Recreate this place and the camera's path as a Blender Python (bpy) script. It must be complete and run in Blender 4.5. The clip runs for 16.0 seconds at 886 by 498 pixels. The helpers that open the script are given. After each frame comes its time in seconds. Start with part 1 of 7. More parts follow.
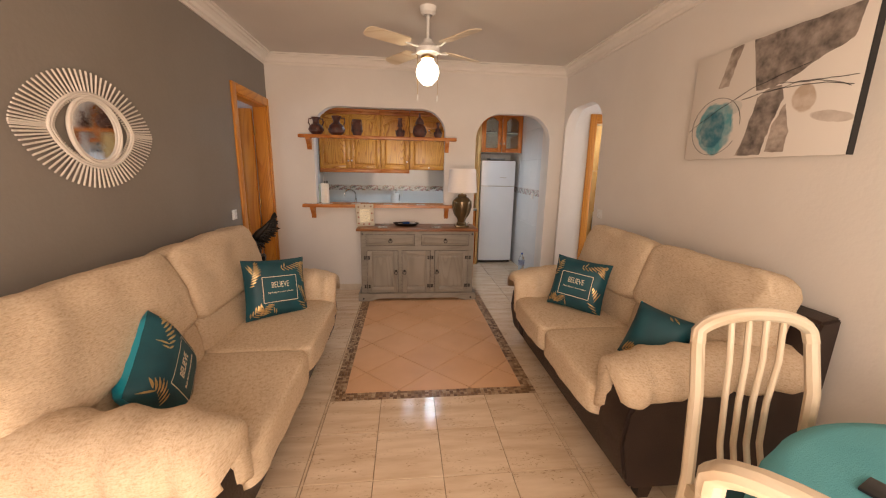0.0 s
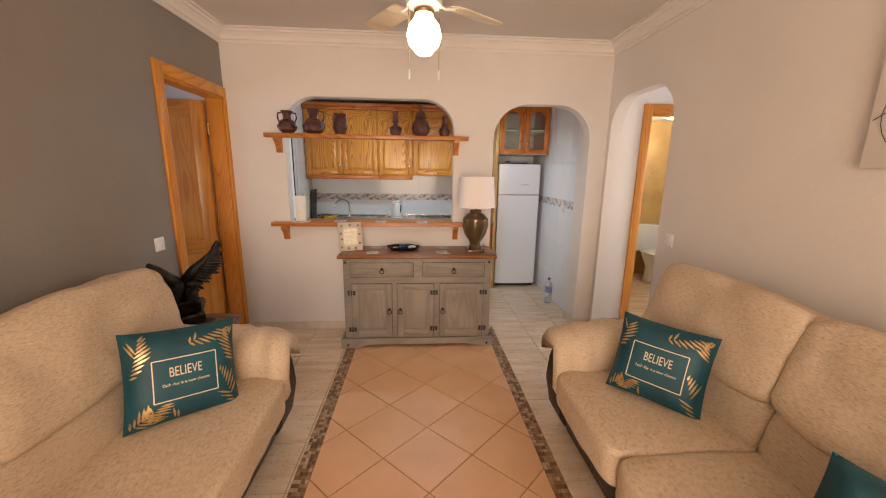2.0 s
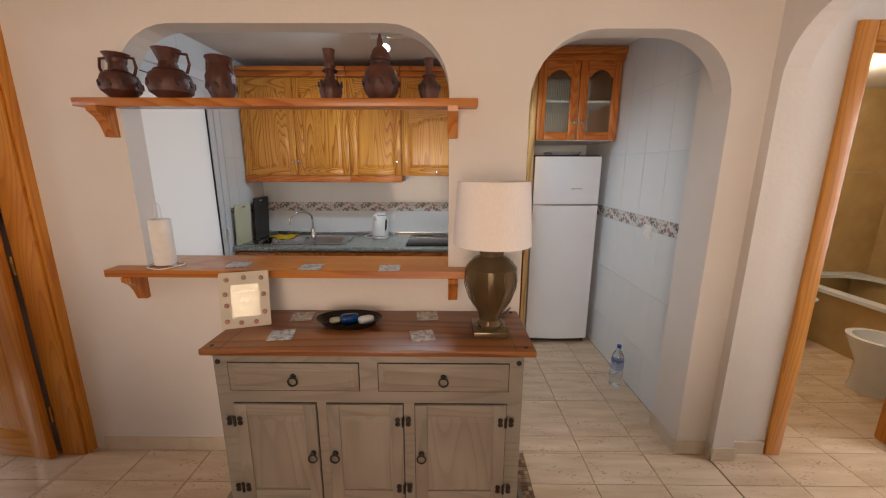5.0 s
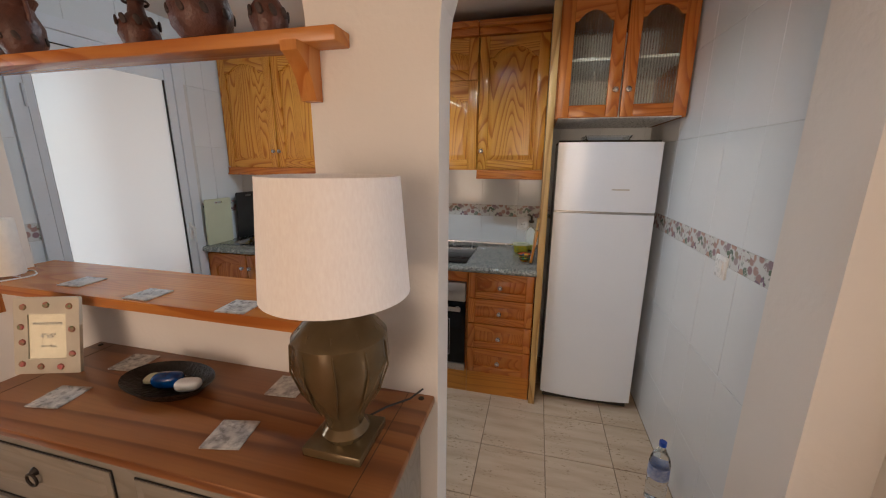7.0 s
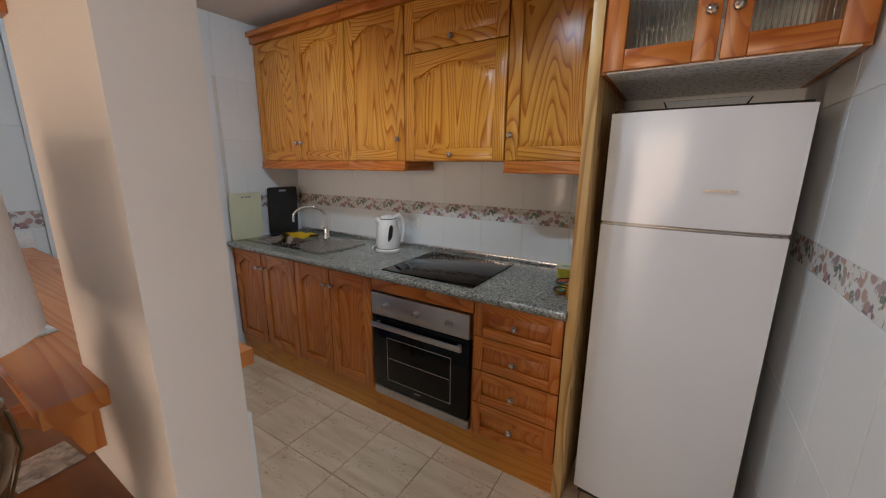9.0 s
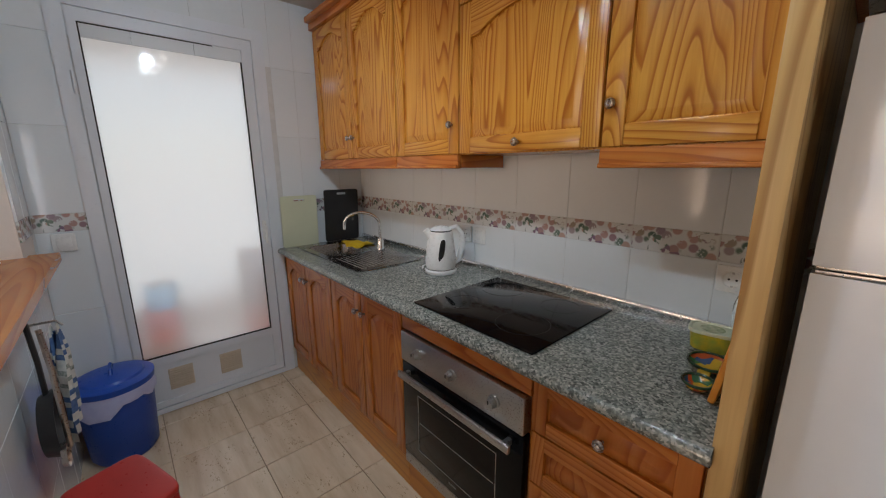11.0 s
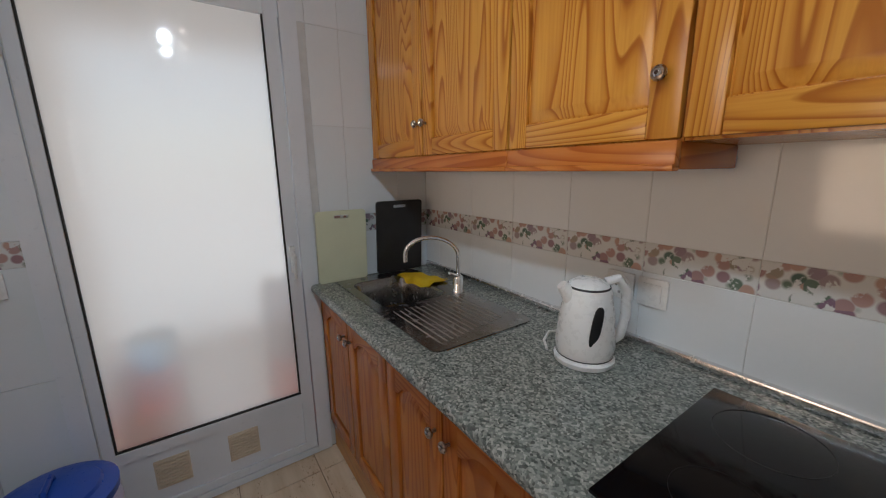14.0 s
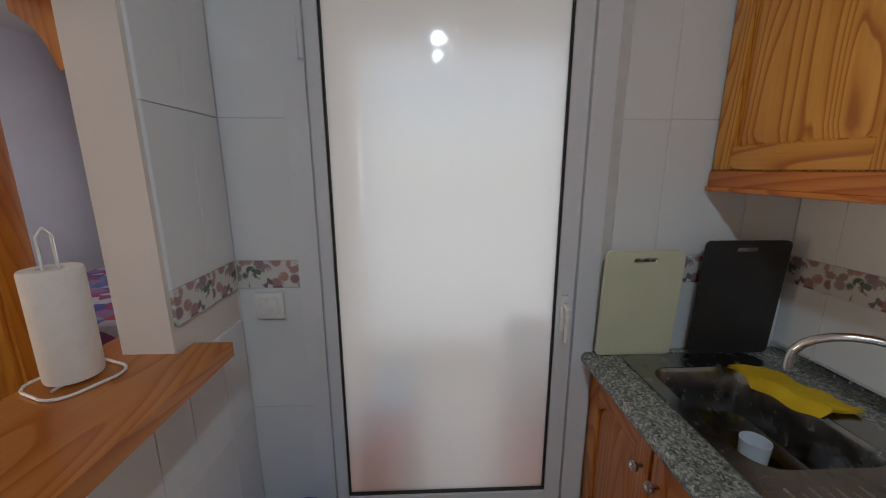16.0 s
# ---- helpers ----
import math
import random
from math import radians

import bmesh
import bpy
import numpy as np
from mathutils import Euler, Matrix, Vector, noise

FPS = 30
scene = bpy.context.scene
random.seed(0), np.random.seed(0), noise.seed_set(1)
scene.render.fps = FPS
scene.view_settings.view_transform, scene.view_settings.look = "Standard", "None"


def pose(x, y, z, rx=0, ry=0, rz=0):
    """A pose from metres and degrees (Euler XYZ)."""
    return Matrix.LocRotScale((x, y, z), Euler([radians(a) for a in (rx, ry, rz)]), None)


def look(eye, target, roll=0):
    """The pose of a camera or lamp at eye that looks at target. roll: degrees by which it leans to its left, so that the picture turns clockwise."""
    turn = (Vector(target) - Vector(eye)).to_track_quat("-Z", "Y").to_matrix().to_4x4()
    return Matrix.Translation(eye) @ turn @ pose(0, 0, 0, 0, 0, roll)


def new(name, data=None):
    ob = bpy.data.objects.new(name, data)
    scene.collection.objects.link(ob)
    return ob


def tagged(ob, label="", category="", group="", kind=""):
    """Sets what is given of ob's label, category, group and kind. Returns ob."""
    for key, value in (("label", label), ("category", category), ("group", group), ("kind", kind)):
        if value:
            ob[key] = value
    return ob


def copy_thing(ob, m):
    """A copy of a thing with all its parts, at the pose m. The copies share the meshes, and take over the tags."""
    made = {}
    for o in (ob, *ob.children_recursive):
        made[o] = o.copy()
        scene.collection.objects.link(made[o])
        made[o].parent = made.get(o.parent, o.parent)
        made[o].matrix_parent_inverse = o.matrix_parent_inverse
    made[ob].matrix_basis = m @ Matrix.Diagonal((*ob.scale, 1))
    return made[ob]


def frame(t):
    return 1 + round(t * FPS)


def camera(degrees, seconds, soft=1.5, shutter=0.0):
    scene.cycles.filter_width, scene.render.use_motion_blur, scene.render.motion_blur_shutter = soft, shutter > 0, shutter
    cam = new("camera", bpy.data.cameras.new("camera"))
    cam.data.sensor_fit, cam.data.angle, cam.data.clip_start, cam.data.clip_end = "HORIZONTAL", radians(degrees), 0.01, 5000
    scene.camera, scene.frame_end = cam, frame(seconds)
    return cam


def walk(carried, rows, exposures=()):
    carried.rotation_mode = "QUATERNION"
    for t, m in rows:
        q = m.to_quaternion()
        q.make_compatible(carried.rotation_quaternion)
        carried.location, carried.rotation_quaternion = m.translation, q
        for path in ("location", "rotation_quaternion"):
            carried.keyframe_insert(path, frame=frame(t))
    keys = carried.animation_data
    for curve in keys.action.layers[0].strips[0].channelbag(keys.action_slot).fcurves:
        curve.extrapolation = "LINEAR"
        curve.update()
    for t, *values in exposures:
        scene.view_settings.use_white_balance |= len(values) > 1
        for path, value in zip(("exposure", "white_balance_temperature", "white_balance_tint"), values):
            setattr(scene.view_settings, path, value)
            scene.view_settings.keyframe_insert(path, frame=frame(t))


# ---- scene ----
cam = camera(100.5, 16.0, soft=1.15)
METRES, EYE, TILT, LEAN, TURN = 6.6, 1.445, 0.0, 0.0, -5.3
PATH = [
    (0, (-0.051, -0.089, 1.438), (0.153, 1.856, 1.022), 1.1),
    (0.5, (-0.023, 0.102, 1.448), (0.151, 2.049, 1.027), 1.0),
    (1, (0.003, 0.364, 1.491), (0.159, 2.312, 1.065), 1.0),
    (1.5, (0.071, 0.635, 1.51), (0.217, 2.583, 1.083), 1.0),
    (2, (0.09, 0.892, 1.503), (0.225, 2.844, 1.089), 0.8),
    (2.5, (0.068, 1.185, 1.527), (0.187, 3.137, 1.111), 0.8),
    (3, (0.102, 1.471, 1.497), (0.2, 3.425, 1.083), 0.6),
    (3.5, (0.171, 1.773, 1.516), (0.242, 3.725, 1.088), 0.4),
    (4, (0.205, 2.053, 1.517), (0.27, 4.005, 1.086), 0.5),
    (4.2, (0.242, 2.158, 1.503), (0.302, 4.112, 1.081), 0.3),
    (6.3, (0.773, 3.082, 1.53), (0.489, 5.009, 1.077), 0.4),
    (6.5, (0.86, 3.151, 1.517), (0.52, 5.07, 1.067), 0.2),
    (7, (1.013, 3.356, 1.487), (0.535, 5.244, 1.03), 0.4),
    (7.5, (1.146, 3.576, 1.475), (0.496, 5.411, 1.017), 0.4),
    (8, (1.312, 3.783, 1.475), (0.482, 5.54, 1.003), 0.1),
    (8.2, (1.343, 3.848, 1.465), (0.464, 5.583, 1.0), 0.3),
    (10.3, (1.26, 4.519, 1.396), (-0.049, 5.968, 0.963), -0.2),
    (10.5, (1.228, 4.574, 1.396), (-0.131, 5.976, 0.963), -0.2),
    (11, (1.151, 4.72, 1.388), (-0.317, 6.008, 0.958), -0.3),
    (11.5, (1.073, 4.838, 1.372), (-0.465, 6.044, 0.947), -0.3),
    (12, (0.977, 4.905, 1.357), (-0.589, 6.078, 0.939), -0.3),
    (12.5, (0.839, 4.903, 1.359), (-0.724, 6.076, 0.932), -0.2),
    (13, (0.677, 4.945, 1.366), (-0.898, 6.103, 0.944), -0.6),
    (13.5, (0.517, 4.99, 1.373), (-1.067, 6.139, 0.957), -0.8),
    (14, (0.351, 5.047, 1.393), (-1.262, 6.151, 0.97), -0.6),
    (14.5, (0.197, 5.08, 1.396), (-1.524, 6.009, 0.977), -0.6),
    (15, (0.015, 5.017, 1.418), (-1.81, 5.717, 0.998), -0.1),
    (15.5, (-0.136, 4.984, 1.435), (-2.042, 5.418, 1.013), -0.1),
    (16, (-0.271, 4.979, 1.449), (-2.223, 5.053, 1.024), -0.1),
]
EXPOSURES = [(0, 0.14), (0.5, 0.18), (1.5, 0.40), (2.5, 0.42), (3.5, 0.22), (4, 0.14), (6.5, 0.12), (8, -0.03), (10.3, 0.05), (12, 0.02), (13.5, -0.06), (14.5, -0.15), (15.5, -0.32), (16, -0.36)]
walk(cam, [(t, look(eye, target, roll)) for t, eye, target, roll in PATH], EXPOSURES)

# ---- world, sun, large lights ----
world = bpy.data.worlds.new("world")
scene.world = world
world.use_nodes = True
_n = world.node_tree.nodes
_sky = _n.new("ShaderNodeTexSky")
_sky.sky_type, _sky.sun_disc = "NISHITA", False
_sky.sun_elevation, _sky.sun_rotation = radians(38), radians(200)
world.node_tree.links.new(_sky.outputs[0], _n["Background"].inputs[0])
_n["Background"].inputs[1].default_value = 0.1


def lamp(name, kind, power, m, color=(1, 1, 1), size=0.1, size_y=None, spot=None):
    data = bpy.data.lights.new(name, kind)
    data.energy, data.color = power, color
    if kind == "AREA":
        data.shape, data.size, data.size_y = "RECTANGLE", size, size_y or size
    elif kind == "SUN":
        data.angle = size
    else:
        data.shadow_soft_size = size
    if spot:
        data.spot_size, data.spot_blend = radians(spot), 0.6
    ob = new(name, data)
    ob.matrix_world = m
    return ob


lamp("sun", "SUN", 3.0, look((0, -8, 7), (0, 0, 0)), (1, 0.93, 0.82), radians(0.5))
lamp("terrace_daylight", "AREA", 97, look((-0.05, -1.32, 1.15), (0.35, 2, 0.75)), (1.0, 0.735, 0.55), 2.2, 2.0)
lamp("utility_daylight", "AREA", 11, look((-2.9, 5.2, 1.22), (-1.3, 5.2, 1.22)), (0.86, 0.92, 1.0), 1.5, 2.1)
lamp("bedroom_daylight", "AREA", 20, look((-4.4, 3.3, 1.5), (-2, 3.4, 1.2)), (0.95, 0.97, 1.0), 1.1, 1.2)
lamp("fan_bulb", "POINT", 34, pose(0.12, 2.9, 2.15), (1.0, 0.62, 0.34), 0.05)
lamp("bath_dome_bulb", "POINT", 22, pose(3.25, 5.5, 2.06), (1.0, 0.84, 0.62), 0.12)
for _x, _tx in ((0.0, -1.1), (0.35, 0.2), (0.7, 0.8)):
    lamp("kitchen_spot_bulb", "SPOT", 13 if _x else 16, look((_x, 5.05, 2.22), (_tx, 5.1, 1.2)), (0.72, 0.87, 1.0), 0.03, spot=150)
# added fill before the closed corridor end, where no window or lamp stands
lamp("corridor_fill", "AREA", 19, look((3.85, 3.8, 1.5), (2, 3.9, 1.2)), (0.95, 0.95, 1.0), 0.7, 1.4)

# ---- materials ----


def material(name, rough=0.5, metal=0.0, spec=0.5):
    m = bpy.data.materials.new(name)
    m.use_nodes = True
    b = m.node_tree.nodes["Principled BSDF"]
    b.inputs["Roughness"].default_value, b.inputs["Metallic"].default_value = rough, metal
    b.inputs["Specular IOR Level"].default_value = spec
    return m, m.node_tree.nodes, m.node_tree.links, b


def coords(nodes, links, scale=(1, 1, 1), shuffle=True):
    tc, mp = nodes.new("ShaderNodeTexCoord"), nodes.new("ShaderNodeMapping")
    mp.inputs["Scale"].default_value = scale
    if shuffle:
        oi, mul, add = nodes.new("ShaderNodeObjectInfo"), nodes.new("ShaderNodeMath"), nodes.new("ShaderNodeVectorMath")
        mul.operation, mul.inputs[1].default_value, add.operation = "MULTIPLY", 37.0, "ADD"
        links.new(oi.outputs["Random"], mul.inputs[0])
        links.new(tc.outputs["Object"], add.inputs[0])
        links.new(mul.outputs[0], add.inputs[1])
        links.new(add.outputs[0], mp.inputs[0])
    else:
        links.new(tc.outputs["Object"], mp.inputs[0])
    return mp.outputs[0]


def noise_tex(nodes, links, vec, scale, detail=3.0, rough=0.55, distortion=0.0):
    n = nodes.new("ShaderNodeTexNoise")
    n.inputs["Scale"].default_value, n.inputs["Detail"].default_value = scale, detail
    n.inputs["Roughness"].default_value, n.inputs["Distortion"].default_value = rough, distortion
    links.new(vec, n.inputs["Vector"])
    return n.outputs[0]


def ramp(nodes, links, fac, stops):
    r = nodes.new("ShaderNodeValToRGB")
    e = r.color_ramp.elements
    while len(e) < len(stops):
        e.new(0.5)
    for el, (p, c) in zip(e, stops):
        el.position, el.color = p, (*c, 1) if len(c) == 3 else c
    links.new(fac, r.inputs[0])
    return r.outputs[0]


def bump(nodes, links, b, height, strength, distance=0.01):
    n = nodes.new("ShaderNodeBump")
    n.inputs["Strength"].default_value, n.inputs["Distance"].default_value = strength, distance
    links.new(height, n.inputs["Height"])
    links.new(n.outputs[0], b.inputs["Normal"])


def mix(nodes, links, fac, a, c, mode="MIX"):
    n = nodes.new("ShaderNodeMixRGB")
    n.blend_type = mode
    for i, v in ((0, fac), (1, a), (2, c)):
        if isinstance(v, (int, float)):
            n.inputs[i].default_value = v
        elif isinstance(v, tuple):
            n.inputs[i].default_value = (*v, 1)
        else:
            links.new(v, n.inputs[i])
    return n.outputs[0]


def mottled(name, c1, c2, scale=6.0, rough=0.5, metal=0.0, relief=0.0, fine=60.0, spec=0.5, shuffle=False):
    m, n, l, b = material(name, rough, metal, spec)
    v = coords(n, l, shuffle=shuffle)
    big, small = noise_tex(n, l, v, scale), noise_tex(n, l, v, fine, 2)
    col = ramp(n, l, big, [(0.3, c1), (0.7, c2)])
    l.new(mix(n, l, 0.12, col, ramp(n, l, small, [(0.35, c1), (0.65, c2)])), b.inputs["Base Color"])
    r = ramp(n, l, small, [(0.3, (max(rough - 0.08, 0.02),) * 3), (0.7, (min(rough + 0.08, 1),) * 3)])
    l.new(r, b.inputs["Roughness"])
    if relief:
        bump(n, l, b, small, relief)
    return m


def wood(name, dark, mid, light, axis="z", rough=0.3, rings=9.0, size=3.2):
    """Pine with arched growth rings running along the axis."""
    m, n, l, b = material(name, rough)
    k = {"x": (0.10, 1, 1), "y": (1, 0.10, 1), "z": (1, 1, 0.10)}[axis]
    v = coords(n, l, k)
    field = noise_tex(n, l, v, size, 1.4, 0.4, 0.3)
    mul, saw = n.new("ShaderNodeMath"), n.new("ShaderNodeMath")
    mul.operation, mul.inputs[1].default_value, saw.operation = "MULTIPLY", rings * 1.9, "FRACT"
    l.new(field, mul.inputs[0])
    l.new(mul.outputs[0], saw.inputs[0])
    col = ramp(n, l, saw.outputs[0], [(0.0, light), (0.35, light), (0.68, mid), (0.86, dark), (0.93, dark), (1.0, light)])
    kf = {"x": (4, 120, 120), "y": (120, 4, 120), "z": (120, 120, 4)}[axis]
    fine = noise_tex(n, l, coords(n, l, kf), 1.0, 2)
    col = mix(n, l, ramp(n, l, fine, [(0.4, (0, 0, 0)), (0.75, (0.3,) * 3)]), col, dark)
    broad = noise_tex(n, l, coords(n, l, (2, 2, 2)), 1.3, 2)
    col = mix(n, l, ramp(n, l, broad, [(0.35, (0.0,) * 3), (0.7, (0.3,) * 3)]), col, mid, "MULTIPLY")
    l.new(col, b.inputs["Base Color"])
    bump(n, l, b, fine, 0.05, 0.002)
    return m


def flat_set(name, prefix, **kw):
    return {a: wood(f"{name}_{a}", *prefix, axis=a, **kw) for a in "xyz"}


PINE = flat_set("honey_pine", ((0.40, 0.135, 0.018), (0.58, 0.25, 0.034), (0.67, 0.325, 0.052)), rough=0.22, rings=21, size=4.4)
PINE_RED = flat_set("orange_pine", ((0.40, 0.11, 0.018), (0.50, 0.155, 0.024), (0.57, 0.20, 0.036)), rough=0.27, rings=19, size=4.4)
DOORPINE = flat_set("door_pine", ((0.54, 0.205, 0.028), (0.62, 0.255, 0.035), (0.67, 0.295, 0.043)), rough=0.3, rings=12, size=4.6)
SHELF = flat_set("shelf_pine", ((0.41, 0.13, 0.027), (0.48, 0.17, 0.036), (0.54, 0.215, 0.052)), rough=0.27, rings=14, size=4)
WAXED = flat_set("waxed_pine", ((0.17, 0.058, 0.019), (0.26, 0.098, 0.031), (0.31, 0.125, 0.041)), rough=0.34, rings=5, size=3)
DARKWAX = flat_set("dark_waxed_pine", ((0.09, 0.04, 0.016), (0.18, 0.085, 0.035), (0.22, 0.11, 0.05)), rough=0.4, rings=5)
GREYWOOD = flat_set("grey_painted_pine", ((0.225, 0.195, 0.16), (0.25, 0.22, 0.185), (0.265, 0.233, 0.197)), rough=0.5, rings=14)
CREAMWOOD = flat_set("cream_wood", ((0.62, 0.50, 0.36), (0.72, 0.61, 0.46), (0.76, 0.66, 0.52)), rough=0.35, rings=5)

WALL = mottled("white_plaster", (0.70, 0.66, 0.62), (0.75, 0.71, 0.67), 2.0, 0.85, relief=0.12, fine=45)
GREYWALL = mottled("grey_plaster", (0.232, 0.208, 0.186), (0.252, 0.228, 0.204), 2.0, 0.85, relief=0.12, fine=45)
CEIL = mottled("ceiling_paint", (0.62, 0.575, 0.53), (0.66, 0.615, 0.57), 1.5, 0.9)
CORNICE = mottled("plaster_moulding", (0.74, 0.69, 0.64), (0.79, 0.74, 0.69), 3, 0.7)
GROUT = mottled("floor_grout", (0.22, 0.15, 0.095), (0.30, 0.22, 0.145), 20, 0.9)
WGROUT = mottled("wall_grout", (0.58, 0.58, 0.57), (0.66, 0.66, 0.65), 20, 0.8)
WHITE = mottled("white_plastic", (0.74, 0.74, 0.73), (0.8, 0.8, 0.79), 4, 0.3)
ALU = mottled("white_lacquered_metal", (0.68, 0.71, 0.75), (0.73, 0.76, 0.80), 4, 0.35)
ENAMEL = mottled("white_enamel", (0.72, 0.77, 0.85), (0.76, 0.81, 0.88), 2, 0.15)
CHROME = mottled("chrome", (0.75, 0.75, 0.76), (0.85, 0.85, 0.86), 6, 0.12, 1.0)
ALUSTRIP = mottled("aluminium_strip", (0.72, 0.72, 0.73), (0.82, 0.82, 0.83), 6, 0.22, 1.0)
STEEL = mottled("brushed_steel", (0.42, 0.41, 0.40), (0.52, 0.51, 0.50), 8, 0.32, 1.0, fine=200)
SINKSTEEL = mottled("worn_sink_steel", (0.30, 0.295, 0.29), (0.37, 0.365, 0.36), 5, 0.22, 1.0, fine=30)
DARKMETAL = mottled("dark_iron", (0.03, 0.027, 0.025), (0.06, 0.05, 0.045), 30, 0.45, 0.8)
BRASS = mottled("old_brass", (0.35, 0.22, 0.08), (0.5, 0.33, 0.13), 20, 0.35, 1.0)
BLACKGLASS = mottled("black_glass", (0.003, 0.003, 0.004), (0.005, 0.005, 0.006), 3, 0.08, spec=0.22)
BLACK = mottled("black_plastic", (0.012, 0.012, 0.013), (0.022, 0.022, 0.024), 10, 0.4)
# near-black for rubber and dark trim, also the painted shade in furniture gaps
RUBBER_GAPSHADE = mottled("rubber_and_gap_shade", (0.02, 0.018, 0.016), (0.03, 0.027, 0.024), 10, 0.8)
LEATHER = mottled("dark_brown_faux_leather", (0.018, 0.009, 0.007), (0.034, 0.019, 0.014), 8, 0.5, relief=0.2, fine=180)
BRONZE = mottled("dark_bronze_resin", (0.006, 0.005, 0.004), (0.018, 0.014, 0.011), 25, 0.38, 0.3, relief=0.5, fine=90)
CLAY = mottled("red_brown_pottery", (0.045, 0.012, 0.008), (0.10, 0.03, 0.017), 18, 0.45, relief=0.25, fine=120)
POTTERY_DARK = mottled("dark_carved_pottery", (0.02, 0.01, 0.008), (0.045, 0.02, 0.014), 18, 0.6)
BRONZEGLAZE = mottled("bronze_glazed_ceramic", (0.105, 0.07, 0.035), (0.17, 0.12, 0.06), 6, 0.16, 0.4, relief=0.0)
TEALCLOTH = mottled("turquoise_tablecloth", (0.09, 0.35, 0.41), (0.12, 0.41, 0.47), 5, 0.8, relief=0.2, fine=260)
TEALVELVET = mottled("teal_velvet", (0.002, 0.038, 0.056), (0.006, 0.088, 0.118), 5, 0.55, relief=0.1, fine=200)
TURQ = mottled("turquoise_satin", (0.0, 0.25, 0.38), (0.01, 0.34, 0.48), 5, 0.4)
GOLD = mottled("gold_foil", (0.46, 0.30, 0.12), (0.68, 0.50, 0.25), 30, 0.35, 0.8)
IVORYPRINT = mottled("ivory_print", (0.72, 0.62, 0.47), (0.8, 0.7, 0.55), 30, 0.6)
PAPER = mottled("paper_towel", (0.78, 0.76, 0.72), (0.84, 0.82, 0.78), 30, 0.95, relief=0.3)
YELLOW = mottled("yellow_cloth", (0.72, 0.46, 0.01), (0.82, 0.56, 0.02), 20, 0.85, relief=0.3)
BLUEP = mottled("blue_plastic", (0.006, 0.055, 0.36), (0.01, 0.08, 0.46), 5, 0.35)
REDP = mottled("red_plastic", (0.45, 0.02, 0.015), (0.55, 0.035, 0.025), 5, 0.35)
PALEPINE = wood("pale_pine_z", (0.40, 0.22, 0.07), (0.60, 0.39, 0.15), (0.66, 0.45, 0.19), rough=0.4, rings=12)
BAG = mottled("thin_lilac_bag", (0.45, 0.48, 0.75), (0.6, 0.62, 0.85), 12, 0.35)
PALEPLASTIC = mottled("pale_yellow_plastic", (0.60, 0.62, 0.45), (0.66, 0.68, 0.5), 5, 0.4)
BEIGETILE = mottled("beige_bath_tile", (0.47, 0.315, 0.135), (0.59, 0.425, 0.205), 4, 0.15)
PEACH = mottled("peach_light_tint", (0.78, 0.60, 0.46), (0.84, 0.66, 0.52), 3, 0.85)
LAVENDER = mottled("lavender_paint", (0.62, 0.60, 0.66), (0.68, 0.66, 0.71), 3, 0.85)
SKIRT = mottled("skirting_tile", (0.56, 0.47, 0.36), (0.66, 0.57, 0.46), 9, 0.35, shuffle=True)


def travertine():
    m, n, l, b = material("travertine_look_tile", 0.14)
    big = noise_tex(n, l, coords(n, l, (1.2, 7, 1)), 2.2, 4)
    col = ramp(n, l, big, [(0.32, (0.59, 0.44, 0.30)), (0.52, (0.68, 0.535, 0.385)), (0.7, (0.75, 0.61, 0.455))])
    pits = noise_tex(n, l, coords(n, l, (45, 95, 45)), 1.0, 3, 0.65)
    cluster = noise_tex(n, l, coords(n, l, (1, 1.6, 1)), 7, 1)
    pm = ramp(n, l, pits, [(0.57, (0, 0, 0)), (0.66, (0.9,) * 3)])
    cm = ramp(n, l, cluster, [(0.48, (0, 0, 0)), (0.6, (0.8,) * 3)])
    l.new(mix(n, l, mix(n, l, 1.0, pm, cm, "MULTIPLY"), col, (0.30, 0.185, 0.10)), b.inputs["Base Color"])
    bump(n, l, b, pits, 0.06, 0.002)
    return m


TRAV = travertine()
TERRA = mottled("warm_terracotta_tile", (0.64, 0.375, 0.20), (0.72, 0.45, 0.265), 3.5, 0.36, shuffle=True)
MOSAIC = mottled("brown_mosaic_piece", (0.16, 0.09, 0.04), (0.42, 0.29, 0.17), 9, 0.35, shuffle=True)
TILEW = mottled("glossy_white_tile", (0.70, 0.735, 0.755), (0.76, 0.79, 0.81), 1.2, 0.09, spec=0.38)


def floral():
    m, n, l, b = material("floral_border_tile", 0.12)
    v = coords(n, l, shuffle=False)
    vor = n.new("ShaderNodeTexVoronoi")
    vor.inputs["Scale"].default_value = 36
    l.new(v, vor.inputs["Vector"])
    hue = noise_tex(n, l, vor.outputs["Color"], 3.0, 0)
    fruit = ramp(n, l, hue, [(0.25, (0.10, 0.15, 0.12)), (0.42, (0.20, 0.25, 0.19)), (0.5, (0.48, 0.31, 0.26)), (0.58, (0.22, 0.14, 0.20)), (0.75, (0.50, 0.45, 0.40))])
    r = ramp(n, l, vor.outputs["Distance"], [(0.50, (1, 1, 1)), (0.66, (0, 0, 0))])
    mask = ramp(n, l, noise_tex(n, l, v, 24, 4, 0.65), [(0.45, (0, 0, 0)), (0.485, (1, 1, 1))])
    l.new(mix(n, l, mix(n, l, 1.0, r, mask, "MULTIPLY"), (0.64, 0.65, 0.64), fruit), b.inputs["Base Color"])
    return m


FLORAL = floral()


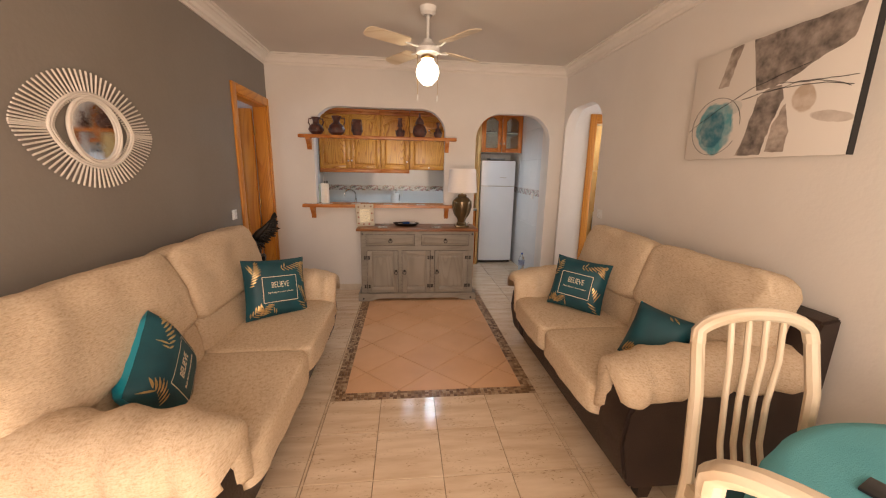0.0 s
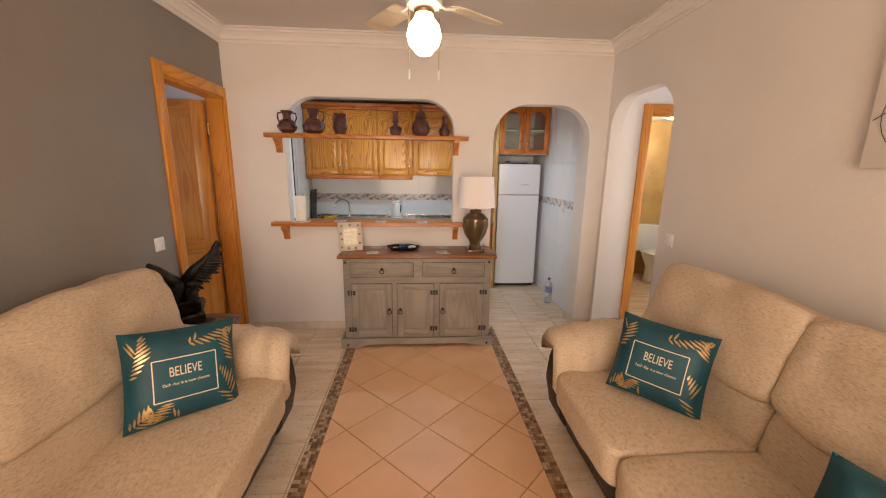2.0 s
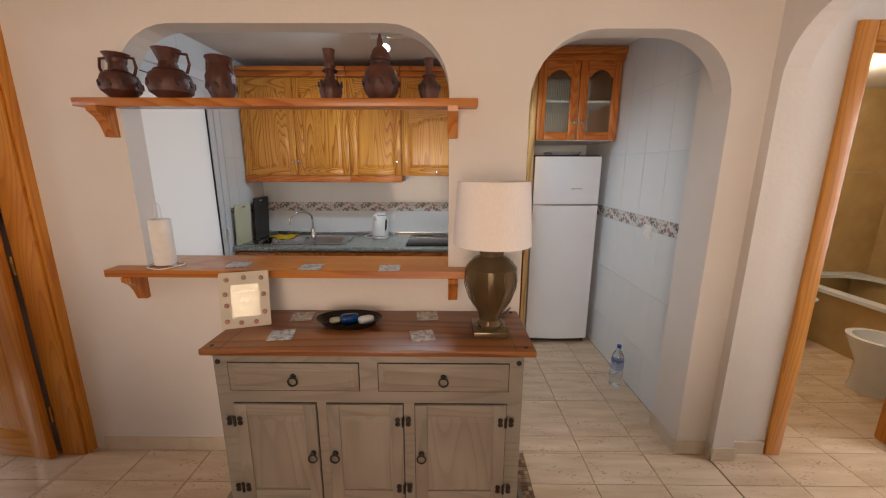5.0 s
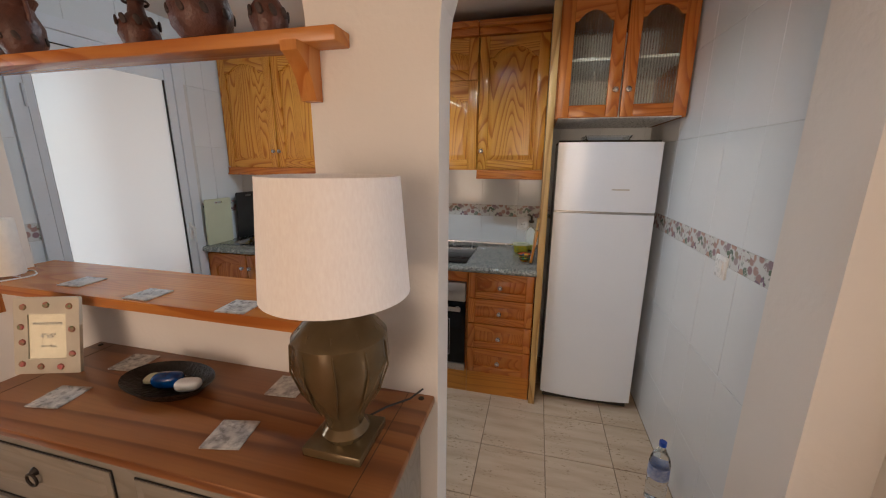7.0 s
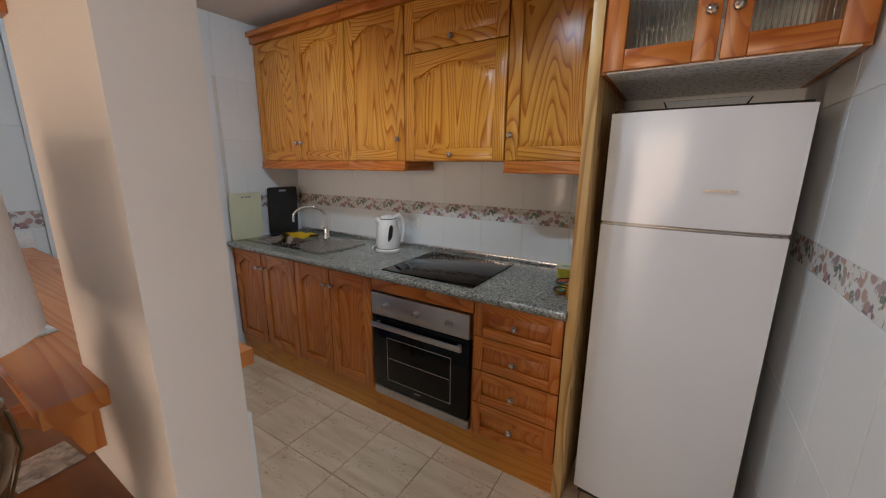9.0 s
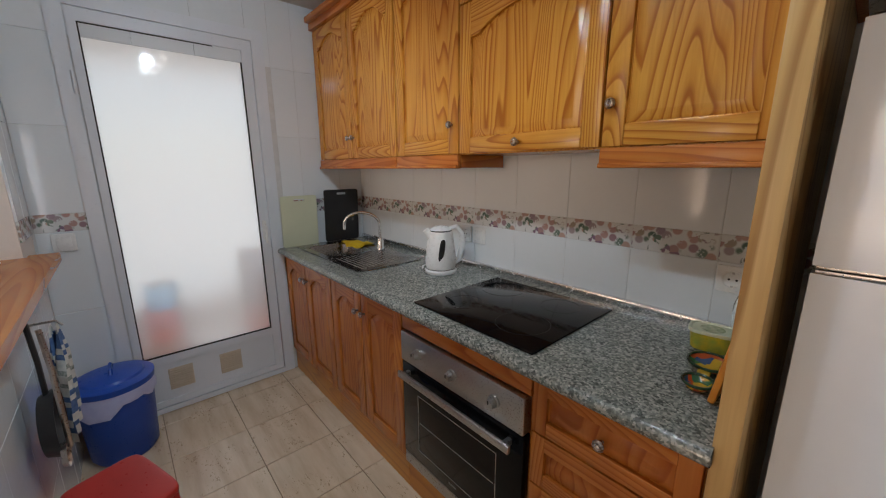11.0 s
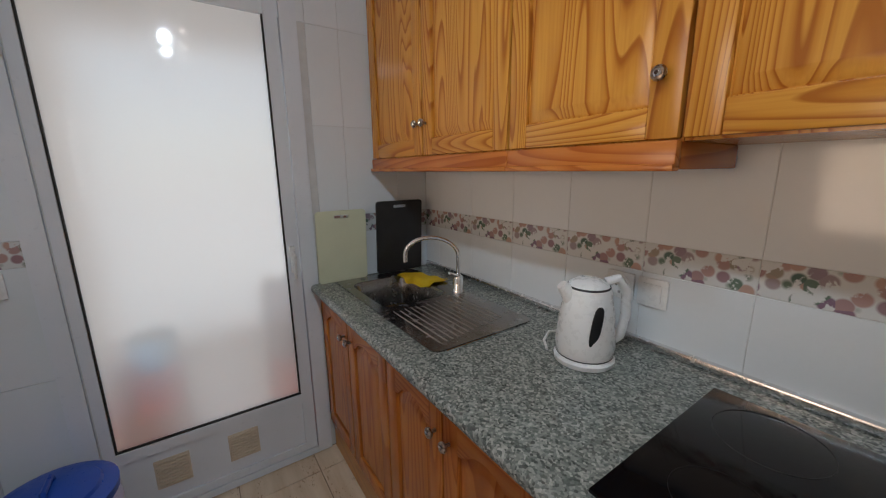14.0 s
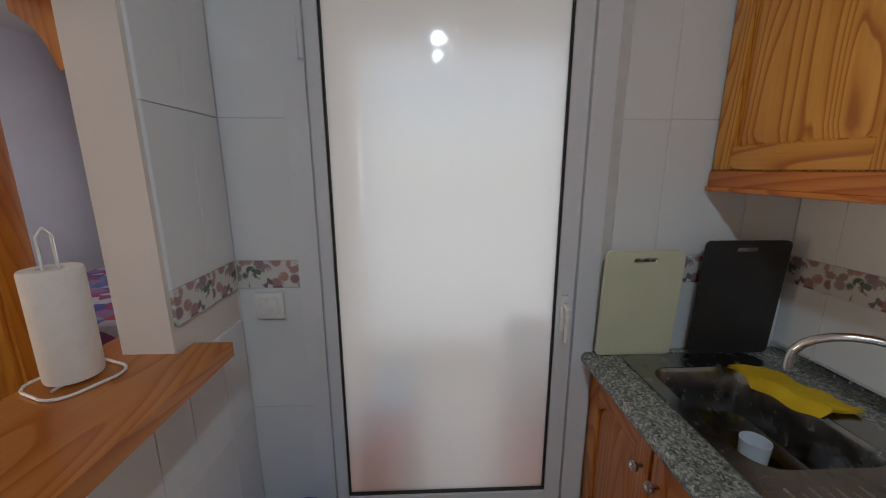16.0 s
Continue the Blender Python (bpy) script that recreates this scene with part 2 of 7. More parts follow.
def granite():
    m, n, l, b = material("grey_green_granite", 0.16)
    v = coords(n, l, shuffle=False)
    vor = n.new("ShaderNodeTexVoronoi")
    vor.inputs["Scale"].default_value = 190
    l.new(v, vor.inputs["Vector"])
    sp = n.new("ShaderNodeSeparateColor")
    l.new(vor.outputs["Color"], sp.inputs[0])
    col = ramp(n, l, sp.outputs[0], [(0.0, (0.045, 0.05, 0.045)), (0.3, (0.13, 0.15, 0.135)), (0.6, (0.24, 0.26, 0.235)), (0.85, (0.38, 0.39, 0.35)), (1.0, (0.5, 0.5, 0.45))])
    l.new(mix(n, l, 0.25, col, ramp(n, l, noise_tex(n, l, v, 45, 3), [(0.35, (0.09, 0.1, 0.09)), (0.65, (0.34, 0.34, 0.31))])), b.inputs["Base Color"])
    return m


GRANITE = granite()


def weave():
    m, n, l, b = material("cream_chenille_weave", 0.95, spec=0.2)
    a = noise_tex(n, l, coords(n, l, (55, 55, 260)), 1.0, 3, 0.6)
    c = noise_tex(n, l, coords(n, l, (170, 60, 170)), 1.0, 3, 0.6)
    big = noise_tex(n, l, coords(n, l), 3.0, 2)
    h = mix(n, l, 0.5, a, c, "MIX")
    col = ramp(n, l, h, [(0.34, (0.47, 0.34, 0.22)), (0.47, (0.61, 0.48, 0.34)), (0.6, (0.69, 0.57, 0.43))])
    l.new(mix(n, l, ramp(n, l, big, [(0.3, (0, 0, 0)), (0.7, (0.25,) * 3)]), col, (0.58, 0.45, 0.31)), b.inputs["Base Color"])
    bump(n, l, b, h, 0.7, 0.008)
    return m


WEAVE = weave()


def emitter(name, color, strength):
    m, n, l, b = material(name, 0.3)
    b.inputs["Base Color"].default_value = (0.8, 0.8, 0.78, 1)
    b.inputs["Emission Color"].default_value = (*color, 1)
    b.inputs["Emission Strength"].default_value = strength
    return m


GLOBE = emitter("lit_opal_glass", (1.0, 0.83, 0.6), 7)
KNOBMETAL = mottled("ornate_knob_metal", (0.10, 0.06, 0.045), (0.62, 0.54, 0.46), 160, 0.3, 1.0)
SPOTLIT = emitter("lit_spot_lens", (1.0, 0.96, 0.9), 22)
DOMELIT = emitter("lit_dome_glass", (1.0, 0.93, 0.8), 5)


def clear_glass(name, rough=0.0, tint=(0.9, 0.95, 0.95)):
    m, n, l, b = material(name, rough)
    b.inputs["Transmission Weight"].default_value = 1.0
    b.inputs["Base Color"].default_value = (*tint, 1)
    b.inputs["IOR"].default_value = 1.25
    return m


GLASS = clear_glass("clear_glass")
SEERED = clear_glass("see_through_red", 0.6, (0.8, 0.12, 0.06))
SEEBLUE = clear_glass("see_through_blue", 0.6, (0.2, 0.55, 0.85))
SEEDARK = clear_glass("see_through_grey", 0.6, (0.25, 0.22, 0.25))
PET = clear_glass("clear_plastic", 0.05, (0.85, 0.92, 1.0))
CABGLASS = clear_glass("reeded_cabinet_glass", 0.2, (0.8, 0.86, 0.84))


def frosted():
    m, n, l, b = material("frosted_glass", 0.4)
    out = n["Material Output"]
    n.remove(b)
    tr, rf, gl = n.new("ShaderNodeBsdfTranslucent"), n.new("ShaderNodeBsdfRefraction"), n.new("ShaderNodeBsdfGlossy")
    tr.inputs[0].default_value = (0.93, 0.93, 0.92, 1)
    rf.inputs[0].default_value, rf.inputs["Roughness"].default_value, rf.inputs["IOR"].default_value = (0.95, 0.95, 0.94, 1), 0.6, 1.14
    gl.inputs["Roughness"].default_value = 0.05
    v = coords(n, l, shuffle=False)
    grain = noise_tex(n, l, v, 320, 2)
    bp = n.new("ShaderNodeBump")
    bp.inputs["Strength"].default_value, bp.inputs["Distance"].default_value = 0.15, 0.002
    l.new(grain, bp.inputs["Height"])
    l.new(bp.outputs[0], rf.inputs["Normal"])
    m1, m2 = n.new("ShaderNodeMixShader"), n.new("ShaderNodeMixShader")
    m1.inputs[0].default_value, m2.inputs[0].default_value = 0.5, 0.05
    l.new(tr.outputs[0], m1.inputs[1]), l.new(rf.outputs[0], m1.inputs[2])
    l.new(m1.outputs[0], m2.inputs[1]), l.new(gl.outputs[0], m2.inputs[2])
    l.new(m2.outputs[0], out.inputs[0])
    return m


FROST = frosted()
MIRROR = mottled("mirror_silver", (0.86, 0.87, 0.87), (0.88, 0.88, 0.88), 2, 0.02, 1.0)


def shade_cloth():
    m, n, l, b = material("cream_lampshade_cloth", 0.9)
    f = noise_tex(n, l, coords(n, l, (200, 200, 60)), 1.0, 2)
    l.new(ramp(n, l, f, [(0.3, (0.83, 0.78, 0.76)), (0.7, (0.88, 0.84, 0.82))]), b.inputs["Base Color"])
    bump(n, l, b, f, 0.2, 0.002)
    return m


SHADE = shade_cloth()

# ---- mesh helpers ----


def thing(name, loc=(0, 0, 0), rz=0.0, label="", category="", group=""):
    ob = new(name)
    ob.matrix_world = pose(*loc, 0, 0, rz)
    return tagged(ob, label, category, group)


def mesh_of(bm, name, mat, smooth=False):
    bmesh.ops.recalc_face_normals(bm, faces=bm.faces)
    me = bpy.data.meshes.new(name)
    bm.to_mesh(me)
    bm.free()
    if smooth:
        me.shade_smooth()
        if smooth != "all":
            me.set_sharp_from_angle(angle=radians(35))
    me.materials.append(mat)
    return me


def part(name, bm, mat, parent=None, label="", smooth=True, m=None):
    ob = new(name, mesh_of(bm, name, mat, smooth))
    if mat in (GLASS, CABGLASS, PET):
        ob.visible_shadow = False
    if m is not None:
        ob.matrix_basis = m
    ob.parent = parent
    return tagged(ob, label)


def structure(name, bm, mat, label="", smooth=False):
    ob = new(name, mesh_of(bm, name, mat, smooth))
    return tagged(ob, label, "", "", "structure")


def box(x0, x1, y0, y1, z0, z1, bevel=0.0, bm=None):
    own = bmesh.new()
    vs = [own.verts.new((x, y, z)) for x in (x0, x1) for y in (y0, y1) for z in (z0, z1)]
    for f in ((0, 1, 3, 2), (4, 6, 7, 5), (0, 4, 5, 1), (2, 3, 7, 6), (0, 2, 6, 4), (1, 5, 7, 3)):
        own.faces.new([vs[i] for i in f])
    if bevel:
        bmesh.ops.bevel(own, geom=own.edges[:], offset=bevel, segments=2, profile=0.5, affect="EDGES")
    return join(bm, own)


def join(bm, own, m=None):
    if m is not None:
        bmesh.ops.transform(own, matrix=m, verts=own.verts)
    if bm is None:
        return own
    idx = {}
    for v in own.verts:
        idx[v] = bm.verts.new(v.co)
    for f in own.faces:
        try:
            bm.faces.new([idx[v] for v in f.verts])
        except ValueError:
            pass
    own.free()
    return bm


def lathe(profile, seg=28, bm=None, m=None, wobble=None):
    """profile: (radius, z) from bottom to top."""
    own = bmesh.new()
    rings = []
    for r, z in profile:
        if r < 1e-5:
            rings.append([own.verts.new((0, 0, z))])
        else:
            rings.append([own.verts.new((r * math.cos(2 * math.pi * i / seg), r * math.sin(2 * math.pi * i / seg), z)) for i in range(seg)])
    for a, b in zip(rings, rings[1:]):
        for i in range(seg):
            j = (i + 1) % seg
            if len(a) == 1 and len(b) == 1:
                continue
            if len(a) == 1:
                own.faces.new([a[0], b[i], b[j]])
            elif len(b) == 1:
                own.faces.new([a[i], a[j], b[0]])
            else:
                own.faces.new([a[i], a[j], b[j], b[i]])
    return join(bm, own, m)


def tube(points, r, seg=10, bm=None, closed=False):
    """A round bar along points; r: a radius, or one for each point."""
    own = bmesh.new()
    pts = [Vector(p) for p in points]
    rad = r if isinstance(r, (list, tuple)) else [r] * len(pts)
    rings, side = [], None
    for i, p in enumerate(pts):
        a = pts[i - 1] if (i or closed) else p
        c = pts[(i + 1) % len(pts)] if (i < len(pts) - 1 or closed) else p
        d = (c - a).normalized()
        if side is None:
            side = d.orthogonal().normalized()
        side = (side - side.dot(d) * d).normalized()
        up = d.cross(side)
        rings.append([own.verts.new(p + rad[i] * (math.cos(2 * math.pi * k / seg) * side + math.sin(2 * math.pi * k / seg) * up)) for k in range(seg)])
    n = len(rings)
    for i in range(n if closed else n - 1):
        a, b = rings[i], rings[(i + 1) % n]
        for k in range(seg):
            own.faces.new([a[k], a[(k + 1) % seg], b[(k + 1) % seg], b[k]])
    if not closed:
        own.faces.new(rings[0][::-1])
        own.faces.new(rings[-1])
    return join(bm, own)


def plate(outline, holes=(), depth=0.1, m=None, bm=None, bevel=0.0):
    """A flat plate with holes: 2D loops in x and z, thick in +y by depth."""
    own = bmesh.new()
    edges = []
    for loop in (outline, *holes):
        vs = [own.verts.new((x, 0, z)) for x, z in loop]
        edges += [own.edges.new((vs[i], vs[(i + 1) % len(vs)])) for i in range(len(vs))]
    if holes:
        bmesh.ops.triangle_fill(own, edges=edges, use_beauty=True)
    else:
        own.faces.new(own.verts[:])
    got = bmesh.ops.extrude_face_region(own, geom=own.faces[:])
    bmesh.ops.translate(own, vec=(0, depth, 0), verts=[g for g in got["geom"] if isinstance(g, bmesh.types.BMVert)])
    return join(bm, own, m)


def round_rect(x0, x1, z0, z1, r, corners="all", seg=8):
    out = []
    for cx, cz, a0, on in ((x1 - r, z1 - r, 0, True), (x0 + r, z1 - r, 90, True), (x0 + r, z0 + r, 180, corners == "all"), (x1 - r, z0 + r, 270, corners == "all")):
        if on:
            out += [(cx + r * math.cos(radians(a0 + 90 * k / seg)), cz + r * math.sin(radians(a0 + 90 * k / seg))) for k in range(seg + 1)]
        else:
            out.append((x0 if a0 == 180 else x1, z0))
    return out


def cushion(sx, sy, sz, k=5.0, seg=12, rough=0.006, seed=0.0, bm=None, m=None, sag=None):
    """A soft stuffed block, centred, of full size sx, sy, sz."""
    own = bmesh.new()
    bmesh.ops.create_cube(own, size=2)
    bmesh.ops.subdivide_edges(own, edges=own.edges[:], cuts=seg - 1, use_grid_fill=True)
    for v in own.verts:
        x, y, z = (math.sin(c * math.pi / 2 * 0.92) / math.sin(math.pi / 2 * 0.92) for c in v.co)
        d = (abs(x) ** k + abs(y) ** k + abs(z) ** k) ** (1 / k)
        p = Vector((x / d * sx / 2, y / d * sy / 2, z / d * sz / 2))
        if sag:
            p = sag(p)
        q = p * 6 + Vector((seed, seed * 2, 0))
        v.co = p + noise.noise_vector(q) * rough + noise.noise_vector(q * 3.1) * rough * 0.4
    return join(bm, own, m)


def text_bm(body, size, m, depth=0.0006, font_scale=1.0):
    cu = bpy.data.curves.new("writing", "FONT")
    cu.body, cu.size, cu.align_x, cu.align_y, cu.extrude = body, size, "CENTER", "CENTER", depth
    ob = new("writing", cu)
    me = bpy.data.meshes.new_from_object(ob.evaluated_get(bpy.context.evaluated_depsgraph_get()))
    bm = bmesh.new()
    bm.from_mesh(me)
    bpy.data.objects.remove(ob)
    bpy.data.curves.remove(cu)
    bpy.data.meshes.remove(me)
    bmesh.ops.transform(bm, matrix=m, verts=bm.verts)
    return bm


_tile_cache = {}


def tile_mesh(name, w, h, depth, mat, chamfer=0.0015):
    key = (name, round(w, 4), round(h, 4))
    if key not in _tile_cache:
        me = bpy.data.meshes.new(name)
        a, b, c = w / 2, h / 2, chamfer
        vs = [(-a, -b, 0), (a, -b, 0), (a, b, 0), (-a, b, 0), (-a, -b, depth - c), (a, -b, depth - c), (a, b, depth - c), (-a, b, depth - c),
              (-a + c, -b + c, depth), (a - c, -b + c, depth), (a - c, b - c, depth), (-a + c, b - c, depth)]
        fs = [(8, 9, 10, 11)] + [(i, (i + 1) % 4, 4 + (i + 1) % 4, 4 + i) for i in range(4)] + [(4 + i, 4 + (i + 1) % 4, 8 + (i + 1) % 4, 8 + i) for i in range(4)]
        me.from_pydata(vs, [], fs)
        me.materials.append(mat)
        _tile_cache[key] = me
    return _tile_cache[key]


def tiles(name, parent, mat, us, vs, frame_m, depth=0.006, joint=0.003, skip=None):
    """Tiles between the grid lines us and vs, laid on the plane of frame_m (x: u, y: v, z: out)."""
    for u0, u1 in zip(us, us[1:]):
        for v0, v1 in zip(vs, vs[1:]):
            if u1 - u0 < 0.012 or v1 - v0 < 0.012 or (skip and skip((u0 + u1) / 2, (v0 + v1) / 2)):
                continue
            ob = new(name, tile_mesh(name, u1 - u0 - joint, v1 - v0 - joint, depth, mat))
            ob.matrix_basis = frame_m @ pose((u0 + u1) / 2, (v0 + v1) / 2, random.uniform(-0.0003, 0.0003), random.uniform(-0.08, 0.08), random.uniform(-0.08, 0.08))
            ob.parent = parent


def steps(a, b, start, pitch):
    """Grid lines from a to b with joints at start + k * pitch."""
    k = math.ceil((a - start) / pitch + 1e-6)
    out = [a]
    while start + k * pitch < b - 1e-6:
        out.append(start + k * pitch)
        k += 1
    return out + [b]

# ---- structure ----
WY0, WY1 = 4.285, 4.40          # wall between living room and kitchen
XL, XR, XK = -1.53, 1.81, -1.345
H, HK = 2.60, 2.37

hatch = round_rect(-1.06, 0.41, 1.0, 2.11, 0.27, "top")
arch = round_rect(0.765, 1.65, -0.05, 2.09, 0.30, "top")
bath_hole = [(2.20, -0.05), (2.89, -0.05), (2.89, 2.045), (2.20, 2.045)]
structure("wall_north", plate([(XL - 0.12, -0.1), (4.0, -0.1), (4.0, H), (XL - 0.12, H)], [hatch, arch, bath_hole], WY1 - WY0, pose(0, WY0, 0)), WALL, "white plastered wall with an arched hatch and arches")
rot = pose(0, 0, 0, 0, 0, 90)
structure("wall_west", plate([(-1.4, -0.1), (WY0, -0.1), (WY0, H), (-1.4, H)], [[(3.50, -0.05), (4.25, -0.05), (4.25, 2.09), (3.50, 2.09)]], 0.12, pose(XL, 0, 0) @ rot), GREYWALL, "warm grey painted wall")
structure("wall_east", plate([(-1.4, -0.1), (WY0, -0.1), (WY0, H), (-1.4, H)], [round_rect(3.40, 4.235, -0.05, 2.14, 0.27, "top")], 0.11, pose(XR + 0.11, 0, 0) @ rot), WALL, "white plastered wall with an arch to the corridor")
structure("wall_south", plate([(XL - 0.12, 0), (XR + 0.11, 0), (XR + 0.11, H), (XL - 0.12, H)], [[(-1.0, 0.05), (1.3, 0.05), (1.3, 2.2), (-1.0, 2.2)]], 0.12, pose(0, -1.52, 0)), WALL, "white plastered wall with a wide terrace opening")
structure("ceiling", box(XL - 0.12, 4.1, -1.5, WY1, H, H + 0.1), CEIL, "white painted ceiling")
structure("ceiling_kitchen", box(-1.5, 1.9, WY1, 6.3, HK, HK + 0.1), CEIL, "white kitchen ceiling")
structure("ceiling_utility", box(-3.2, -1.45, WY1, 6.3, HK, HK + 0.1), CEIL)
structure("ceiling_bedroom", box(-4.7, -1.65, 1.4, WY1, H, H + 0.1), CEIL)
structure("ceiling_bathroom", box(1.81, 4.9, WY1, 6.5, 2.24, 2.34), CEIL)
structure("wall_stub", box(1.65, 1.79, WY1, 4.52, 0, HK), WALL, "white plastered stub beside the kitchen arch")
structure("wall_kitchen_back", box(XK - 0.1, 1.81, 6.1025, 6.2, 0, HK), WGROUT)
structure("wall_kitchen_side", box(1.7025, 1.80, 4.52, 6.108, 0, HK), WGROUT)
structure("wall_kitchen_end", plate([(WY1, 0), (6.108, 0), (6.108, HK), (WY1, HK)], [[(4.66, 0.03), (5.46, 0.03), (5.46, 2.13), (4.66, 2.13)]], 0.1, pose(XK - 0.0025, 0, 0) @ rot), WGROUT)
# unseen utility walls, added in peach to warm the light behind the frosted pane
structure("wall_utility", plate([(WY1, 0), (6.2, 0), (6.2, HK), (WY1, HK)], [[(4.5, 0.15), (5.95, 0.15), (5.95, 2.25), (4.5, 2.25)]], 0.1, pose(-3.0, 0, 0) @ rot), PEACH, "unseen utility room wall, peach to warm the light through the pane")
structure("wall_utility_north", box(-3.0, -1.45, 6.1, 6.2, 0, HK), PEACH)
structure("wall_utility_south", box(-3.0, -1.65, WY1 + 0.001, WY1 + 0.1, 0, HK), PEACH)
structure("wall_bedroom_west", plate([(1.4, 0), (WY1, 0), (WY1, H), (1.4, H)], [[(2.6, 0.9), (3.8, 0.9), (3.8, 2.1), (2.6, 2.1)]], 0.1, pose(-4.5, 0, 0) @ rot), LAVENDER)
structure("wall_bedroom_north", box(-4.5, XL - 0.121, WY1 - 0.12, WY1, 0, H), LAVENDER)
structure("wall_bedroom_south", box(-4.5, XL - 0.121, 1.4, 1.5, 0, H), LAVENDER)
structure("wall_corridor_south", box(XR + 0.11, 4.1, 3.2, 3.3, 0, H), WALL)
structure("wall_corridor_east", box(4.0, 4.1, 3.3, WY1, 0, H), WALL)
structure("wall_bath_west", box(1.81, 1.9, WY1, 6.4, 0, 2.42), BEIGETILE)
structure("wall_bath_north", box(1.9, 4.8, 6.2, 6.3, 0, 2.42), BEIGETILE)
structure("wall_bath_east", box(4.7, 4.8, WY1, 6.2, 0, 2.42), BEIGETILE)
structure("wall_bath_south", box(4.0, 4.8, WY1 - 0.1, WY1, 0, 2.42), BEIGETILE)
structure("floor", box(-4.6, 4.9, -1.6, 6.4, -0.12, -0.006), GROUT, "tiled floor in cream stone-look tile")
structure("ground", box(-60, 60, -60, 60, -0.5, -0.2), mottled("outdoor_paving", (0.3, 0.27, 0.22), (0.4, 0.36, 0.3), 3, 0.9))


def cornice():
    prof = [(0, 0.10), (0.012, 0.10), (0.014, 0.082), (0.03, 0.075), (0.038, 0.05), (0.06, 0.03), (0.075, 0.026), (0.082, 0.012), (0.105, 0.012), (0.105, 0.0)]
    ring = [(XL, WY0), (XR, WY0), (XR, -1.4), (XL, -1.4)]
    bm = bmesh.new()
    loops = []
    for (x, y), (sx, sy) in zip(ring, ((1, -1), (-1, -1), (-1, 1), (1, 1))):
        loops.append([bm.verts.new((x + sx * d, y + sy * d, H - z)) for d, z in prof])
    for i in range(4):
        a, b = loops[i], loops[(i + 1) % 4]
        for k in range(len(prof) - 1):
            bm.faces.new([a[k], b[k], b[k + 1], a[k + 1]])
    structure("cornice", bm, CORNICE, "stepped white plaster cornice")


cornice()
for nm, bm in (("baseboard", box(-1.46, 0.765, WY0 - 0.012, WY0, 0, 0.075, 0.003)), ("baseboard", box(1.6505, XR, WY0 - 0.0115, WY0, 0, 0.075, 0.003)),
               ("baseboard", box(XL, XL + 0.01, -1.4, 3.42, 0, 0.075, 0.003)), ("baseboard", box(XR - 0.01, XR, -1.4, 3.39, 0, 0.075, 0.003)),
               ("baseboard", box(XR - 0.005, XR + 0.12, 4.223, 4.235, 0, 0.075, 0.003)), ("baseboard", box(XR + 0.11, 2.12, WY0 - 0.012, WY0, 0, 0.075, 0.003)),
               ("baseboard", box(1.638, 1.65, WY0 - 0.012, 4.52, 0, 0.075, 0.003)), ("baseboard", box(XR - 0.012, XR, 4.235, WY0 - 0.012, 0, 0.075, 0.003))):
    structure(nm, bm, SKIRT)

# ---- doors ----


def door_frame(name, width, height, label, both=0.12):
    """Opening in its own x from 0 to width; casing faces -y; wall from y 0 to both."""
    f = tagged(new(name), label, "door", "", "structure")
    for side, y0, y1 in (("front", -0.018, 0.0), ("rear", both, both + 0.018)):
        part("jamb_casing", box(-0.075, 0.005, y0, y1, 0, height + 0.075, 0.004), DOORPINE["z"], f)
        part("jamb_casing", box(width - 0.005, width + 0.075, y0, y1, 0, height + 0.075, 0.004), DOORPINE["z"], f)
        part("head_casing", box(0.005, width - 0.005, y0 - 0.001, y1, height - 0.005, height + 0.075, 0.004), DOORPINE["x"], f)
    part("jamb", box(-0.004, 0.018, 0, both, 0, height, 0.002), DOORPINE["z"], f)
    part("jamb", box(width - 0.018, width + 0.004, 0, both, 0, height, 0.002), DOORPINE["z"], f)
    part("head_jamb", box(0.018, width - 0.018, 0, both, height - 0.018, height, 0.002), DOORPINE["x"], f)
    return f


def raised_panel(w, h, depth=0.012, m=None, arch_h=0.0, edge=0.03):
    """A raised field, its lower left corner at 0,0, proud towards -y; its top may rise in a bow."""
    def loop(inset, y):
        pts = [(inset, inset), (w - inset, inset)]
        if arch_h:
            for k in range(13):
                u = 1 - k / 12
                pts.append((inset + (w - 2 * inset) * u, h - inset - arch_h + arch_h * math.sin(math.pi * min(max((u - 0.1) / 0.8, 0), 1)) ** 0.8))
        else:
            pts += [(w - inset, h - inset), (inset, h - inset)]
        return [(x, y, z) for x, z in pts]
    bm = bmesh.new()
    ls = [[bm.verts.new(p) for p in loop(i, y)] for i, y in ((0, 0), (0.006, -depth * 0.3), (edge, -depth), (edge + 0.001, -depth))]
    for a, b in zip(ls, ls[1:]):
        for i in range(len(a)):
            bm.faces.new([a[i], a[(i + 1) % len(a)], b[(i + 1) % len(b)], b[i]])
    bm.faces.new(ls[-1])
    return join(None, bm, m) if m is None else join(bmesh.new(), bm, m)


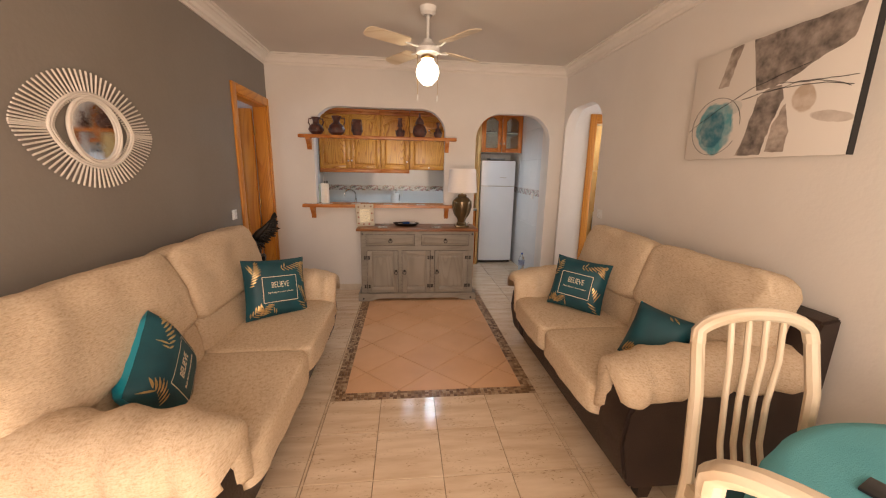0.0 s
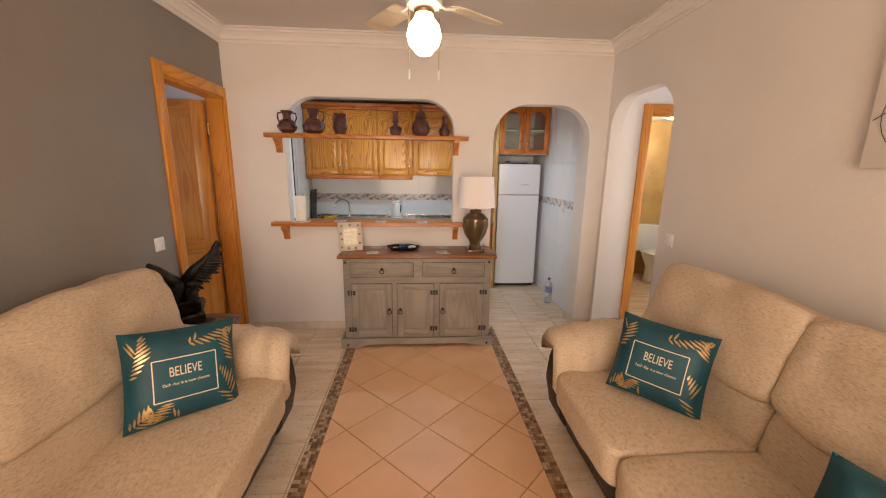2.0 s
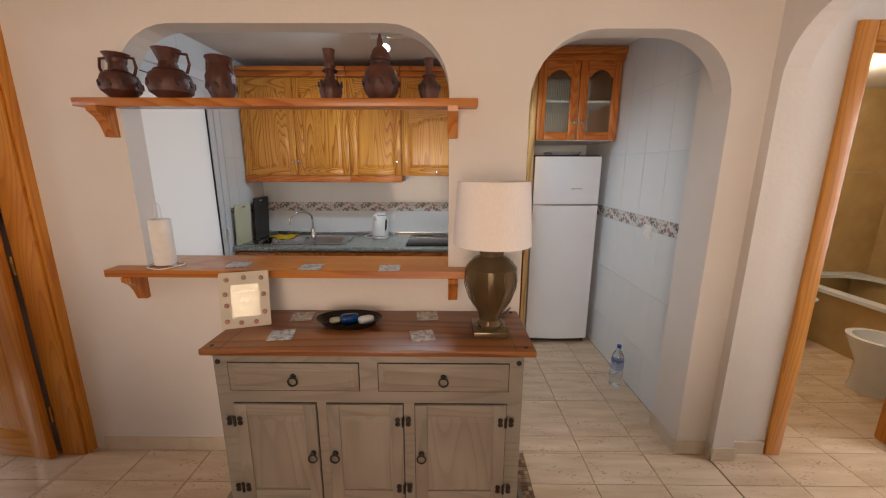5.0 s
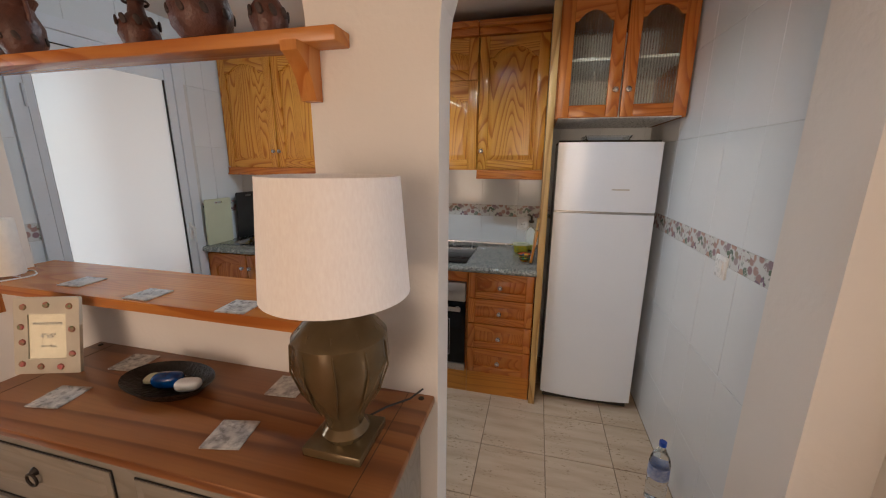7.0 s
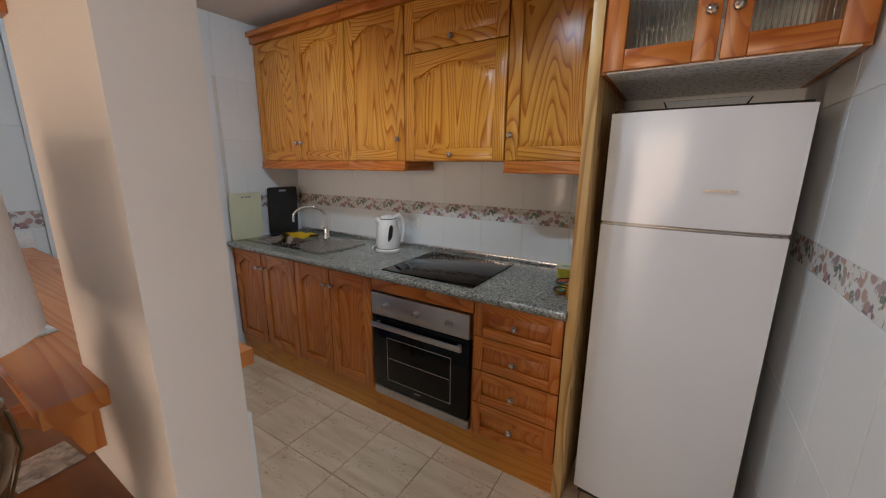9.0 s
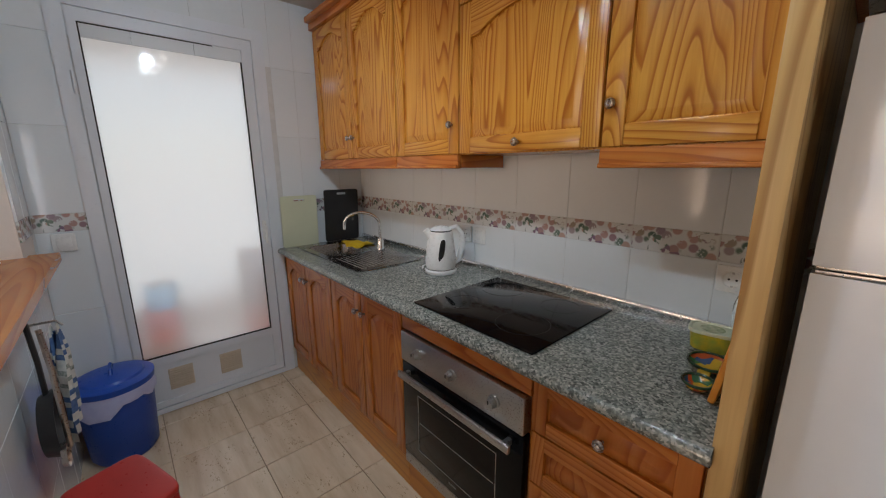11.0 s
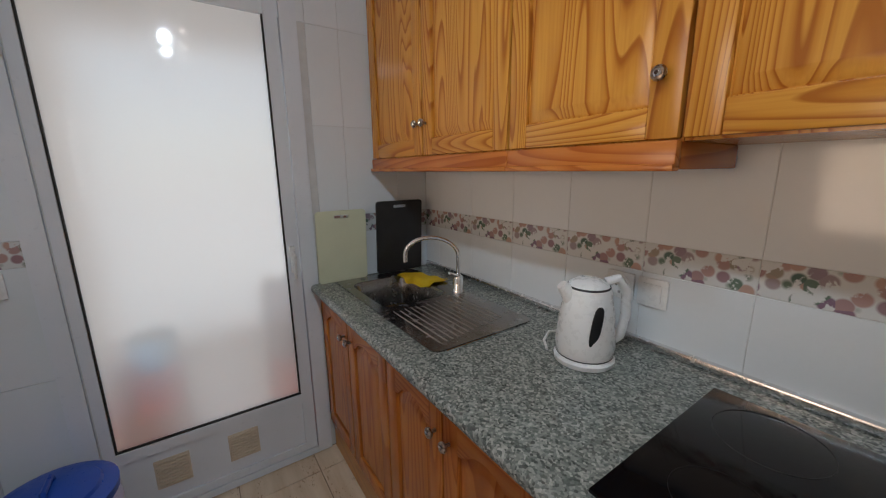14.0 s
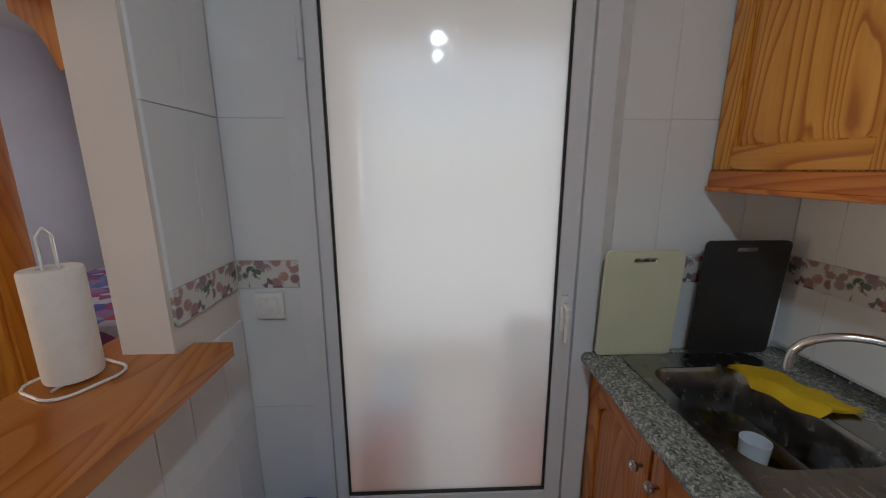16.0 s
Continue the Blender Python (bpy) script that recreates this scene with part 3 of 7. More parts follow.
def panel_door(parent, w, h, t, woods, rail=0.10, name="door_leaf", lock=None):
    """A leaf from x 0 to w, front at y 0, thick to y t."""
    leaf = part(name, box(0.002, w - 0.002, 0.006, t - 0.006, 0.002, h - 0.002), woods["z"], parent)
    part("stile", box(0, rail, 0, t, 0, h, 0.002), woods["z"], leaf)
    part("stile", box(w - rail, w, 0, t, 0, h, 0.002), woods["z"], leaf)
    cuts = [0, rail * 1.6, *(lock or ()), h]
    for z0, z1 in ((0, rail * 1.6), *([(lock[0], lock[1])] if lock else []), (h - rail, h)):
        part("rail", box(rail, w - rail, 0.0005, t - 0.0005, z0, z1, 0.002), woods["x"], leaf)
    spans = [(rail * 1.6, lock[0]), (lock[1], h - rail)] if lock else [(rail * 1.6, h - rail)]
    for z0, z1 in spans:
        part("raised_panel", raised_panel(w - 2 * rail - 0.02, z1 - z0 - 0.02, 0.006, pose(rail + 0.01, 0.007, z0 + 0.01)), woods["z"], leaf)
        part("raised_panel", raised_panel(w - 2 * rail - 0.02, z1 - z0 - 0.02, 0.006, pose(w - rail - 0.01, t - 0.007, z0 + 0.01, 0, 0, 180)), woods["z"], leaf)
    return leaf


fr = door_frame("door_1", 0.75, 2.08, "honey pine bedroom door frame with a panelled door standing open")
fr.matrix_world = pose(XL, 3.50, 0, 0, 0, 90)
lf = panel_door(fr, 0.72, 2.03, 0.035, DOORPINE, lock=(0.75, 0.87))
lf.matrix_basis = pose(0.722, 0.135, 0.01, 0, 0, 84)
part("handle", tube([(0.66, -0.0, 1.02), (0.66, -0.05, 1.02), (0.56, -0.055, 1.02)], 0.008), BRASS, lf, "brass lever handle")
part("handle_plate", box(0.64, 0.68, -0.004, 0.0, 0.92, 1.12, 0.002), BRASS, lf)
for z in (0.25, 1.05, 1.82):
    part("hinge", lathe([(0.007, -0.045), (0.007, 0.045)], 10, m=pose(0.728, 0.126, z)), BRASS, fr)
fb = door_frame("door_2", 0.69, 2.045, "honey pine bathroom door frame")
fb.matrix_world = pose(2.20, WY0, 0)


def glazed_door():
    d = tagged(new("door_3"), "white metal utility door with a tall frosted glass pane", "door", "", "structure")
    d.matrix_world = pose(XK, 4.595, 0, 0, 0, 90)
    # own x runs along the wall, own -y faces the kitchen
    part("outer_frame", plate([(0, 0.005), (0.90, 0.005), (0.90, 2.17), (0, 2.17)], [[(0.06, 0.035), (0.835, 0.035), (0.835, 2.11), (0.06, 2.11)]], 0.06, pose(0, -0.014, 0)), ALU, d)
    part("leaf_frame", plate([(0.066, 0.04), (0.829, 0.04), (0.829, 2.104), (0.066, 2.104)], [[(0.10, 0.345), (0.778, 0.345), (0.778, 2.05), (0.10, 2.05)], [(0.10, 0.075), (0.778, 0.075), (0.778, 0.30), (0.10, 0.30)]], 0.035, pose(0, -0.008, 0)), ALU, d)
    part("glazing_bead", plate([(0.10, 0.345), (0.778, 0.345), (0.778, 2.05), (0.10, 2.05)], [[(0.106, 0.351), (0.772, 0.351), (0.772, 2.044), (0.106, 2.044)]], 0.02, pose(0, 0.0, 0)), RUBBER_GAPSHADE, d)
    p = part("pane", box(0.104, 0.774, 0.010, 0.014, 0.349, 2.046), FROST, d, "frosted glass pane", False)
    p.visible_shadow = False
    part("kick_panel", box(0.10, 0.778, 0.002, 0.02, 0.075, 0.30), ALU, d)
    for x0 in (0.20, 0.46):
        v = part("vent_grille", box(x0, x0 + 0.12, -0.002, 0.004, 0.13, 0.26, 0.002), SKIRT, d, "cream slatted vent grille")
        for k in range(9):
            part("slat", box(x0 + 0.006, x0 + 0.114, -0.006, -0.001, 0.137 + 0.0135 * k, 0.144 + 0.0135 * k), SKIRT, v)
    h = part("lever_handle", box(0.787, 0.81, -0.022, -0.008, 0.95, 1.07, 0.004), WHITE, d)
    part("grip", tube([(0.80, -0.02, 1.04), (0.80, -0.045, 1.03), (0.797, -0.05, 0.93)], [0.009, 0.009, 0.006]), WHITE, h)
    for z in (0.3, 1.78):
        part("hinge", lathe([(0.008, -0.05), (0.008, 0.05)], 10, m=pose(0.055, -0.018, z)), ALU, d)


glazed_door()

# ---- shelves and hatch board ----


def bracket_bm():
    pts = [(0, 0), (0.10, 0), (0.098, -0.022), (0.085, -0.03), (0.065, -0.045), (0.045, -0.075), (0.035, -0.105), (0.028, -0.125), (0, -0.125)]
    return plate(pts, depth=0.045)


def shelf(name, x0, x1, y0, y1, top, label, th=0.035, notch=None):
    s = thing(name, (x0, y1, top), 0, label, "shelf")
    if notch:
        a, b, yy = notch
        xx = 1.115
        bm = plate([(x0, y0), (x1, y0), (x1, yy), (b, yy), (b, WY1 + 0.009), (0.62, WY1 + 0.009), (0.62, y1), (-xx, y1), (-xx, WY1 + 0.008), (x0 + a, WY1 + 0.008), (x0 + a, yy), (x0, yy)], depth=th)
        bmesh.ops.transform(bm, matrix=pose(-x0, -y1, -th) @ Matrix(((1, 0, 0, 0), (0, 0, 1, 0), (0, 1, 0, 0), (0, 0, 0, 1))), verts=bm.verts)
    else:
        bm = box(0, x1 - x0, y0 - y1, 0, -th, 0, 0.004)
    part("board", bm, SHELF["x"], s)
    for x in (0.085, x1 - x0 - 0.13):
        m = pose(x, (WY0 - y1), -th) @ pose(0, 0, 0, 0, 0, -90)
        part("bracket", join(bmesh.new(), bracket_bm(), m), SHELF["z"], s)
    return s


shelf("wall_shelf", -1.21, 0.532, 4.215, WY0 + 0.02, 1.80, "orange pine shelf on two curved brackets across the kitchen hatch")
hb = shelf("hatch_counter", -1.20, 0.54, 4.20, 4.50, 1.04, "orange pine breakfast board laid through the kitchen hatch", notch=(0.14, 0.408, WY0))

# ---- sideboard ----


def ring_handle(parent, x, y, z):
    h = part("ring_handle", lathe([(0.013, 0), (0.011, 0.006), (0.005, 0.012), (0, 0.014)], 12, m=pose(x, y, z, 90)), DARKMETAL, parent, "dark iron ring pull")
    part("ring", tube([(x + 0.018 * math.sin(a), y - 0.012, z - 0.018 + 0.018 * math.cos(a)) for a in [i * math.pi / 8 for i in range(16)]], 0.0035, 6, closed=True), DARKMETAL, h)
    return h


def sideboard():
    s = thing("sideboard", (0.09, 4.085, 0), 0, "grey-painted pine sideboard with waxed top, two drawers and three doors", "sideboard")
    G, W2, D2 = GREYWOOD, 0.62, 0.20
    # carcass, proportions in own coordinates: x -0.62..0.62, front y -0.20
    part("carcass", box(-W2, W2, -D2, D2, 0.07, 0.785, 0.002), G["x"], s)
    top = part("top", box(-0.665, 0.665, -0.215, 0.215, 0.785, 0.812, 0.006), WAXED["x"], s, "waxed brown wooden top")
    for x in (-0.585, 0.585):
        part("top_batten", box(x - 0.0008, x + 0.0008, -0.213, 0.213, 0.812, 0.8124), RUBBER_GAPSHADE, top)
        for y in (-0.18, 0.18):
            part("stud", lathe([(0.009, 0), (0.008, 0.002), (0, 0.003)], 12, m=pose(x + (0.045 if x > 0 else -0.045), y, 0.812)), DARKMETAL, top)
    pts = [(-0.655, 0), (-0.53, 0), (-0.50, 0.006), (-0.46, 0.02), (-0.42, 0.03), (0.42, 0.03), (0.46, 0.02), (0.50, 0.006), (0.53, 0), (0.655, 0), (0.655, 0.085), (-0.655, 0.085)]
    part("plinth", plate(pts, depth=0.03, m=pose(0, -0.222, 0)), G["x"], s)
    for x in (-0.655, 0.635):
        part("plinth_side", box(x, x + 0.02, -0.192, 0.2, 0, 0.085), G["y"], s)
    for x in (-0.60, 0.60):
        for z in (0.03, 0.755):
            y = -0.222 if z < 0.1 else -0.203
            part("stud", lathe([(0.011, 0), (0.009, 0.004), (0, 0.006)], 12, m=pose(x, y, z, 90)), DARKMETAL, s)
    F = -D2 - 0.003
    for x0, x1 in ((-0.56, -0.04), (0.04, 0.56)):
        # dark sheet that paints the shade in the gap round the drawer
        part("drawer_gap_shade", box(x0 - 0.003, x1 + 0.003, F - 0.001, F + 0.002, 0.627, 0.753), RUBBER_GAPSHADE, s)
        d = part("drawer", box(x0, x1, F - 0.004, F + 0.01, 0.63, 0.75, 0.002), G["x"], s)
        part("raised_panel", raised_panel(x1 - x0 - 0.04, 0.085, 0.005, pose(x0 + 0.02, F - 0.004, 0.648), edge=0.012), G["x"], d)
        ring_handle(d, (x0 + x1) / 2, F - 0.008, 0.697)
    for x0, x1, hs in ((-0.555, -0.22, 1), (-0.175, 0.135, -1), (0.185, 0.555, -1)):
        # same dark sheet for the shaded gap round each door
        part("door_gap_shade", box(x0 - 0.003, x1 + 0.003, F - 0.001, F + 0.002, 0.092, 0.573), RUBBER_GAPSHADE, s)
        d = part("door", box(x0, x1, F - 0.003, F + 0.01, 0.095, 0.57), G["z"], s)
        for a, b in ((x0, x0 + 0.05), (x1 - 0.05, x1)):
            part("stile", box(a, b, F - 0.010, F - 0.003, 0.095, 0.57, 0.002), G["z"], d)
        for a, b in ((0.095, 0.155), (0.52, 0.57)):
            part("rail", box(x0 + 0.05, x1 - 0.05, F - 0.0095, F - 0.003, a, b, 0.002), G["x"], d)
        part("raised_panel", raised_panel(x1 - x0 - 0.112, 0.353, 0.007, pose(x0 + 0.056, F - 0.003, 0.161), edge=0.022), G["z"], d)
        ring_handle(d, x1 - 0.022 if hs > 0 else x0 + 0.025, F - 0.014, 0.345)
        xh = x0 if hs > 0 else x1
        for z in (0.17, 0.495):
            h = part("hinge", lathe([(0.006, -0.022), (0.006, 0.022)], 8, m=pose(xh, F - 0.013, z)), DARKMETAL, d, "dark iron butterfly hinge")
            for sx in (-1, 1):
                for sz in (-1, 1):
                    part("hinge_leaf", lathe([(0.0, 0), (0.011, 0.0), (0.011, 0.003), (0, 0.003)], 8, m=pose(xh + sx * 0.022, F - 0.0112, z + sz * 0.010, 90)), DARKMETAL, h)
    return s


sideboard()

# ---- sofas ----


def arm_pad(yc, sg, D, seed, drop):
    """A loose stuffed cover saddled over the arm; sg: -1 when the seat lies towards +y."""
    own = bmesh.new()
    half = [(-0.145, 0.55), (-0.160, 0.57), (-0.160, 0.605), (-0.145, 0.645), (-0.10, 0.688), (-0.04, 0.705), (0.03, 0.70), (0.085, 0.675), (0.122, 0.63), (0.135, 0.56), (0.130, 0.46), (0.125, 0.36)]
    inner = [(0.075, 0.36), (0.075, 0.46), (0.07, 0.55), (0.03, 0.60), (-0.05, 0.60), (-0.09, 0.56), (-0.10, 0.575), (-0.11, 0.555)]
    loop = half + inner
    rings = []
    N = 54
    for i in range(N + 1):
        t = i / N
        x = 0.10 + (D - 0.10) * t
        end = max(0.0, (t - 0.86) / 0.14)
        shrink = math.sqrt(max(0.0, 1 - end ** 2.4)) if end < 1 else 0.0
        ring = []
        for y, z in loop:
            inside = (y, z) in inner
            cz = 0.60
            k = 1 - 0.30 * (1 - shrink)
            zz = cz + (z - cz) * k - 0.02 * end ** 2 - drop - 0.035 * max(0.0, t - 0.6) / 0.4
            yy = y * k
            if not inside:
                fold = 0.011 * math.sin(t * 31 + 3 * y / 0.15 + seed) + 0.005 * math.sin(t * 57 + z * 20)
                yy += fold * (1 if y > 0 else -1)
                crease = abs(math.sin(t * 13 + seed * 2 + y * 7 + 0.6 * math.sin(t * 9))) ** 0.6
                zz += 0.012 * (crease - 0.7) * (1 if z > 0.6 else 0.4)
                yy *= 1 + 0.05 * (crease - 0.7)
            p = Vector((x, yc - sg * yy, zz))
            p += noise.noise_vector(p * 7 + Vector((seed, 0, 0))) * 0.012
            if end and inside:
                p.x -= 0.05 * end
            ring.append(own.verts.new(p))
        rings.append(ring)
    n = len(loop)
    for a, c in zip(rings, rings[1:]):
        for i in range(n):
            own.faces.new([a[i], a[(i + 1) % n], c[(i + 1) % n], c[i]])
    own.faces.new(rings[0]), own.faces.new(rings[-1])
    return own


def sofa(name, length, mid, D, label, side):
    """Runs along own y from 0 to length, its back at own x 0, the front towards +x; mid: where the two seats meet."""
    s = thing(name, (0, 0, 0), 0, label, "sofa", "pair of living room sofas")
    arm = 0.21
    F = D - 0.06

    def side_panel(y0, y1, pts, nm="frame"):
        bm = plate(pts, depth=y1 - y0, m=pose(0, y0, 0))
        bmesh.ops.bevel(bm, geom=bm.edges[:], offset=0.012, segments=2, affect="EDGES")
        return part(nm, bm, LEATHER, s, "dark brown faux leather frame")
    side_panel(arm, length - arm, [(0.10, 0.07), (F - 0.04, 0.07), (F, 0.29), (0.10, 0.29)], "base")
    side_panel(arm, length - arm, [(0.02, 0.07), (0.16, 0.07), (0.10, 0.82), (0.0, 0.84)], "back_frame")
    armp = [(0.02, 0.07), (F - 0.05, 0.07), (F - 0.01, 0.12), (F + 0.025, 0.30), (F + 0.01, 0.45), (F - 0.06, 0.565), (F - 0.2, 0.595), (0.17, 0.595), (0.10, 0.84), (0.0, 0.86)]
    side_panel(0.0, arm - 0.005, armp, "arm_frame")
    side_panel(length - arm + 0.005, length, armp, "arm_frame")
    for y in (0.05, length - 0.05):
        for x in (0.07, F - 0.13):
            part("foot", lathe([(0.035, 0), (0.05, 0.08)], 4, m=pose(x, y, 0, 0, 0, 45)), LEATHER, s)
    spans = ((arm + 0.005, mid), (mid, length - arm - 0.005))
    for i, (a, c) in enumerate(spans):
        w, yc = c - a, (a + c) / 2
        part("seat_cushion", cushion(0.70, w + 0.012, 0.19, 9, 22, 0.007, i + side, m=pose(D - 0.345, yc, 0.365)), WEAVE, s, smooth="all")
        part("lumbar_cushion", cushion(0.18, w + 0.008, 0.27, 4.5, 18, 0.014, 3 + i + side, m=pose(0.305, yc, 0.525, 0, -12)), WEAVE, s, smooth="all")
        a2, c2 = (a - 0.19, c) if i == 0 else (a, c + 0.14)
        part("back_cushion", cushion(0.24, c2 - a2 + 0.004, 0.43, 7, 28, 0.018, 7 + i + side, m=pose(0.235, (a2 + c2) / 2, 0.802, 0, -17)), WEAVE, s, smooth="all")
    for yc, sg, drop in ((arm * 0.5, -1, 0.035 if side else 0.0), (length - arm * 0.5, 1, 0.0 if side else 0.035)):
        part("arm_cushion", arm_pad(yc, sg, D - 0.005, side + yc, drop), WEAVE, s, smooth="all")
    return s


sl = sofa("sofa", 2.02, 1.0, 0.93, "long cream chenille sofa with dark brown base beside the grey wall", 0)
sl.matrix_world = pose(XL + 0.02, 0.87, 0)
sr = sofa("sofa", 1.70, 0.83, 0.96, "cream chenille two-seat sofa with dark brown base beside the white wall", 5)
sr.matrix_world = pose(XR - 0.02, 2.89, 0, 0, 0, 180)


def pillow(name, m, label, words=True, w=0.44, h=0.42, back=TEALVELVET, T=0.15):
    p = thing(name, (0, 0, 0), 0, label, "cushion", "teal scatter cushions")
    p.matrix_world = m

    def half(u, v):
        return T / 2 * (max(0, 1 - u ** 4) * max(0, 1 - v ** 4)) ** 0.55

    def spot(u, v, side):
        x, z = u * w / 2 * (1 - 0.06 * (1 - v * v) * abs(u)), v * h / 2 * (1 - 0.06 * (1 - u * u) * abs(v))
        return Vector((x, side * (half(u, v) + 0.002 * noise.noise(Vector((u * 4, v * 4, side)))), z))
    for side, mat, nm in ((-1, TEALVELVET, "front_cover"), (1, back, "rear_cover")):
        bm = bmesh.new()
        N = 18
        g = [[bm.verts.new(spot(-1 + 2 * i / N, -1 + 2 * j / N, side)) for j in range(N + 1)] for i in range(N + 1)]
        for i in range(N):
            for j in range(N):
                bm.faces.new([g[i][j], g[i + 1][j], g[i + 1][j + 1], g[i][j + 1]])
        part(nm, bm, mat, p, smooth="all")

    def lay(x, z, lift):
        q = spot(x / (w / 2), z / (h / 2), -1)
        q.y -= lift
        return q
    gold = bmesh.new()

    def strip(pts, width, bm=gold):
        vs = []
        for i, (x, z) in enumerate(pts):
            a, c = pts[max(i - 1, 0)], pts[min(i + 1, len(pts) - 1)]
            d = Vector((c[0] - a[0], c[1] - a[1])).normalized()
            wd = width(i / (len(pts) - 1)) if callable(width) else width
            vs.append([bm.verts.new(lay(x - d.y * wd, z + d.x * wd, 0.0028)), bm.verts.new(lay(x + d.y * wd, z - d.x * wd, 0.0028))])
        for a, b in zip(vs, vs[1:]):
            bm.faces.new([a[0], a[1], b[1], b[0]])
    R = random.Random(4)
    for cx, cz, ang, L in ((-0.19, 0.02, 75, 0.17), (-0.19, -0.18, 35, 0.15), (0.19, -0.19, 110, 0.2), (0.20, 0.0, 100, 0.16), (0.02, 0.13, 18, 0.19), (-0.02, -0.19, 150, 0.14)):
        for k in range(11):
            t = k / 10
            bx, bz = cx + math.cos(radians(ang)) * L * t, cz + math.sin(radians(ang)) * L * t
            for s_ in (-1, 1):
                a2 = radians(ang + s_ * (58 - 30 * t))
                ll = 0.068 * math.sin(math.pi * (0.15 + 0.8 * t)) * R.uniform(0.8, 1.1)
                seq = [(bx + math.cos(a2) * ll * q, bz + math.sin(a2) * ll * q) for q in (0, 0.33, 0.66, 1)]
                if all(abs(x) < w / 2 - 0.012 and abs(z) < h / 2 - 0.012 for x, z in seq) and not (words and any(-0.125 < x < 0.125 and -0.105 < z < 0.085 for x, z in seq)):
                    strip(seq, lambda q: 0.0048 * math.sin(math.pi * (0.1 + 0.85 * q)))
    part("gold_palm_print", gold, GOLD, p, "gold foil palm leaf print", smooth=False)["kind"] = "stuff"
    if words:
        pr = bmesh.new()
        c = [(-0.115, -0.095), (0.115, -0.095), (0.115, 0.075), (-0.115, 0.075), (-0.115, -0.095)]
        for (x0, z0), (x1, z1) in zip(c, c[1:]):
            strip([(x0 + (x1 - x0) * k / 8, z0 + (z1 - z0) * k / 8) for k in range(9)], 0.0022, pr)
        for body, size, z in (("BELIEVE", 0.056, 0.018), ("Each day is a new chance", 0.0175, -0.03)):
            t = text_bm(body, size, Matrix.Diagonal((0.62 if size > 0.05 else 0.95, 1, 1, 1)))
            for v in t.verts:
                v.co = lay(v.co.x, v.co.y + z, 0.003 + v.co.z)
            join(pr, t)
        part("print", pr, IVORYPRINT, p, "ivory printed frame and writing", smooth=False)["kind"] = "stuff"
    return p


pillow("scatter_cushion", pose(-0.93, 2.42, 0.635, 0, 0, 40) @ pose(0, 0, 0, -16, 5), "teal cushion with gold palms and printed word, on the long sofa", True, 0.42, 0.40)
pillow("scatter_cushion", pose(1.22, 2.40, 0.635, 0, 0, -46) @ pose(0, 0, 0, -18, 3), "teal cushion with gold palms and printed word, on the two-seat sofa", True, 0.40, 0.38)
pillow("scatter_cushion", pose(-1.09, 1.44, 0.575, 0, 0, 106) @ pose(0, 0, 0, -10, -30), "teal cushion with gold palms and turquoise back, on the long sofa", True, 0.40, 0.37, TURQ, 0.20)
pillow("scatter_cushion", pose(1.25, 1.57, 0.605, 0, 0, -48) @ pose(0, 0, 0, -24, 12), "teal cushion with gold palm print, leaning on the two-seat sofa", False, 0.28, 0.30, TURQ, 0.20)

# ---- kitchen ----


def knob(parent, x, y, z, mat=None):
    k = part("knob", lathe([(0.005, 0), (0.005, 0.012), (0.013, 0.016), (0.015, 0.022), (0.012, 0.027), (0, 0.029)], 12, m=pose(x, y, z, 90)), KNOBMETAL, parent, "small round flower-faced metal knob")
    part("rosette", lathe([(0.0, 0.027), (0.008, 0.0285), (0.004, 0.031), (0, 0.031)], 6, m=pose(x, y, z, 90)), CHROME, k)


def cab_door(parent, x0, x1, z0, z1, y, knob_at=None, bow=0.05, name="door", glass=False, woods=None):
    woods = woods or PINE
    t, r = 0.02, 0.06
    r = min(r, (z1 - z0) * 0.27)
    x0, x1 = x0 + 0.002, x1 - 0.002
    d = part(name, box(x0 + 0.004, x1 - 0.004, y + 0.012, y + t, z0 + 0.004, z1 - 0.004) if not glass else box(x0 + 0.01, x0 + 0.02, y + 0.012, y + t, z0 + 0.01, z1 - 0.01), woods["z"], parent)
    for a, b in ((x0, x0 + r), (x1 - r, x1)):
        part("stile", box(a, b, y, y + t, z0, z1, 0.003), woods["z"], d)
    part("rail", box(x0 + r, x1 - r, y + 0.0004, y + t, z0, z0 + r, 0.003), woods["x"], d)
    w = x1 - x0 - 2 * r
    if bow:
        pts = [(0, r)] + [(w, r)] + [(w * (1 - k / 12), -bow * (1 - math.sin(math.pi * min(max((k / 12 - 0.08) / 0.84, 0), 1)) ** 0.7)) for k in range(13)]
    else:
        pts = [(0, r), (w, r), (w, 0), (0, 0)]
    part("rail", plate(pts, depth=t - 0.0004, m=pose(x0 + r, y + 0.0004, z1 - r)), woods["x"], d)
    if glass:
        part("pane", box(x0 + r, x1 - r, y + 0.009, y + 0.012, z0 + r, z1 - r + (bow and 0.01)), CABGLASS, d, "reeded glass pane", False)
        for k in range(14):
            xx = x0 + r + (x1 - x0 - 2 * r) * (k + 0.5) / 14
            part("reed", lathe([(0.0025, z0 + r), (0.0025, z1 - r)], 6, m=pose(xx, y + 0.009, 0)), CABGLASS, d)
    else:
        part("raised_panel", raised_panel(w - 0.006, z1 - z0 - 2 * r - 0.004, 0.010, pose(x0 + r + 0.003, y + 0.0125, z0 + r + 0.002), arch_h=bow, edge=0.028), woods["z"], d)
    if knob_at:
        knob(d, *knob_at[:1], y, knob_at[1])
    return d


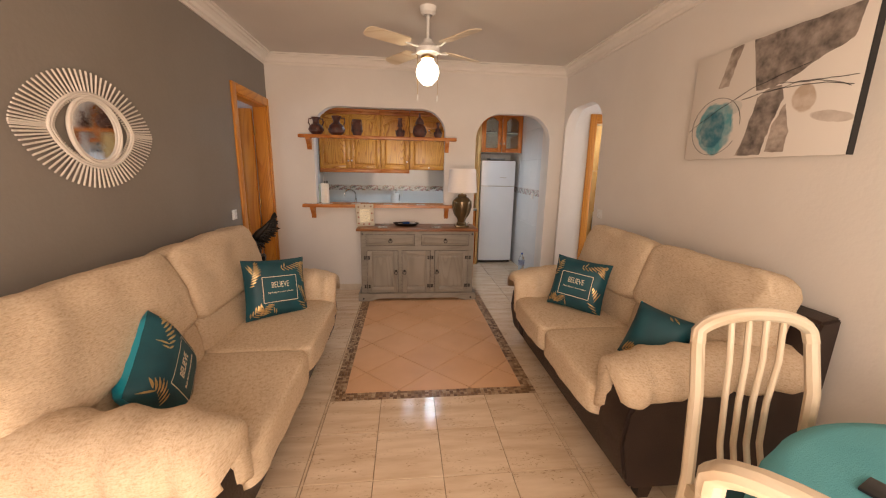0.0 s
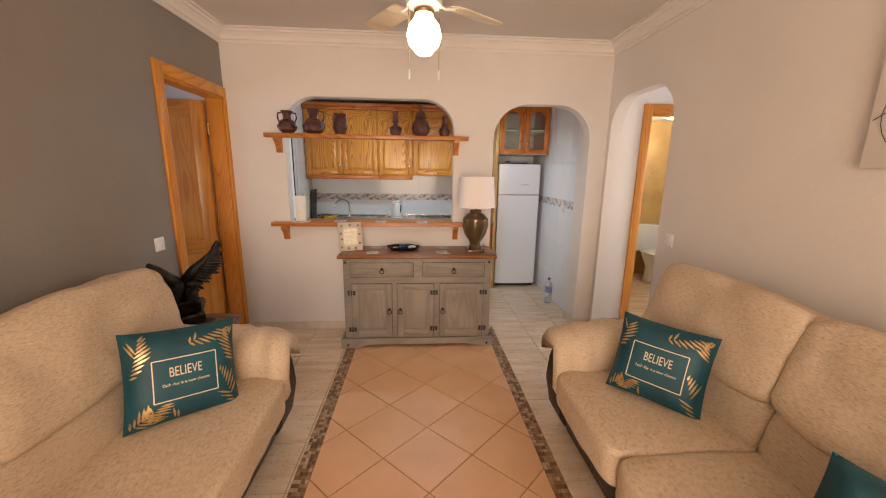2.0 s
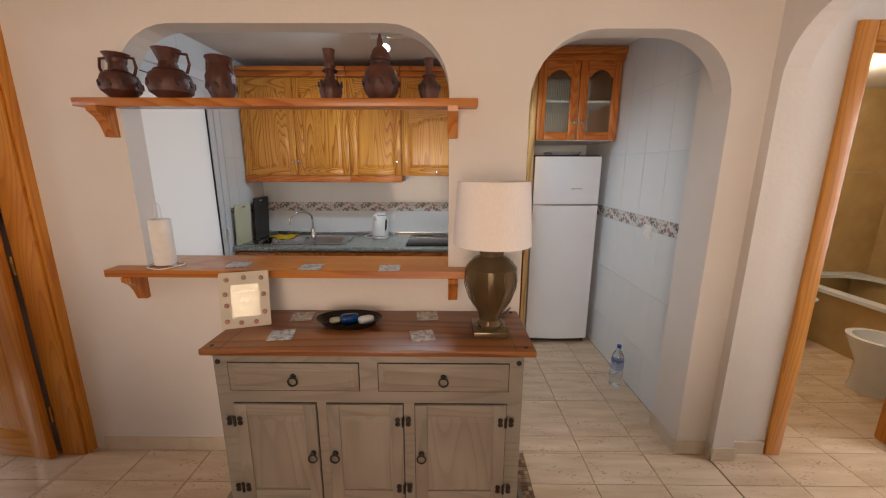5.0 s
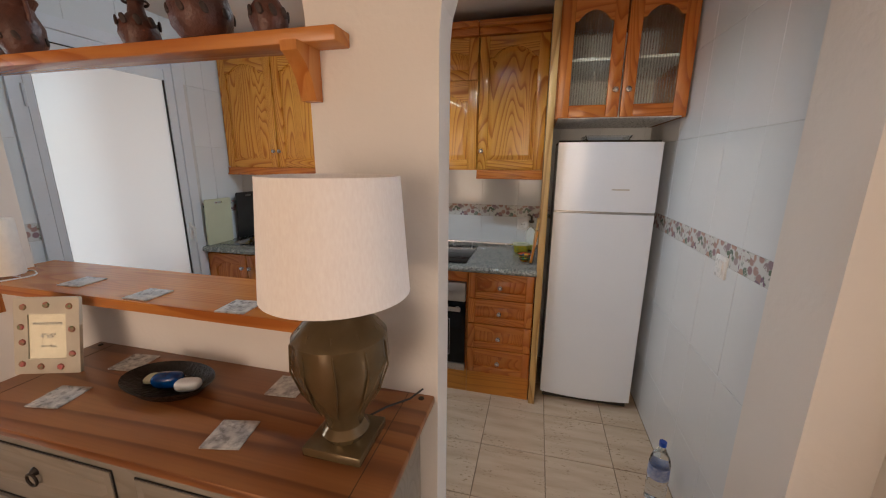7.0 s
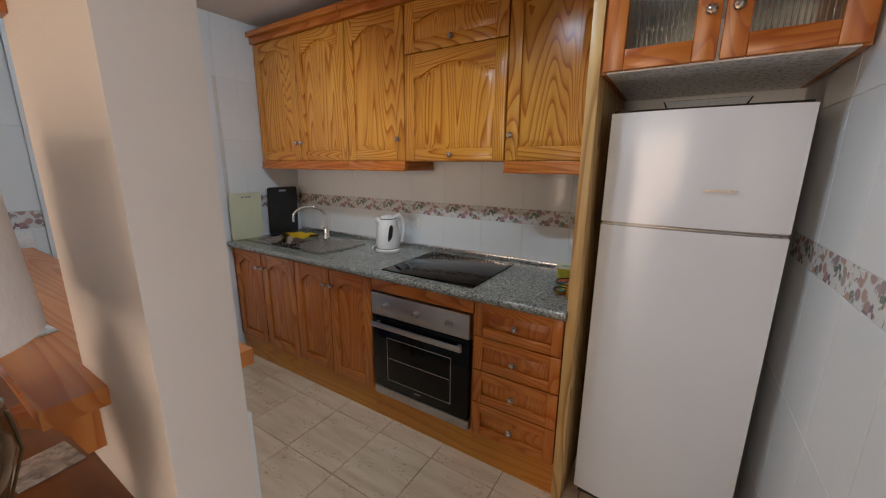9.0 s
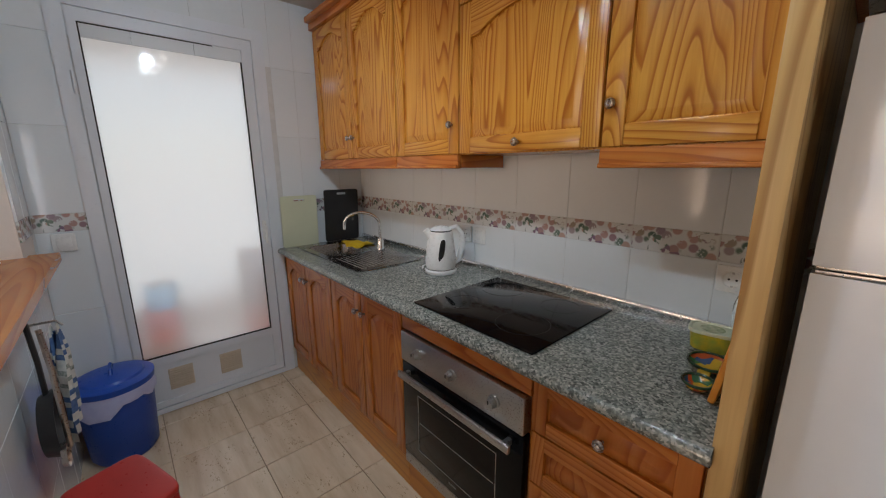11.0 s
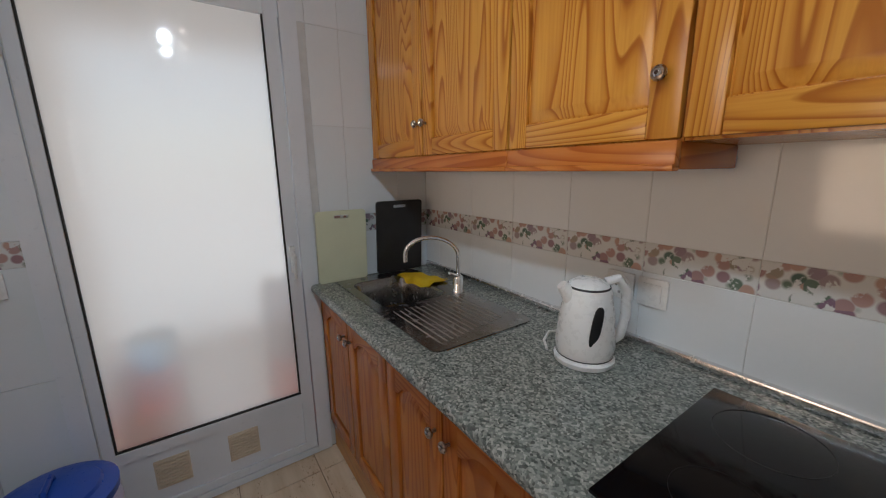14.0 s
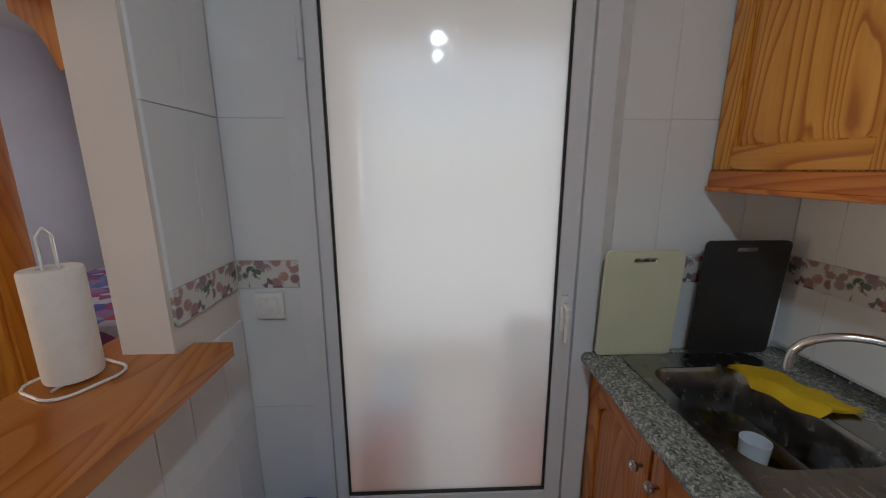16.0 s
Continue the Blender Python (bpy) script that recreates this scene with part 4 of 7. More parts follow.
def base_unit(name, x0, x1, doors, label, drawers=None):
    u = thing(name, ((x0 + x1) / 2, 5.8, 0), 0, label, "kitchen cabinet", "row of kitchen base cabinets")
    o = (x0 + x1) / 2
    Y = -0.30
    part("carcass", box(x0 - o, x1 - o, Y + 0.021, 0.29, 0.155, 0.70 if x0 < -0.6 else 0.838), PINE_RED["z"], u, smooth=False)
    if x0 < -0.6:
        part("top_rail", box(x0 - o, x1 - o, Y + 0.021, Y + 0.04, 0.70, 0.838), PINE_RED["x"], u, smooth=False)
    part("plinth", box(x0 - o, x1 - o, Y + 0.018, Y + 0.04, 0.0, 0.155), DOORPINE["x"], u, smooth=False)
    for a, b, kx in doors:
        cab_door(u, a - o, b - o, 0.165, 0.825, Y, (kx - o, 0.73), 0.045, woods=PINE_RED)
    for z0, z1 in drawers or ():
        cab_door(u, x0 - o, x1 - o, z0, z1, Y, (0, (z0 + z1) / 2), 0, "drawer", woods=PINE_RED)
    return u


base_unit("base_cabinet", -1.34, -0.645, ((-1.335, -1.0, -1.03), (-0.995, -0.647, -0.965)), "orange pine base cabinet with two arched-panel doors under the sink")
base_unit("base_cabinet", -0.643, 0.008, ((-0.642, -0.325, -0.355), (-0.322, 0.006, -0.292)), "orange pine base cabinet with two arched-panel doors beside the oven")
base_unit("drawer_cabinet", 0.632, 1.03, (), "orange pine cabinet with four drawers beside the oven", [(0.162, 0.328), (0.333, 0.497), (0.502, 0.664), (0.669, 0.833)])


def oven():
    u = thing("built_in_oven", (0.32, 5.8, 0), 0, "stainless steel and black glass built-in oven under the hob", "oven")
    part("housing", box(-0.308, 0.308, -0.275, 0.28, 0.155, 0.838), PINE_RED["x"], u, smooth=False)
    part("filler_rail", box(-0.308, 0.308, -0.30, -0.276, 0.768, 0.836, 0.002), PINE_RED["x"], u)
    part("plinth", box(-0.31, 0.31, -0.282, -0.276, 0.0, 0.155), DOORPINE["x"], u, smooth=False)
    cp = part("control_panel", box(-0.298, 0.298, -0.315, -0.277, 0.64, 0.762, 0.004), STEEL, u, "brushed steel control panel")
    for x in (-0.19, 0.0, 0.19):
        k = part("knob", lathe([(0.022, 0), (0.022, 0.006), (0.017, 0.008), (0.015, 0.028), (0, 0.03)], 20, m=pose(x, -0.315, 0.70, 90)), STEEL, cp)
        part("pointer", box(x - 0.002, x + 0.002, -0.346, -0.344, 0.702, 0.714), BLACK, k)
    d = part("oven_door", box(-0.298, 0.298, -0.31, -0.277, 0.215, 0.634, 0.004), BLACKGLASS, u, "black glass oven door")
    part("window_frame", plate([(-0.2, 0.27), (0.2, 0.27), (0.2, 0.52), (-0.2, 0.52)], [[(-0.197, 0.273), (0.197, 0.273), (0.197, 0.517), (-0.197, 0.517)]], 0.001, pose(0, -0.3112, 0)), STEEL, d)
    part("rack", box(-0.19, 0.19, -0.3112, -0.3104, 0.40, 0.403), STEEL, d)
    part("handle", box(-0.275, 0.275, -0.352, -0.338, 0.585, 0.612, 0.004), STEEL, d, "flat steel bar handle")
    for x in (-0.25, 0.25):
        part("handle_post", box(x - 0.008, x + 0.008, -0.34, -0.309, 0.59, 0.607), STEEL, d)
    part("lower_trim", box(-0.298, 0.298, -0.308, -0.277, 0.16, 0.21, 0.003), STEEL, u)
    for k in range(4):
        part("badge", box(-0.02 + k * 0.01, -0.014 + k * 0.01, -0.3112, -0.3104, 0.245, 0.252), STEEL, d)


oven()


def worktop():
    w = thing("worktop", (-0.15, 5.8, 0.84), 0, "speckled grey-green granite worktop with a rounded front edge", "worktop")
    hole = [(-1.17, -0.19), (-0.305, -0.19), (-0.305, 0.15), (-1.17, 0.15)]
    bm = plate([(-1.19, -0.322), (1.19, -0.322), (1.19, 0.305), (-1.19, 0.305)], [hole], 0.038)
    bmesh.ops.transform(bm, matrix=pose(0, 0, 0.038) @ Matrix(((1, 0, 0, 0), (0, 0, 1, 0), (0, -1, 0, 0), (0, 0, 0, 1))), verts=bm.verts)
    part("slab", bm, GRANITE, w, smooth=False)
    part("front_edge", lathe([(0.019, -1.19), (0.019, 1.19)], 20, m=pose(0, -0.322, 0.019, 0, 90)), GRANITE, w)
    part("upstand", box(-1.19, 1.19, 0.283, 0.305, 0.0385, 0.064, 0.007), ALUSTRIP, w, "steel trim along the wall")


worktop()


def sink():
    s = thing("sink", (-0.875, 5.77, 0.878), 0, "stainless steel sink with a bowl and a ribbed drainer", "sink")
    rim = plate(round_rect(-0.42, 0.42, -0.205, 0.205, 0.03), [round_rect(-0.345, 0.03, -0.165, 0.13, 0.06)], 0.003)
    flat = Matrix(((1, 0, 0, 0), (0, 0, 1, 0), (0, 1, 0, 0), (0, 0, 0, 1)))
    bmesh.ops.transform(rim, matrix=pose(0, 0, 0.0025) @ flat, verts=rim.verts)
    part("rim", rim, SINKSTEEL, s)
    bowl = bmesh.new()
    rings = []
    for inset, z in ((0, 0.003), (0.006, -0.01), (0.02, -0.13), (0.05, -0.15)):
        rings.append([bowl.verts.new((x, y, z)) for x, y in round_rect(-0.345 + inset, 0.03 - inset, -0.165 + inset, 0.13 - inset, max(0.06 - inset, 0.02))])
    for a, b in zip(rings, rings[1:]):
        for i in range(len(a)):
            bowl.faces.new([a[i], a[(i + 1) % len(a)], b[(i + 1) % len(b)], b[i]])
    bowl.faces.new(rings[-1])
    part("bowl", bowl, SINKSTEEL, s)
    part("drain", lathe([(0.04, -0.149), (0.035, -0.146), (0, -0.147)], 20, m=pose(-0.16, -0.02, 0)), CHROME, s)
    for k in range(13):
        y = -0.155 + k * 0.0235
        part("rib", tube([(0.07 + 0.012 * (k % 2), y, 0.0032), (0.385 - 0.004 * k, y, 0.0045)], 0.0038, 8), STEEL, s)
    f = thing("mixer_tap", (-0.835, 5.935, 0.884), 0, "chrome mixer tap with a swan-neck spout", "tap")
    part("base", lathe([(0.026, -0.002), (0.026, 0.01), (0.02, 0.02), (0.02, 0.06), (0.016, 0.075), (0, 0.08)], 20), CHROME, f)
    arc = [(0, 0, 0.05), (0, 0, 0.16)] + [(-0.08 * (1 - math.cos(a)) * 0.9, -0.085 * (1 - math.cos(a)), 0.16 + 0.075 * math.sin(a)) for a in [k * math.pi / 12 for k in range(1, 13)]]
    part("spout", tube(arc + [(arc[-1][0], arc[-1][1], 0.13)], 0.009, 12), CHROME, f)
    part("lever", tube([(0, 0, 0.07), (0.02, -0.06, 0.10)], [0.008, 0.006], 10), CHROME, f)
    c = thing("dishcloth", (-1.10, 5.915, 0.882), 14, "folded yellow dishcloth draped over the sink corner", "cloth")
    cl = bmesh.new()
    for lift in (0.0, 0.006):
        g = [[cl.verts.new((-0.11 + 0.22 * i / 16 + 0.03 * (j / 8 - 0.5), -0.05 + 0.10 * j / 8, 0.004 + lift + 0.004 * math.sin(i * 0.9 + j * 0.6) - 0.02 * max(0, 1 - j / 2) * (1 if i > 4 else 0) + 0.006 * max(0, i - 12) / 4)) for j in range(9)] for i in range(17)]
        for i in range(16):
            for j in range(8):
                cl.faces.new([g[i][j], g[i + 1][j], g[i + 1][j + 1], g[i][j + 1]])
    part("cloth", cl, YELLOW, c, smooth="all")
    m_ = thing("cup", (-1.03, 5.78, 0.733), 0, "small white cup lying in the sink bowl", "cup")
    part("cup_body", lathe([(0.02, 0), (0.03, 0.005), (0.033, 0.06), (0.03, 0.06), (0.027, 0.01), (0, 0.01)], 20), ENAMEL, m_)


sink()


def upper_unit(name, x0, x1, doors, label, pelmet=True):
    u = thing(name, ((x0 + x1) / 2, 5.95, 1.385), 0, label, "kitchen cabinet", "row of kitchen wall cabinets")
    o, Y, Z = (x0 + x1) / 2, -0.15, 1.385
    part("carcass", box(x0 - o, x1 - o, Y + 0.021, 0.148, 1.44 - Z, 2.235 - Z), PINE["z"], u, smooth=False)
    if pelmet:
        part("pelmet", box(x0 - o, x1 - o, Y - 0.004, Y + 0.018, 0.003, 0.057, 0.004), PINE_RED["x"], u)
        part("pelmet_lip", box(x0 - o, x1 - o, Y - 0.012, Y + 0.018, 0.0, 0.014, 0.004), PINE_RED["x"], u)
        for xx in (x0 - o, x1 - o - 0.018):
            part("pelmet_return", box(xx, xx + 0.018, Y + 0.018, 0.14, 0.003, 0.055, 0.003), PINE_RED["y"], u)
    part("crown", box(x0 - o, x1 - o, Y - 0.02, 0.148, 2.235 - Z, 2.275 - Z, 0.004), PINE_RED["x"], u)
    part("crown_lip", box(x0 - o, x1 - o, Y - 0.045, 0.148, 2.275 - Z, 2.31 - Z, 0.008), PINE_RED["x"], u)
    for a, b, z0, z1, kx, kz in doors:
        cab_door(u, a - o, b - o, z0 - Z, z1 - Z, Y, (kx - o, kz - Z), 0.06 if z1 - z0 > 0.3 else 0.035)
    return u


upper_unit("wall_cabinet", -1.338, -0.425, ((-1.335, -0.882, 1.445, 2.23, -0.905, 1.56), (-0.878, -0.427, 1.445, 2.23, -0.855, 1.56)), "honey pine wall cabinet with two arched-panel doors")
upper_unit("wall_cabinet", -0.423, 0.018, ((-0.422, 0.017, 1.445, 2.23, -0.02, 1.56),), "honey pine wall cabinet with one arched-panel door")
upper_unit("hood_cabinet", 0.020, 0.615, ((0.021, 0.614, 1.445, 1.985, 0.318, 1.475), (0.021, 0.614, 1.99, 2.23, 0.318, 2.03)), "honey pine hood cabinet with large and small doors over hob", False)
upper_unit("wall_cabinet", 0.617, 1.035, ((0.618, 1.034, 1.445, 2.23, 0.645, 1.56),), "honey pine wall cabinet with one arched-panel door beside the tall panel")


def fridge_surround():
    p = thing("tall_side_panel", (1.055, 5.8, 0), 0, "tall pine-edged side panel between worktop and fridge", "panel")
    part("panel", box(-0.018, 0.018, -0.31, 0.30, 0, 2.31, 0.002), PALEPINE, p)
    part("front_edging", box(-0.019, 0.019, -0.314, -0.31, 0, 2.31, 0.001), PALEPINE, p)
    part("worktop_notch_strip", box(-0.0195, -0.018, -0.31, 0.30, 0.0, 0.838), PINE_RED["z"], p, smooth=False)
    u = thing("glass_wall_cabinet", (1.385, 5.78, 1.715), 0, "honey pine cabinet with two reeded glass doors above the fridge", "kitchen cabinet")
    Y = -0.30
    for a, b in ((-0.31, -0.292), (0.292, 0.31)):
        part("side", box(a, b, Y + 0.021, 0.31, 0, 0.58), PINE_RED["z"], u, smooth=False)
    part("bottom", box(-0.292, 0.292, Y + 0.021, 0.31, 0, 0.018), WHITE, u, smooth=False)
    part("rear_panel", box(-0.292, 0.292, 0.295, 0.31, 0.018, 0.58), WHITE, u, smooth=False)
    part("inner_shelf", box(-0.292, 0.292, Y + 0.04, 0.295, 0.28, 0.294), WHITE, u, smooth=False)
    part("crown", box(-0.325, 0.318, Y - 0.02, 0.31, 0.56, 0.60, 0.004), PINE_RED["x"], u)
    part("crown_lip", box(-0.33, 0.318, Y - 0.045, 0.31, 0.60, 0.648, 0.008), PINE_RED["x"], u)
    for a, b, kx in ((-0.305, -0.002, -0.03), (0.002, 0.305, 0.03)):
        cab_door(u, a, b, 0.004, 0.56, Y, (kx, 0.13), 0.05, glass=True, woods=PINE_RED)
    for x, c in ((-0.15, CLAY), (0.15, CLAY)):
        b = thing("plate", (1.385 + x, 5.72, 2.0095), 0, "reddish plate on the shelf behind the reeded glass", "plate")
        part("dish", lathe([(0.03, 0), (0.05, 0.003), (0.10, 0.02), (0.105, 0.022), (0.05, 0.007), (0, 0.006)], 24), c, b)


fridge_surround()


def fridge():
    f = thing("fridge_freezer", (1.375, 5.85, 0), 0, "tall white fridge freezer with two doors", "fridge")
    part("cabinet", box(-0.262, 0.262, -0.23, 0.24, 0.03, 1.598, 0.006), ENAMEL, f)
    for z0, z1, nm in ((0.045, 1.212, "lower_door"), (1.226, 1.60, "upper_door")):
        bm = bmesh.new()
        pr = []
        for k in range(13):
            u = -1 + k / 6
            pr.append((u * 0.265, -0.288 + 0.022 * u * u - 0.004))
        pts = pr + [(0.265, -0.236), (-0.265, -0.236)]
        lo = [bm.verts.new((x, y, z0)) for x, y in pts]
        hi = [bm.verts.new((x, y, z1)) for x, y in pts]
        bm.faces.new(lo), bm.faces.new(hi)
        for i in range(len(pts)):
            bm.faces.new([lo[i], lo[(i + 1) % len(pts)], hi[(i + 1) % len(pts)], hi[i]])
        d = part(nm, bm, ENAMEL, f)
        if z0 > 1:
            part("badge", box(0.03, 0.12, -0.296, -0.291, 1.345, 1.352), STEEL, d, "small grey maker's bar")
        part("grip_edge", box(-0.26, 0.26, -0.272, -0.24, z1 + 0.001 if z0 < 1 else z0 - 0.005, (z1 + 0.007) if z0 < 1 else z0, 0.001), STEEL, d)
    part("kick_grille", box(-0.25, 0.25, -0.25, -0.231, 0.005, 0.04), RUBBER_GAPSHADE, f)
    for x in (-0.22, 0.22):
        part("foot", lathe([(0.02, 0), (0.02, 0.03)], 12, m=pose(x, -0.2, 0)), BLACK, f)
    part("top_cap", box(-0.262, 0.262, -0.24, 0.2, 1.598, 1.612, 0.004), RUBBER_GAPSHADE, f)


fridge()
ft_ = thing("plastic_tray", (1.38, 5.80, 1.612), 0, "clear plastic tray lying on top of the fridge", "tray")
part("tray", lathe([(0, 0.004), (0.15, 0.004), (0.17, 0.03), (0.175, 0.03), (0.155, 0), (0, 0)], 4, m=pose(0, 0, 0.0, 0, 0, 45)), PET, ft_)


def kettle():
    k = thing("kettle", (-0.20, 5.89, 0.88), 62, "white plastic jug kettle with a looped handle", "kettle")
    part("power_base", lathe([(0.078, 0), (0.08, 0.012), (0.07, 0.02), (0, 0.02)], 28), WHITE, k)
    part("jug", lathe([(0.0, 0.021), (0.072, 0.022), (0.078, 0.05), (0.070, 0.13), (0.058, 0.20), (0.05, 0.215), (0.03, 0.228), (0, 0.232)], 28), WHITE, k)
    part("handle", tube([(0.045, 0, 0.215), (0.08, 0, 0.225), (0.108, 0, 0.19), (0.112, 0, 0.12), (0.10, 0, 0.06), (0.075, 0, 0.045)], 0.013, 12), WHITE, k)
    part("spout", tube([(-0.045, 0, 0.18), (-0.075, 0, 0.215)], [0.025, 0.014], 12), WHITE, k)
    part("water_gauge", cushion(0.006, 0.028, 0.11, 3, 8, 0, m=pose(-0.01, -0.071, 0.12, 8, 0, 90)), BLACK, k, "dark oval water gauge")
    part("lid_seam", lathe([(0.0545, 0.206), (0.0555, 0.209), (0.0535, 0.212)], 28), BLACK, k, "thin dark seam under the lid")
    part("base_seam", lathe([(0.0735, 0.0205), (0.0745, 0.022), (0.0735, 0.0235)], 28), BLACK, k, "thin dark seam above the base")
    c = thing("kettle_cable", (-0.21, 5.85, 0.88), 0, "white kettle cable looped on the worktop", "cable")
    part("cable", tube([(-0.075, -0.01, 0.006), (-0.12, 0.03, 0.005), (-0.15, 0.09, 0.005), (-0.11, 0.15, 0.01), (-0.04, 0.18, 0.02), (-0.06, 0.245, 0.12), (-0.07, 0.255, 0.16)], 0.004, 8), WHITE, c)


kettle()
hob = thing("ceramic_hob", (0.34, 5.775, 0.878), 0, "black glass ceramic hob set into the worktop", "hob")
part("glass_plate", box(-0.272, 0.272, -0.255, 0.235, 0.0, 0.008, 0.003), BLACKGLASS, hob)
for i, (x, y, r) in enumerate(((-0.14, -0.11, 0.07), (-0.14, 0.12, 0.09), (0.13, -0.11, 0.09), (0.13, 0.12, 0.07))):
    part("zone_ring", tube([(x + r * math.cos(a), y + r * math.sin(a), 0.0081) for a in [k * math.pi / 16 for k in range(32)]], 0.0006, 4, closed=True), BLACK, hob)

for nm, x, y, w, h, mat, lab, rz in (("cutting_board", -1.335, 5.61, 0.235, 0.335, PALEPLASTIC, "pale yellow plastic cutting board leaning on the tiles", -90), ("cutting_board", -1.325, 5.905, 0.25, 0.36, BLACK, "black plastic cutting board leaning in the corner", -91)):
    b = thing(nm, (x + 0.03, y, 0.884 if mat is BLACK else 0.879), rz + 180, lab, "cutting board", "cutting boards")
    bm = plate(round_rect(-w / 2, w / 2, 0, h, 0.015), [round_rect(-0.035, 0.035, h - 0.035, h - 0.02, 0.007)], 0.009)
    bmesh.ops.transform(bm, matrix=pose(0, 0, 0.001, 3), verts=bm.verts)
    part("board", bm, mat, b)


def jars():
    j = thing("margarine_tub", (0.925, 5.936, 0.88), 8, "yellow plastic tub with a cream lid on the worktop", "tub")
    loop = round_rect(-0.052, 0.052, -0.04, 0.04, 0.026)
    for nm, mat, levels in (("tub_body", TUBYELLOW, ((0.86, 0.0), (0.9, 0.002), (1.0, 0.05))), ("lid", PALEPLASTIC, ((1.0, 0.05), (1.08, 0.05), (1.09, 0.054), (1.08, 0.06), (0.96, 0.06), (0.93, 0.057)))):
        bm = bmesh.new()
        rings = [[bm.verts.new((x * k, y * k, z)) for x, y in loop] for k, z in levels]
        for a, c in zip(rings, rings[1:]):
            for i in range(len(loop)):
                bm.faces.new([a[i], a[(i + 1) % len(loop)], c[(i + 1) % len(loop)], c[i]])
        bm.faces.new(rings[0]), bm.faces.new(rings[-1])
        part(nm, bm, mat, j, "cream plastic lid" if nm == "lid" else "")
    part("lid_print", lathe([(0.03, 0.0575), (0, 0.058)], 20), mottled("green_print", (0.12, 0.22, 0.08), (0.62, 0.6, 0.4), 60, 0.4), j, "faded green printed oval")
    s = thing("spoon_rest", (0.955, 5.77, 0.88), 3, "brightly painted ceramic spoon rest lying on the worktop", "spoon rest")
    for nm, cy, rx, ry in (("large_bowl", 0.04, 0.045, 0.052), ("small_bowl", -0.085, 0.03, 0.034)):
        bm = lathe([(0, 0.003), (0.7, 0.003), (0.95, 0.011), (1.03, 0.015), (1.06, 0.013), (0.75, 0.0), (0, 0.0)], 28)
        bmesh.ops.transform(bm, matrix=Matrix.Diagonal((rx, ry, 1, 1)), verts=bm.verts)
        bmesh.ops.translate(bm, vec=(0, cy, 0), verts=bm.verts)
        part(nm, bm, PAINTED, s)
        part("rim", tube([(rx * 1.04 * math.cos(a), cy + ry * 1.04 * math.sin(a), 0.015) for a in [k * math.pi / 14 for k in range(28)]], 0.0035, 6, closed=True), DARKGREEN, s, "dark green glazed rim")
    part("neck", box(-0.014, 0.014, -0.055, -0.008, 0.002, 0.012, 0.003), PAINTED, s)
    b = thing("oil_bottle", (0.985, 6.015, 0.88), 0, "clear glass oil bottle with a dark pourer", "bottle")
    part("glass_body", lathe([(0, 0), (0.033, 0), (0.036, 0.01), (0.036, 0.12), (0.03, 0.145), (0.012, 0.165), (0.011, 0.20), (0, 0.20)], 20), GLASS, b)
    part("oil", lathe([(0, 0.004), (0.032, 0.004), (0.032, 0.035), (0, 0.035)], 20), TUBYELLOW, b, "yellow oil left in the bottle")
    part("stopper", lathe([(0.013, 0.195), (0.019, 0.20), (0.019, 0.212), (0.008, 0.215), (0.007, 0.245), (0, 0.247)], 14), DARKMETAL, b, "dark metal stopper")
    part("pourer", tube([(0, 0, 0.235), (-0.015, 0, 0.252), (-0.03, 0, 0.25)], 0.006, 8), DARKMETAL, b)
    for y, w, h, mat, lean, lab in ((5.665, 0.075, 0.20, DOORPINE["z"], 9, "small reddish wooden chopping board leaning on the tall panel"), (5.78, 0.12, 0.26, PALEPINE, 6, "pale wooden chopping board leaning on the tall panel")):
        k = thing("wooden_board", (0.998 if w < 0.1 else 1.003, y, 0.88), 0, lab, "cutting board")
        part("board", box(-0.007, 0.007, -w / 2, w / 2, 0.0, h, 0.004), mat, k, m=pose(0.0, 0, 0.002, 0, lean))


TUBYELLOW = mottled("tub_yellow", (0.62, 0.46, 0.02), (0.30, 0.38, 0.06), 45, 0.35)
DARKGREEN = mottled("dark_green_glaze", (0.01, 0.035, 0.015), (0.02, 0.06, 0.03), 20, 0.2)


def painted_ceramic():
    m, n, l, b = material("painted_ceramic", 0.15)
    v = n.new("ShaderNodeTexVoronoi")
    v.inputs["Scale"].default_value = 36
    l.new(coords(n, l, shuffle=False), v.inputs["Vector"])
    sp = n.new("ShaderNodeSeparateColor")
    l.new(v.outputs["Color"], sp.inputs[0])
    r = ramp(n, l, sp.outputs[0], [(0.0, (0.50, 0.10, 0.03)), (0.25, (0.60, 0.38, 0.04)), (0.45, (0.05, 0.16, 0.07)), (0.62, (0.48, 0.17, 0.07)), (0.8, (0.04, 0.10, 0.22)), (0.92, (0.6, 0.5, 0.25))])
    r.node.color_ramp.interpolation = "CONSTANT"
    l.new(r, b.inputs["Base Color"])
    return m


PAINTED = painted_ceramic()
jars()


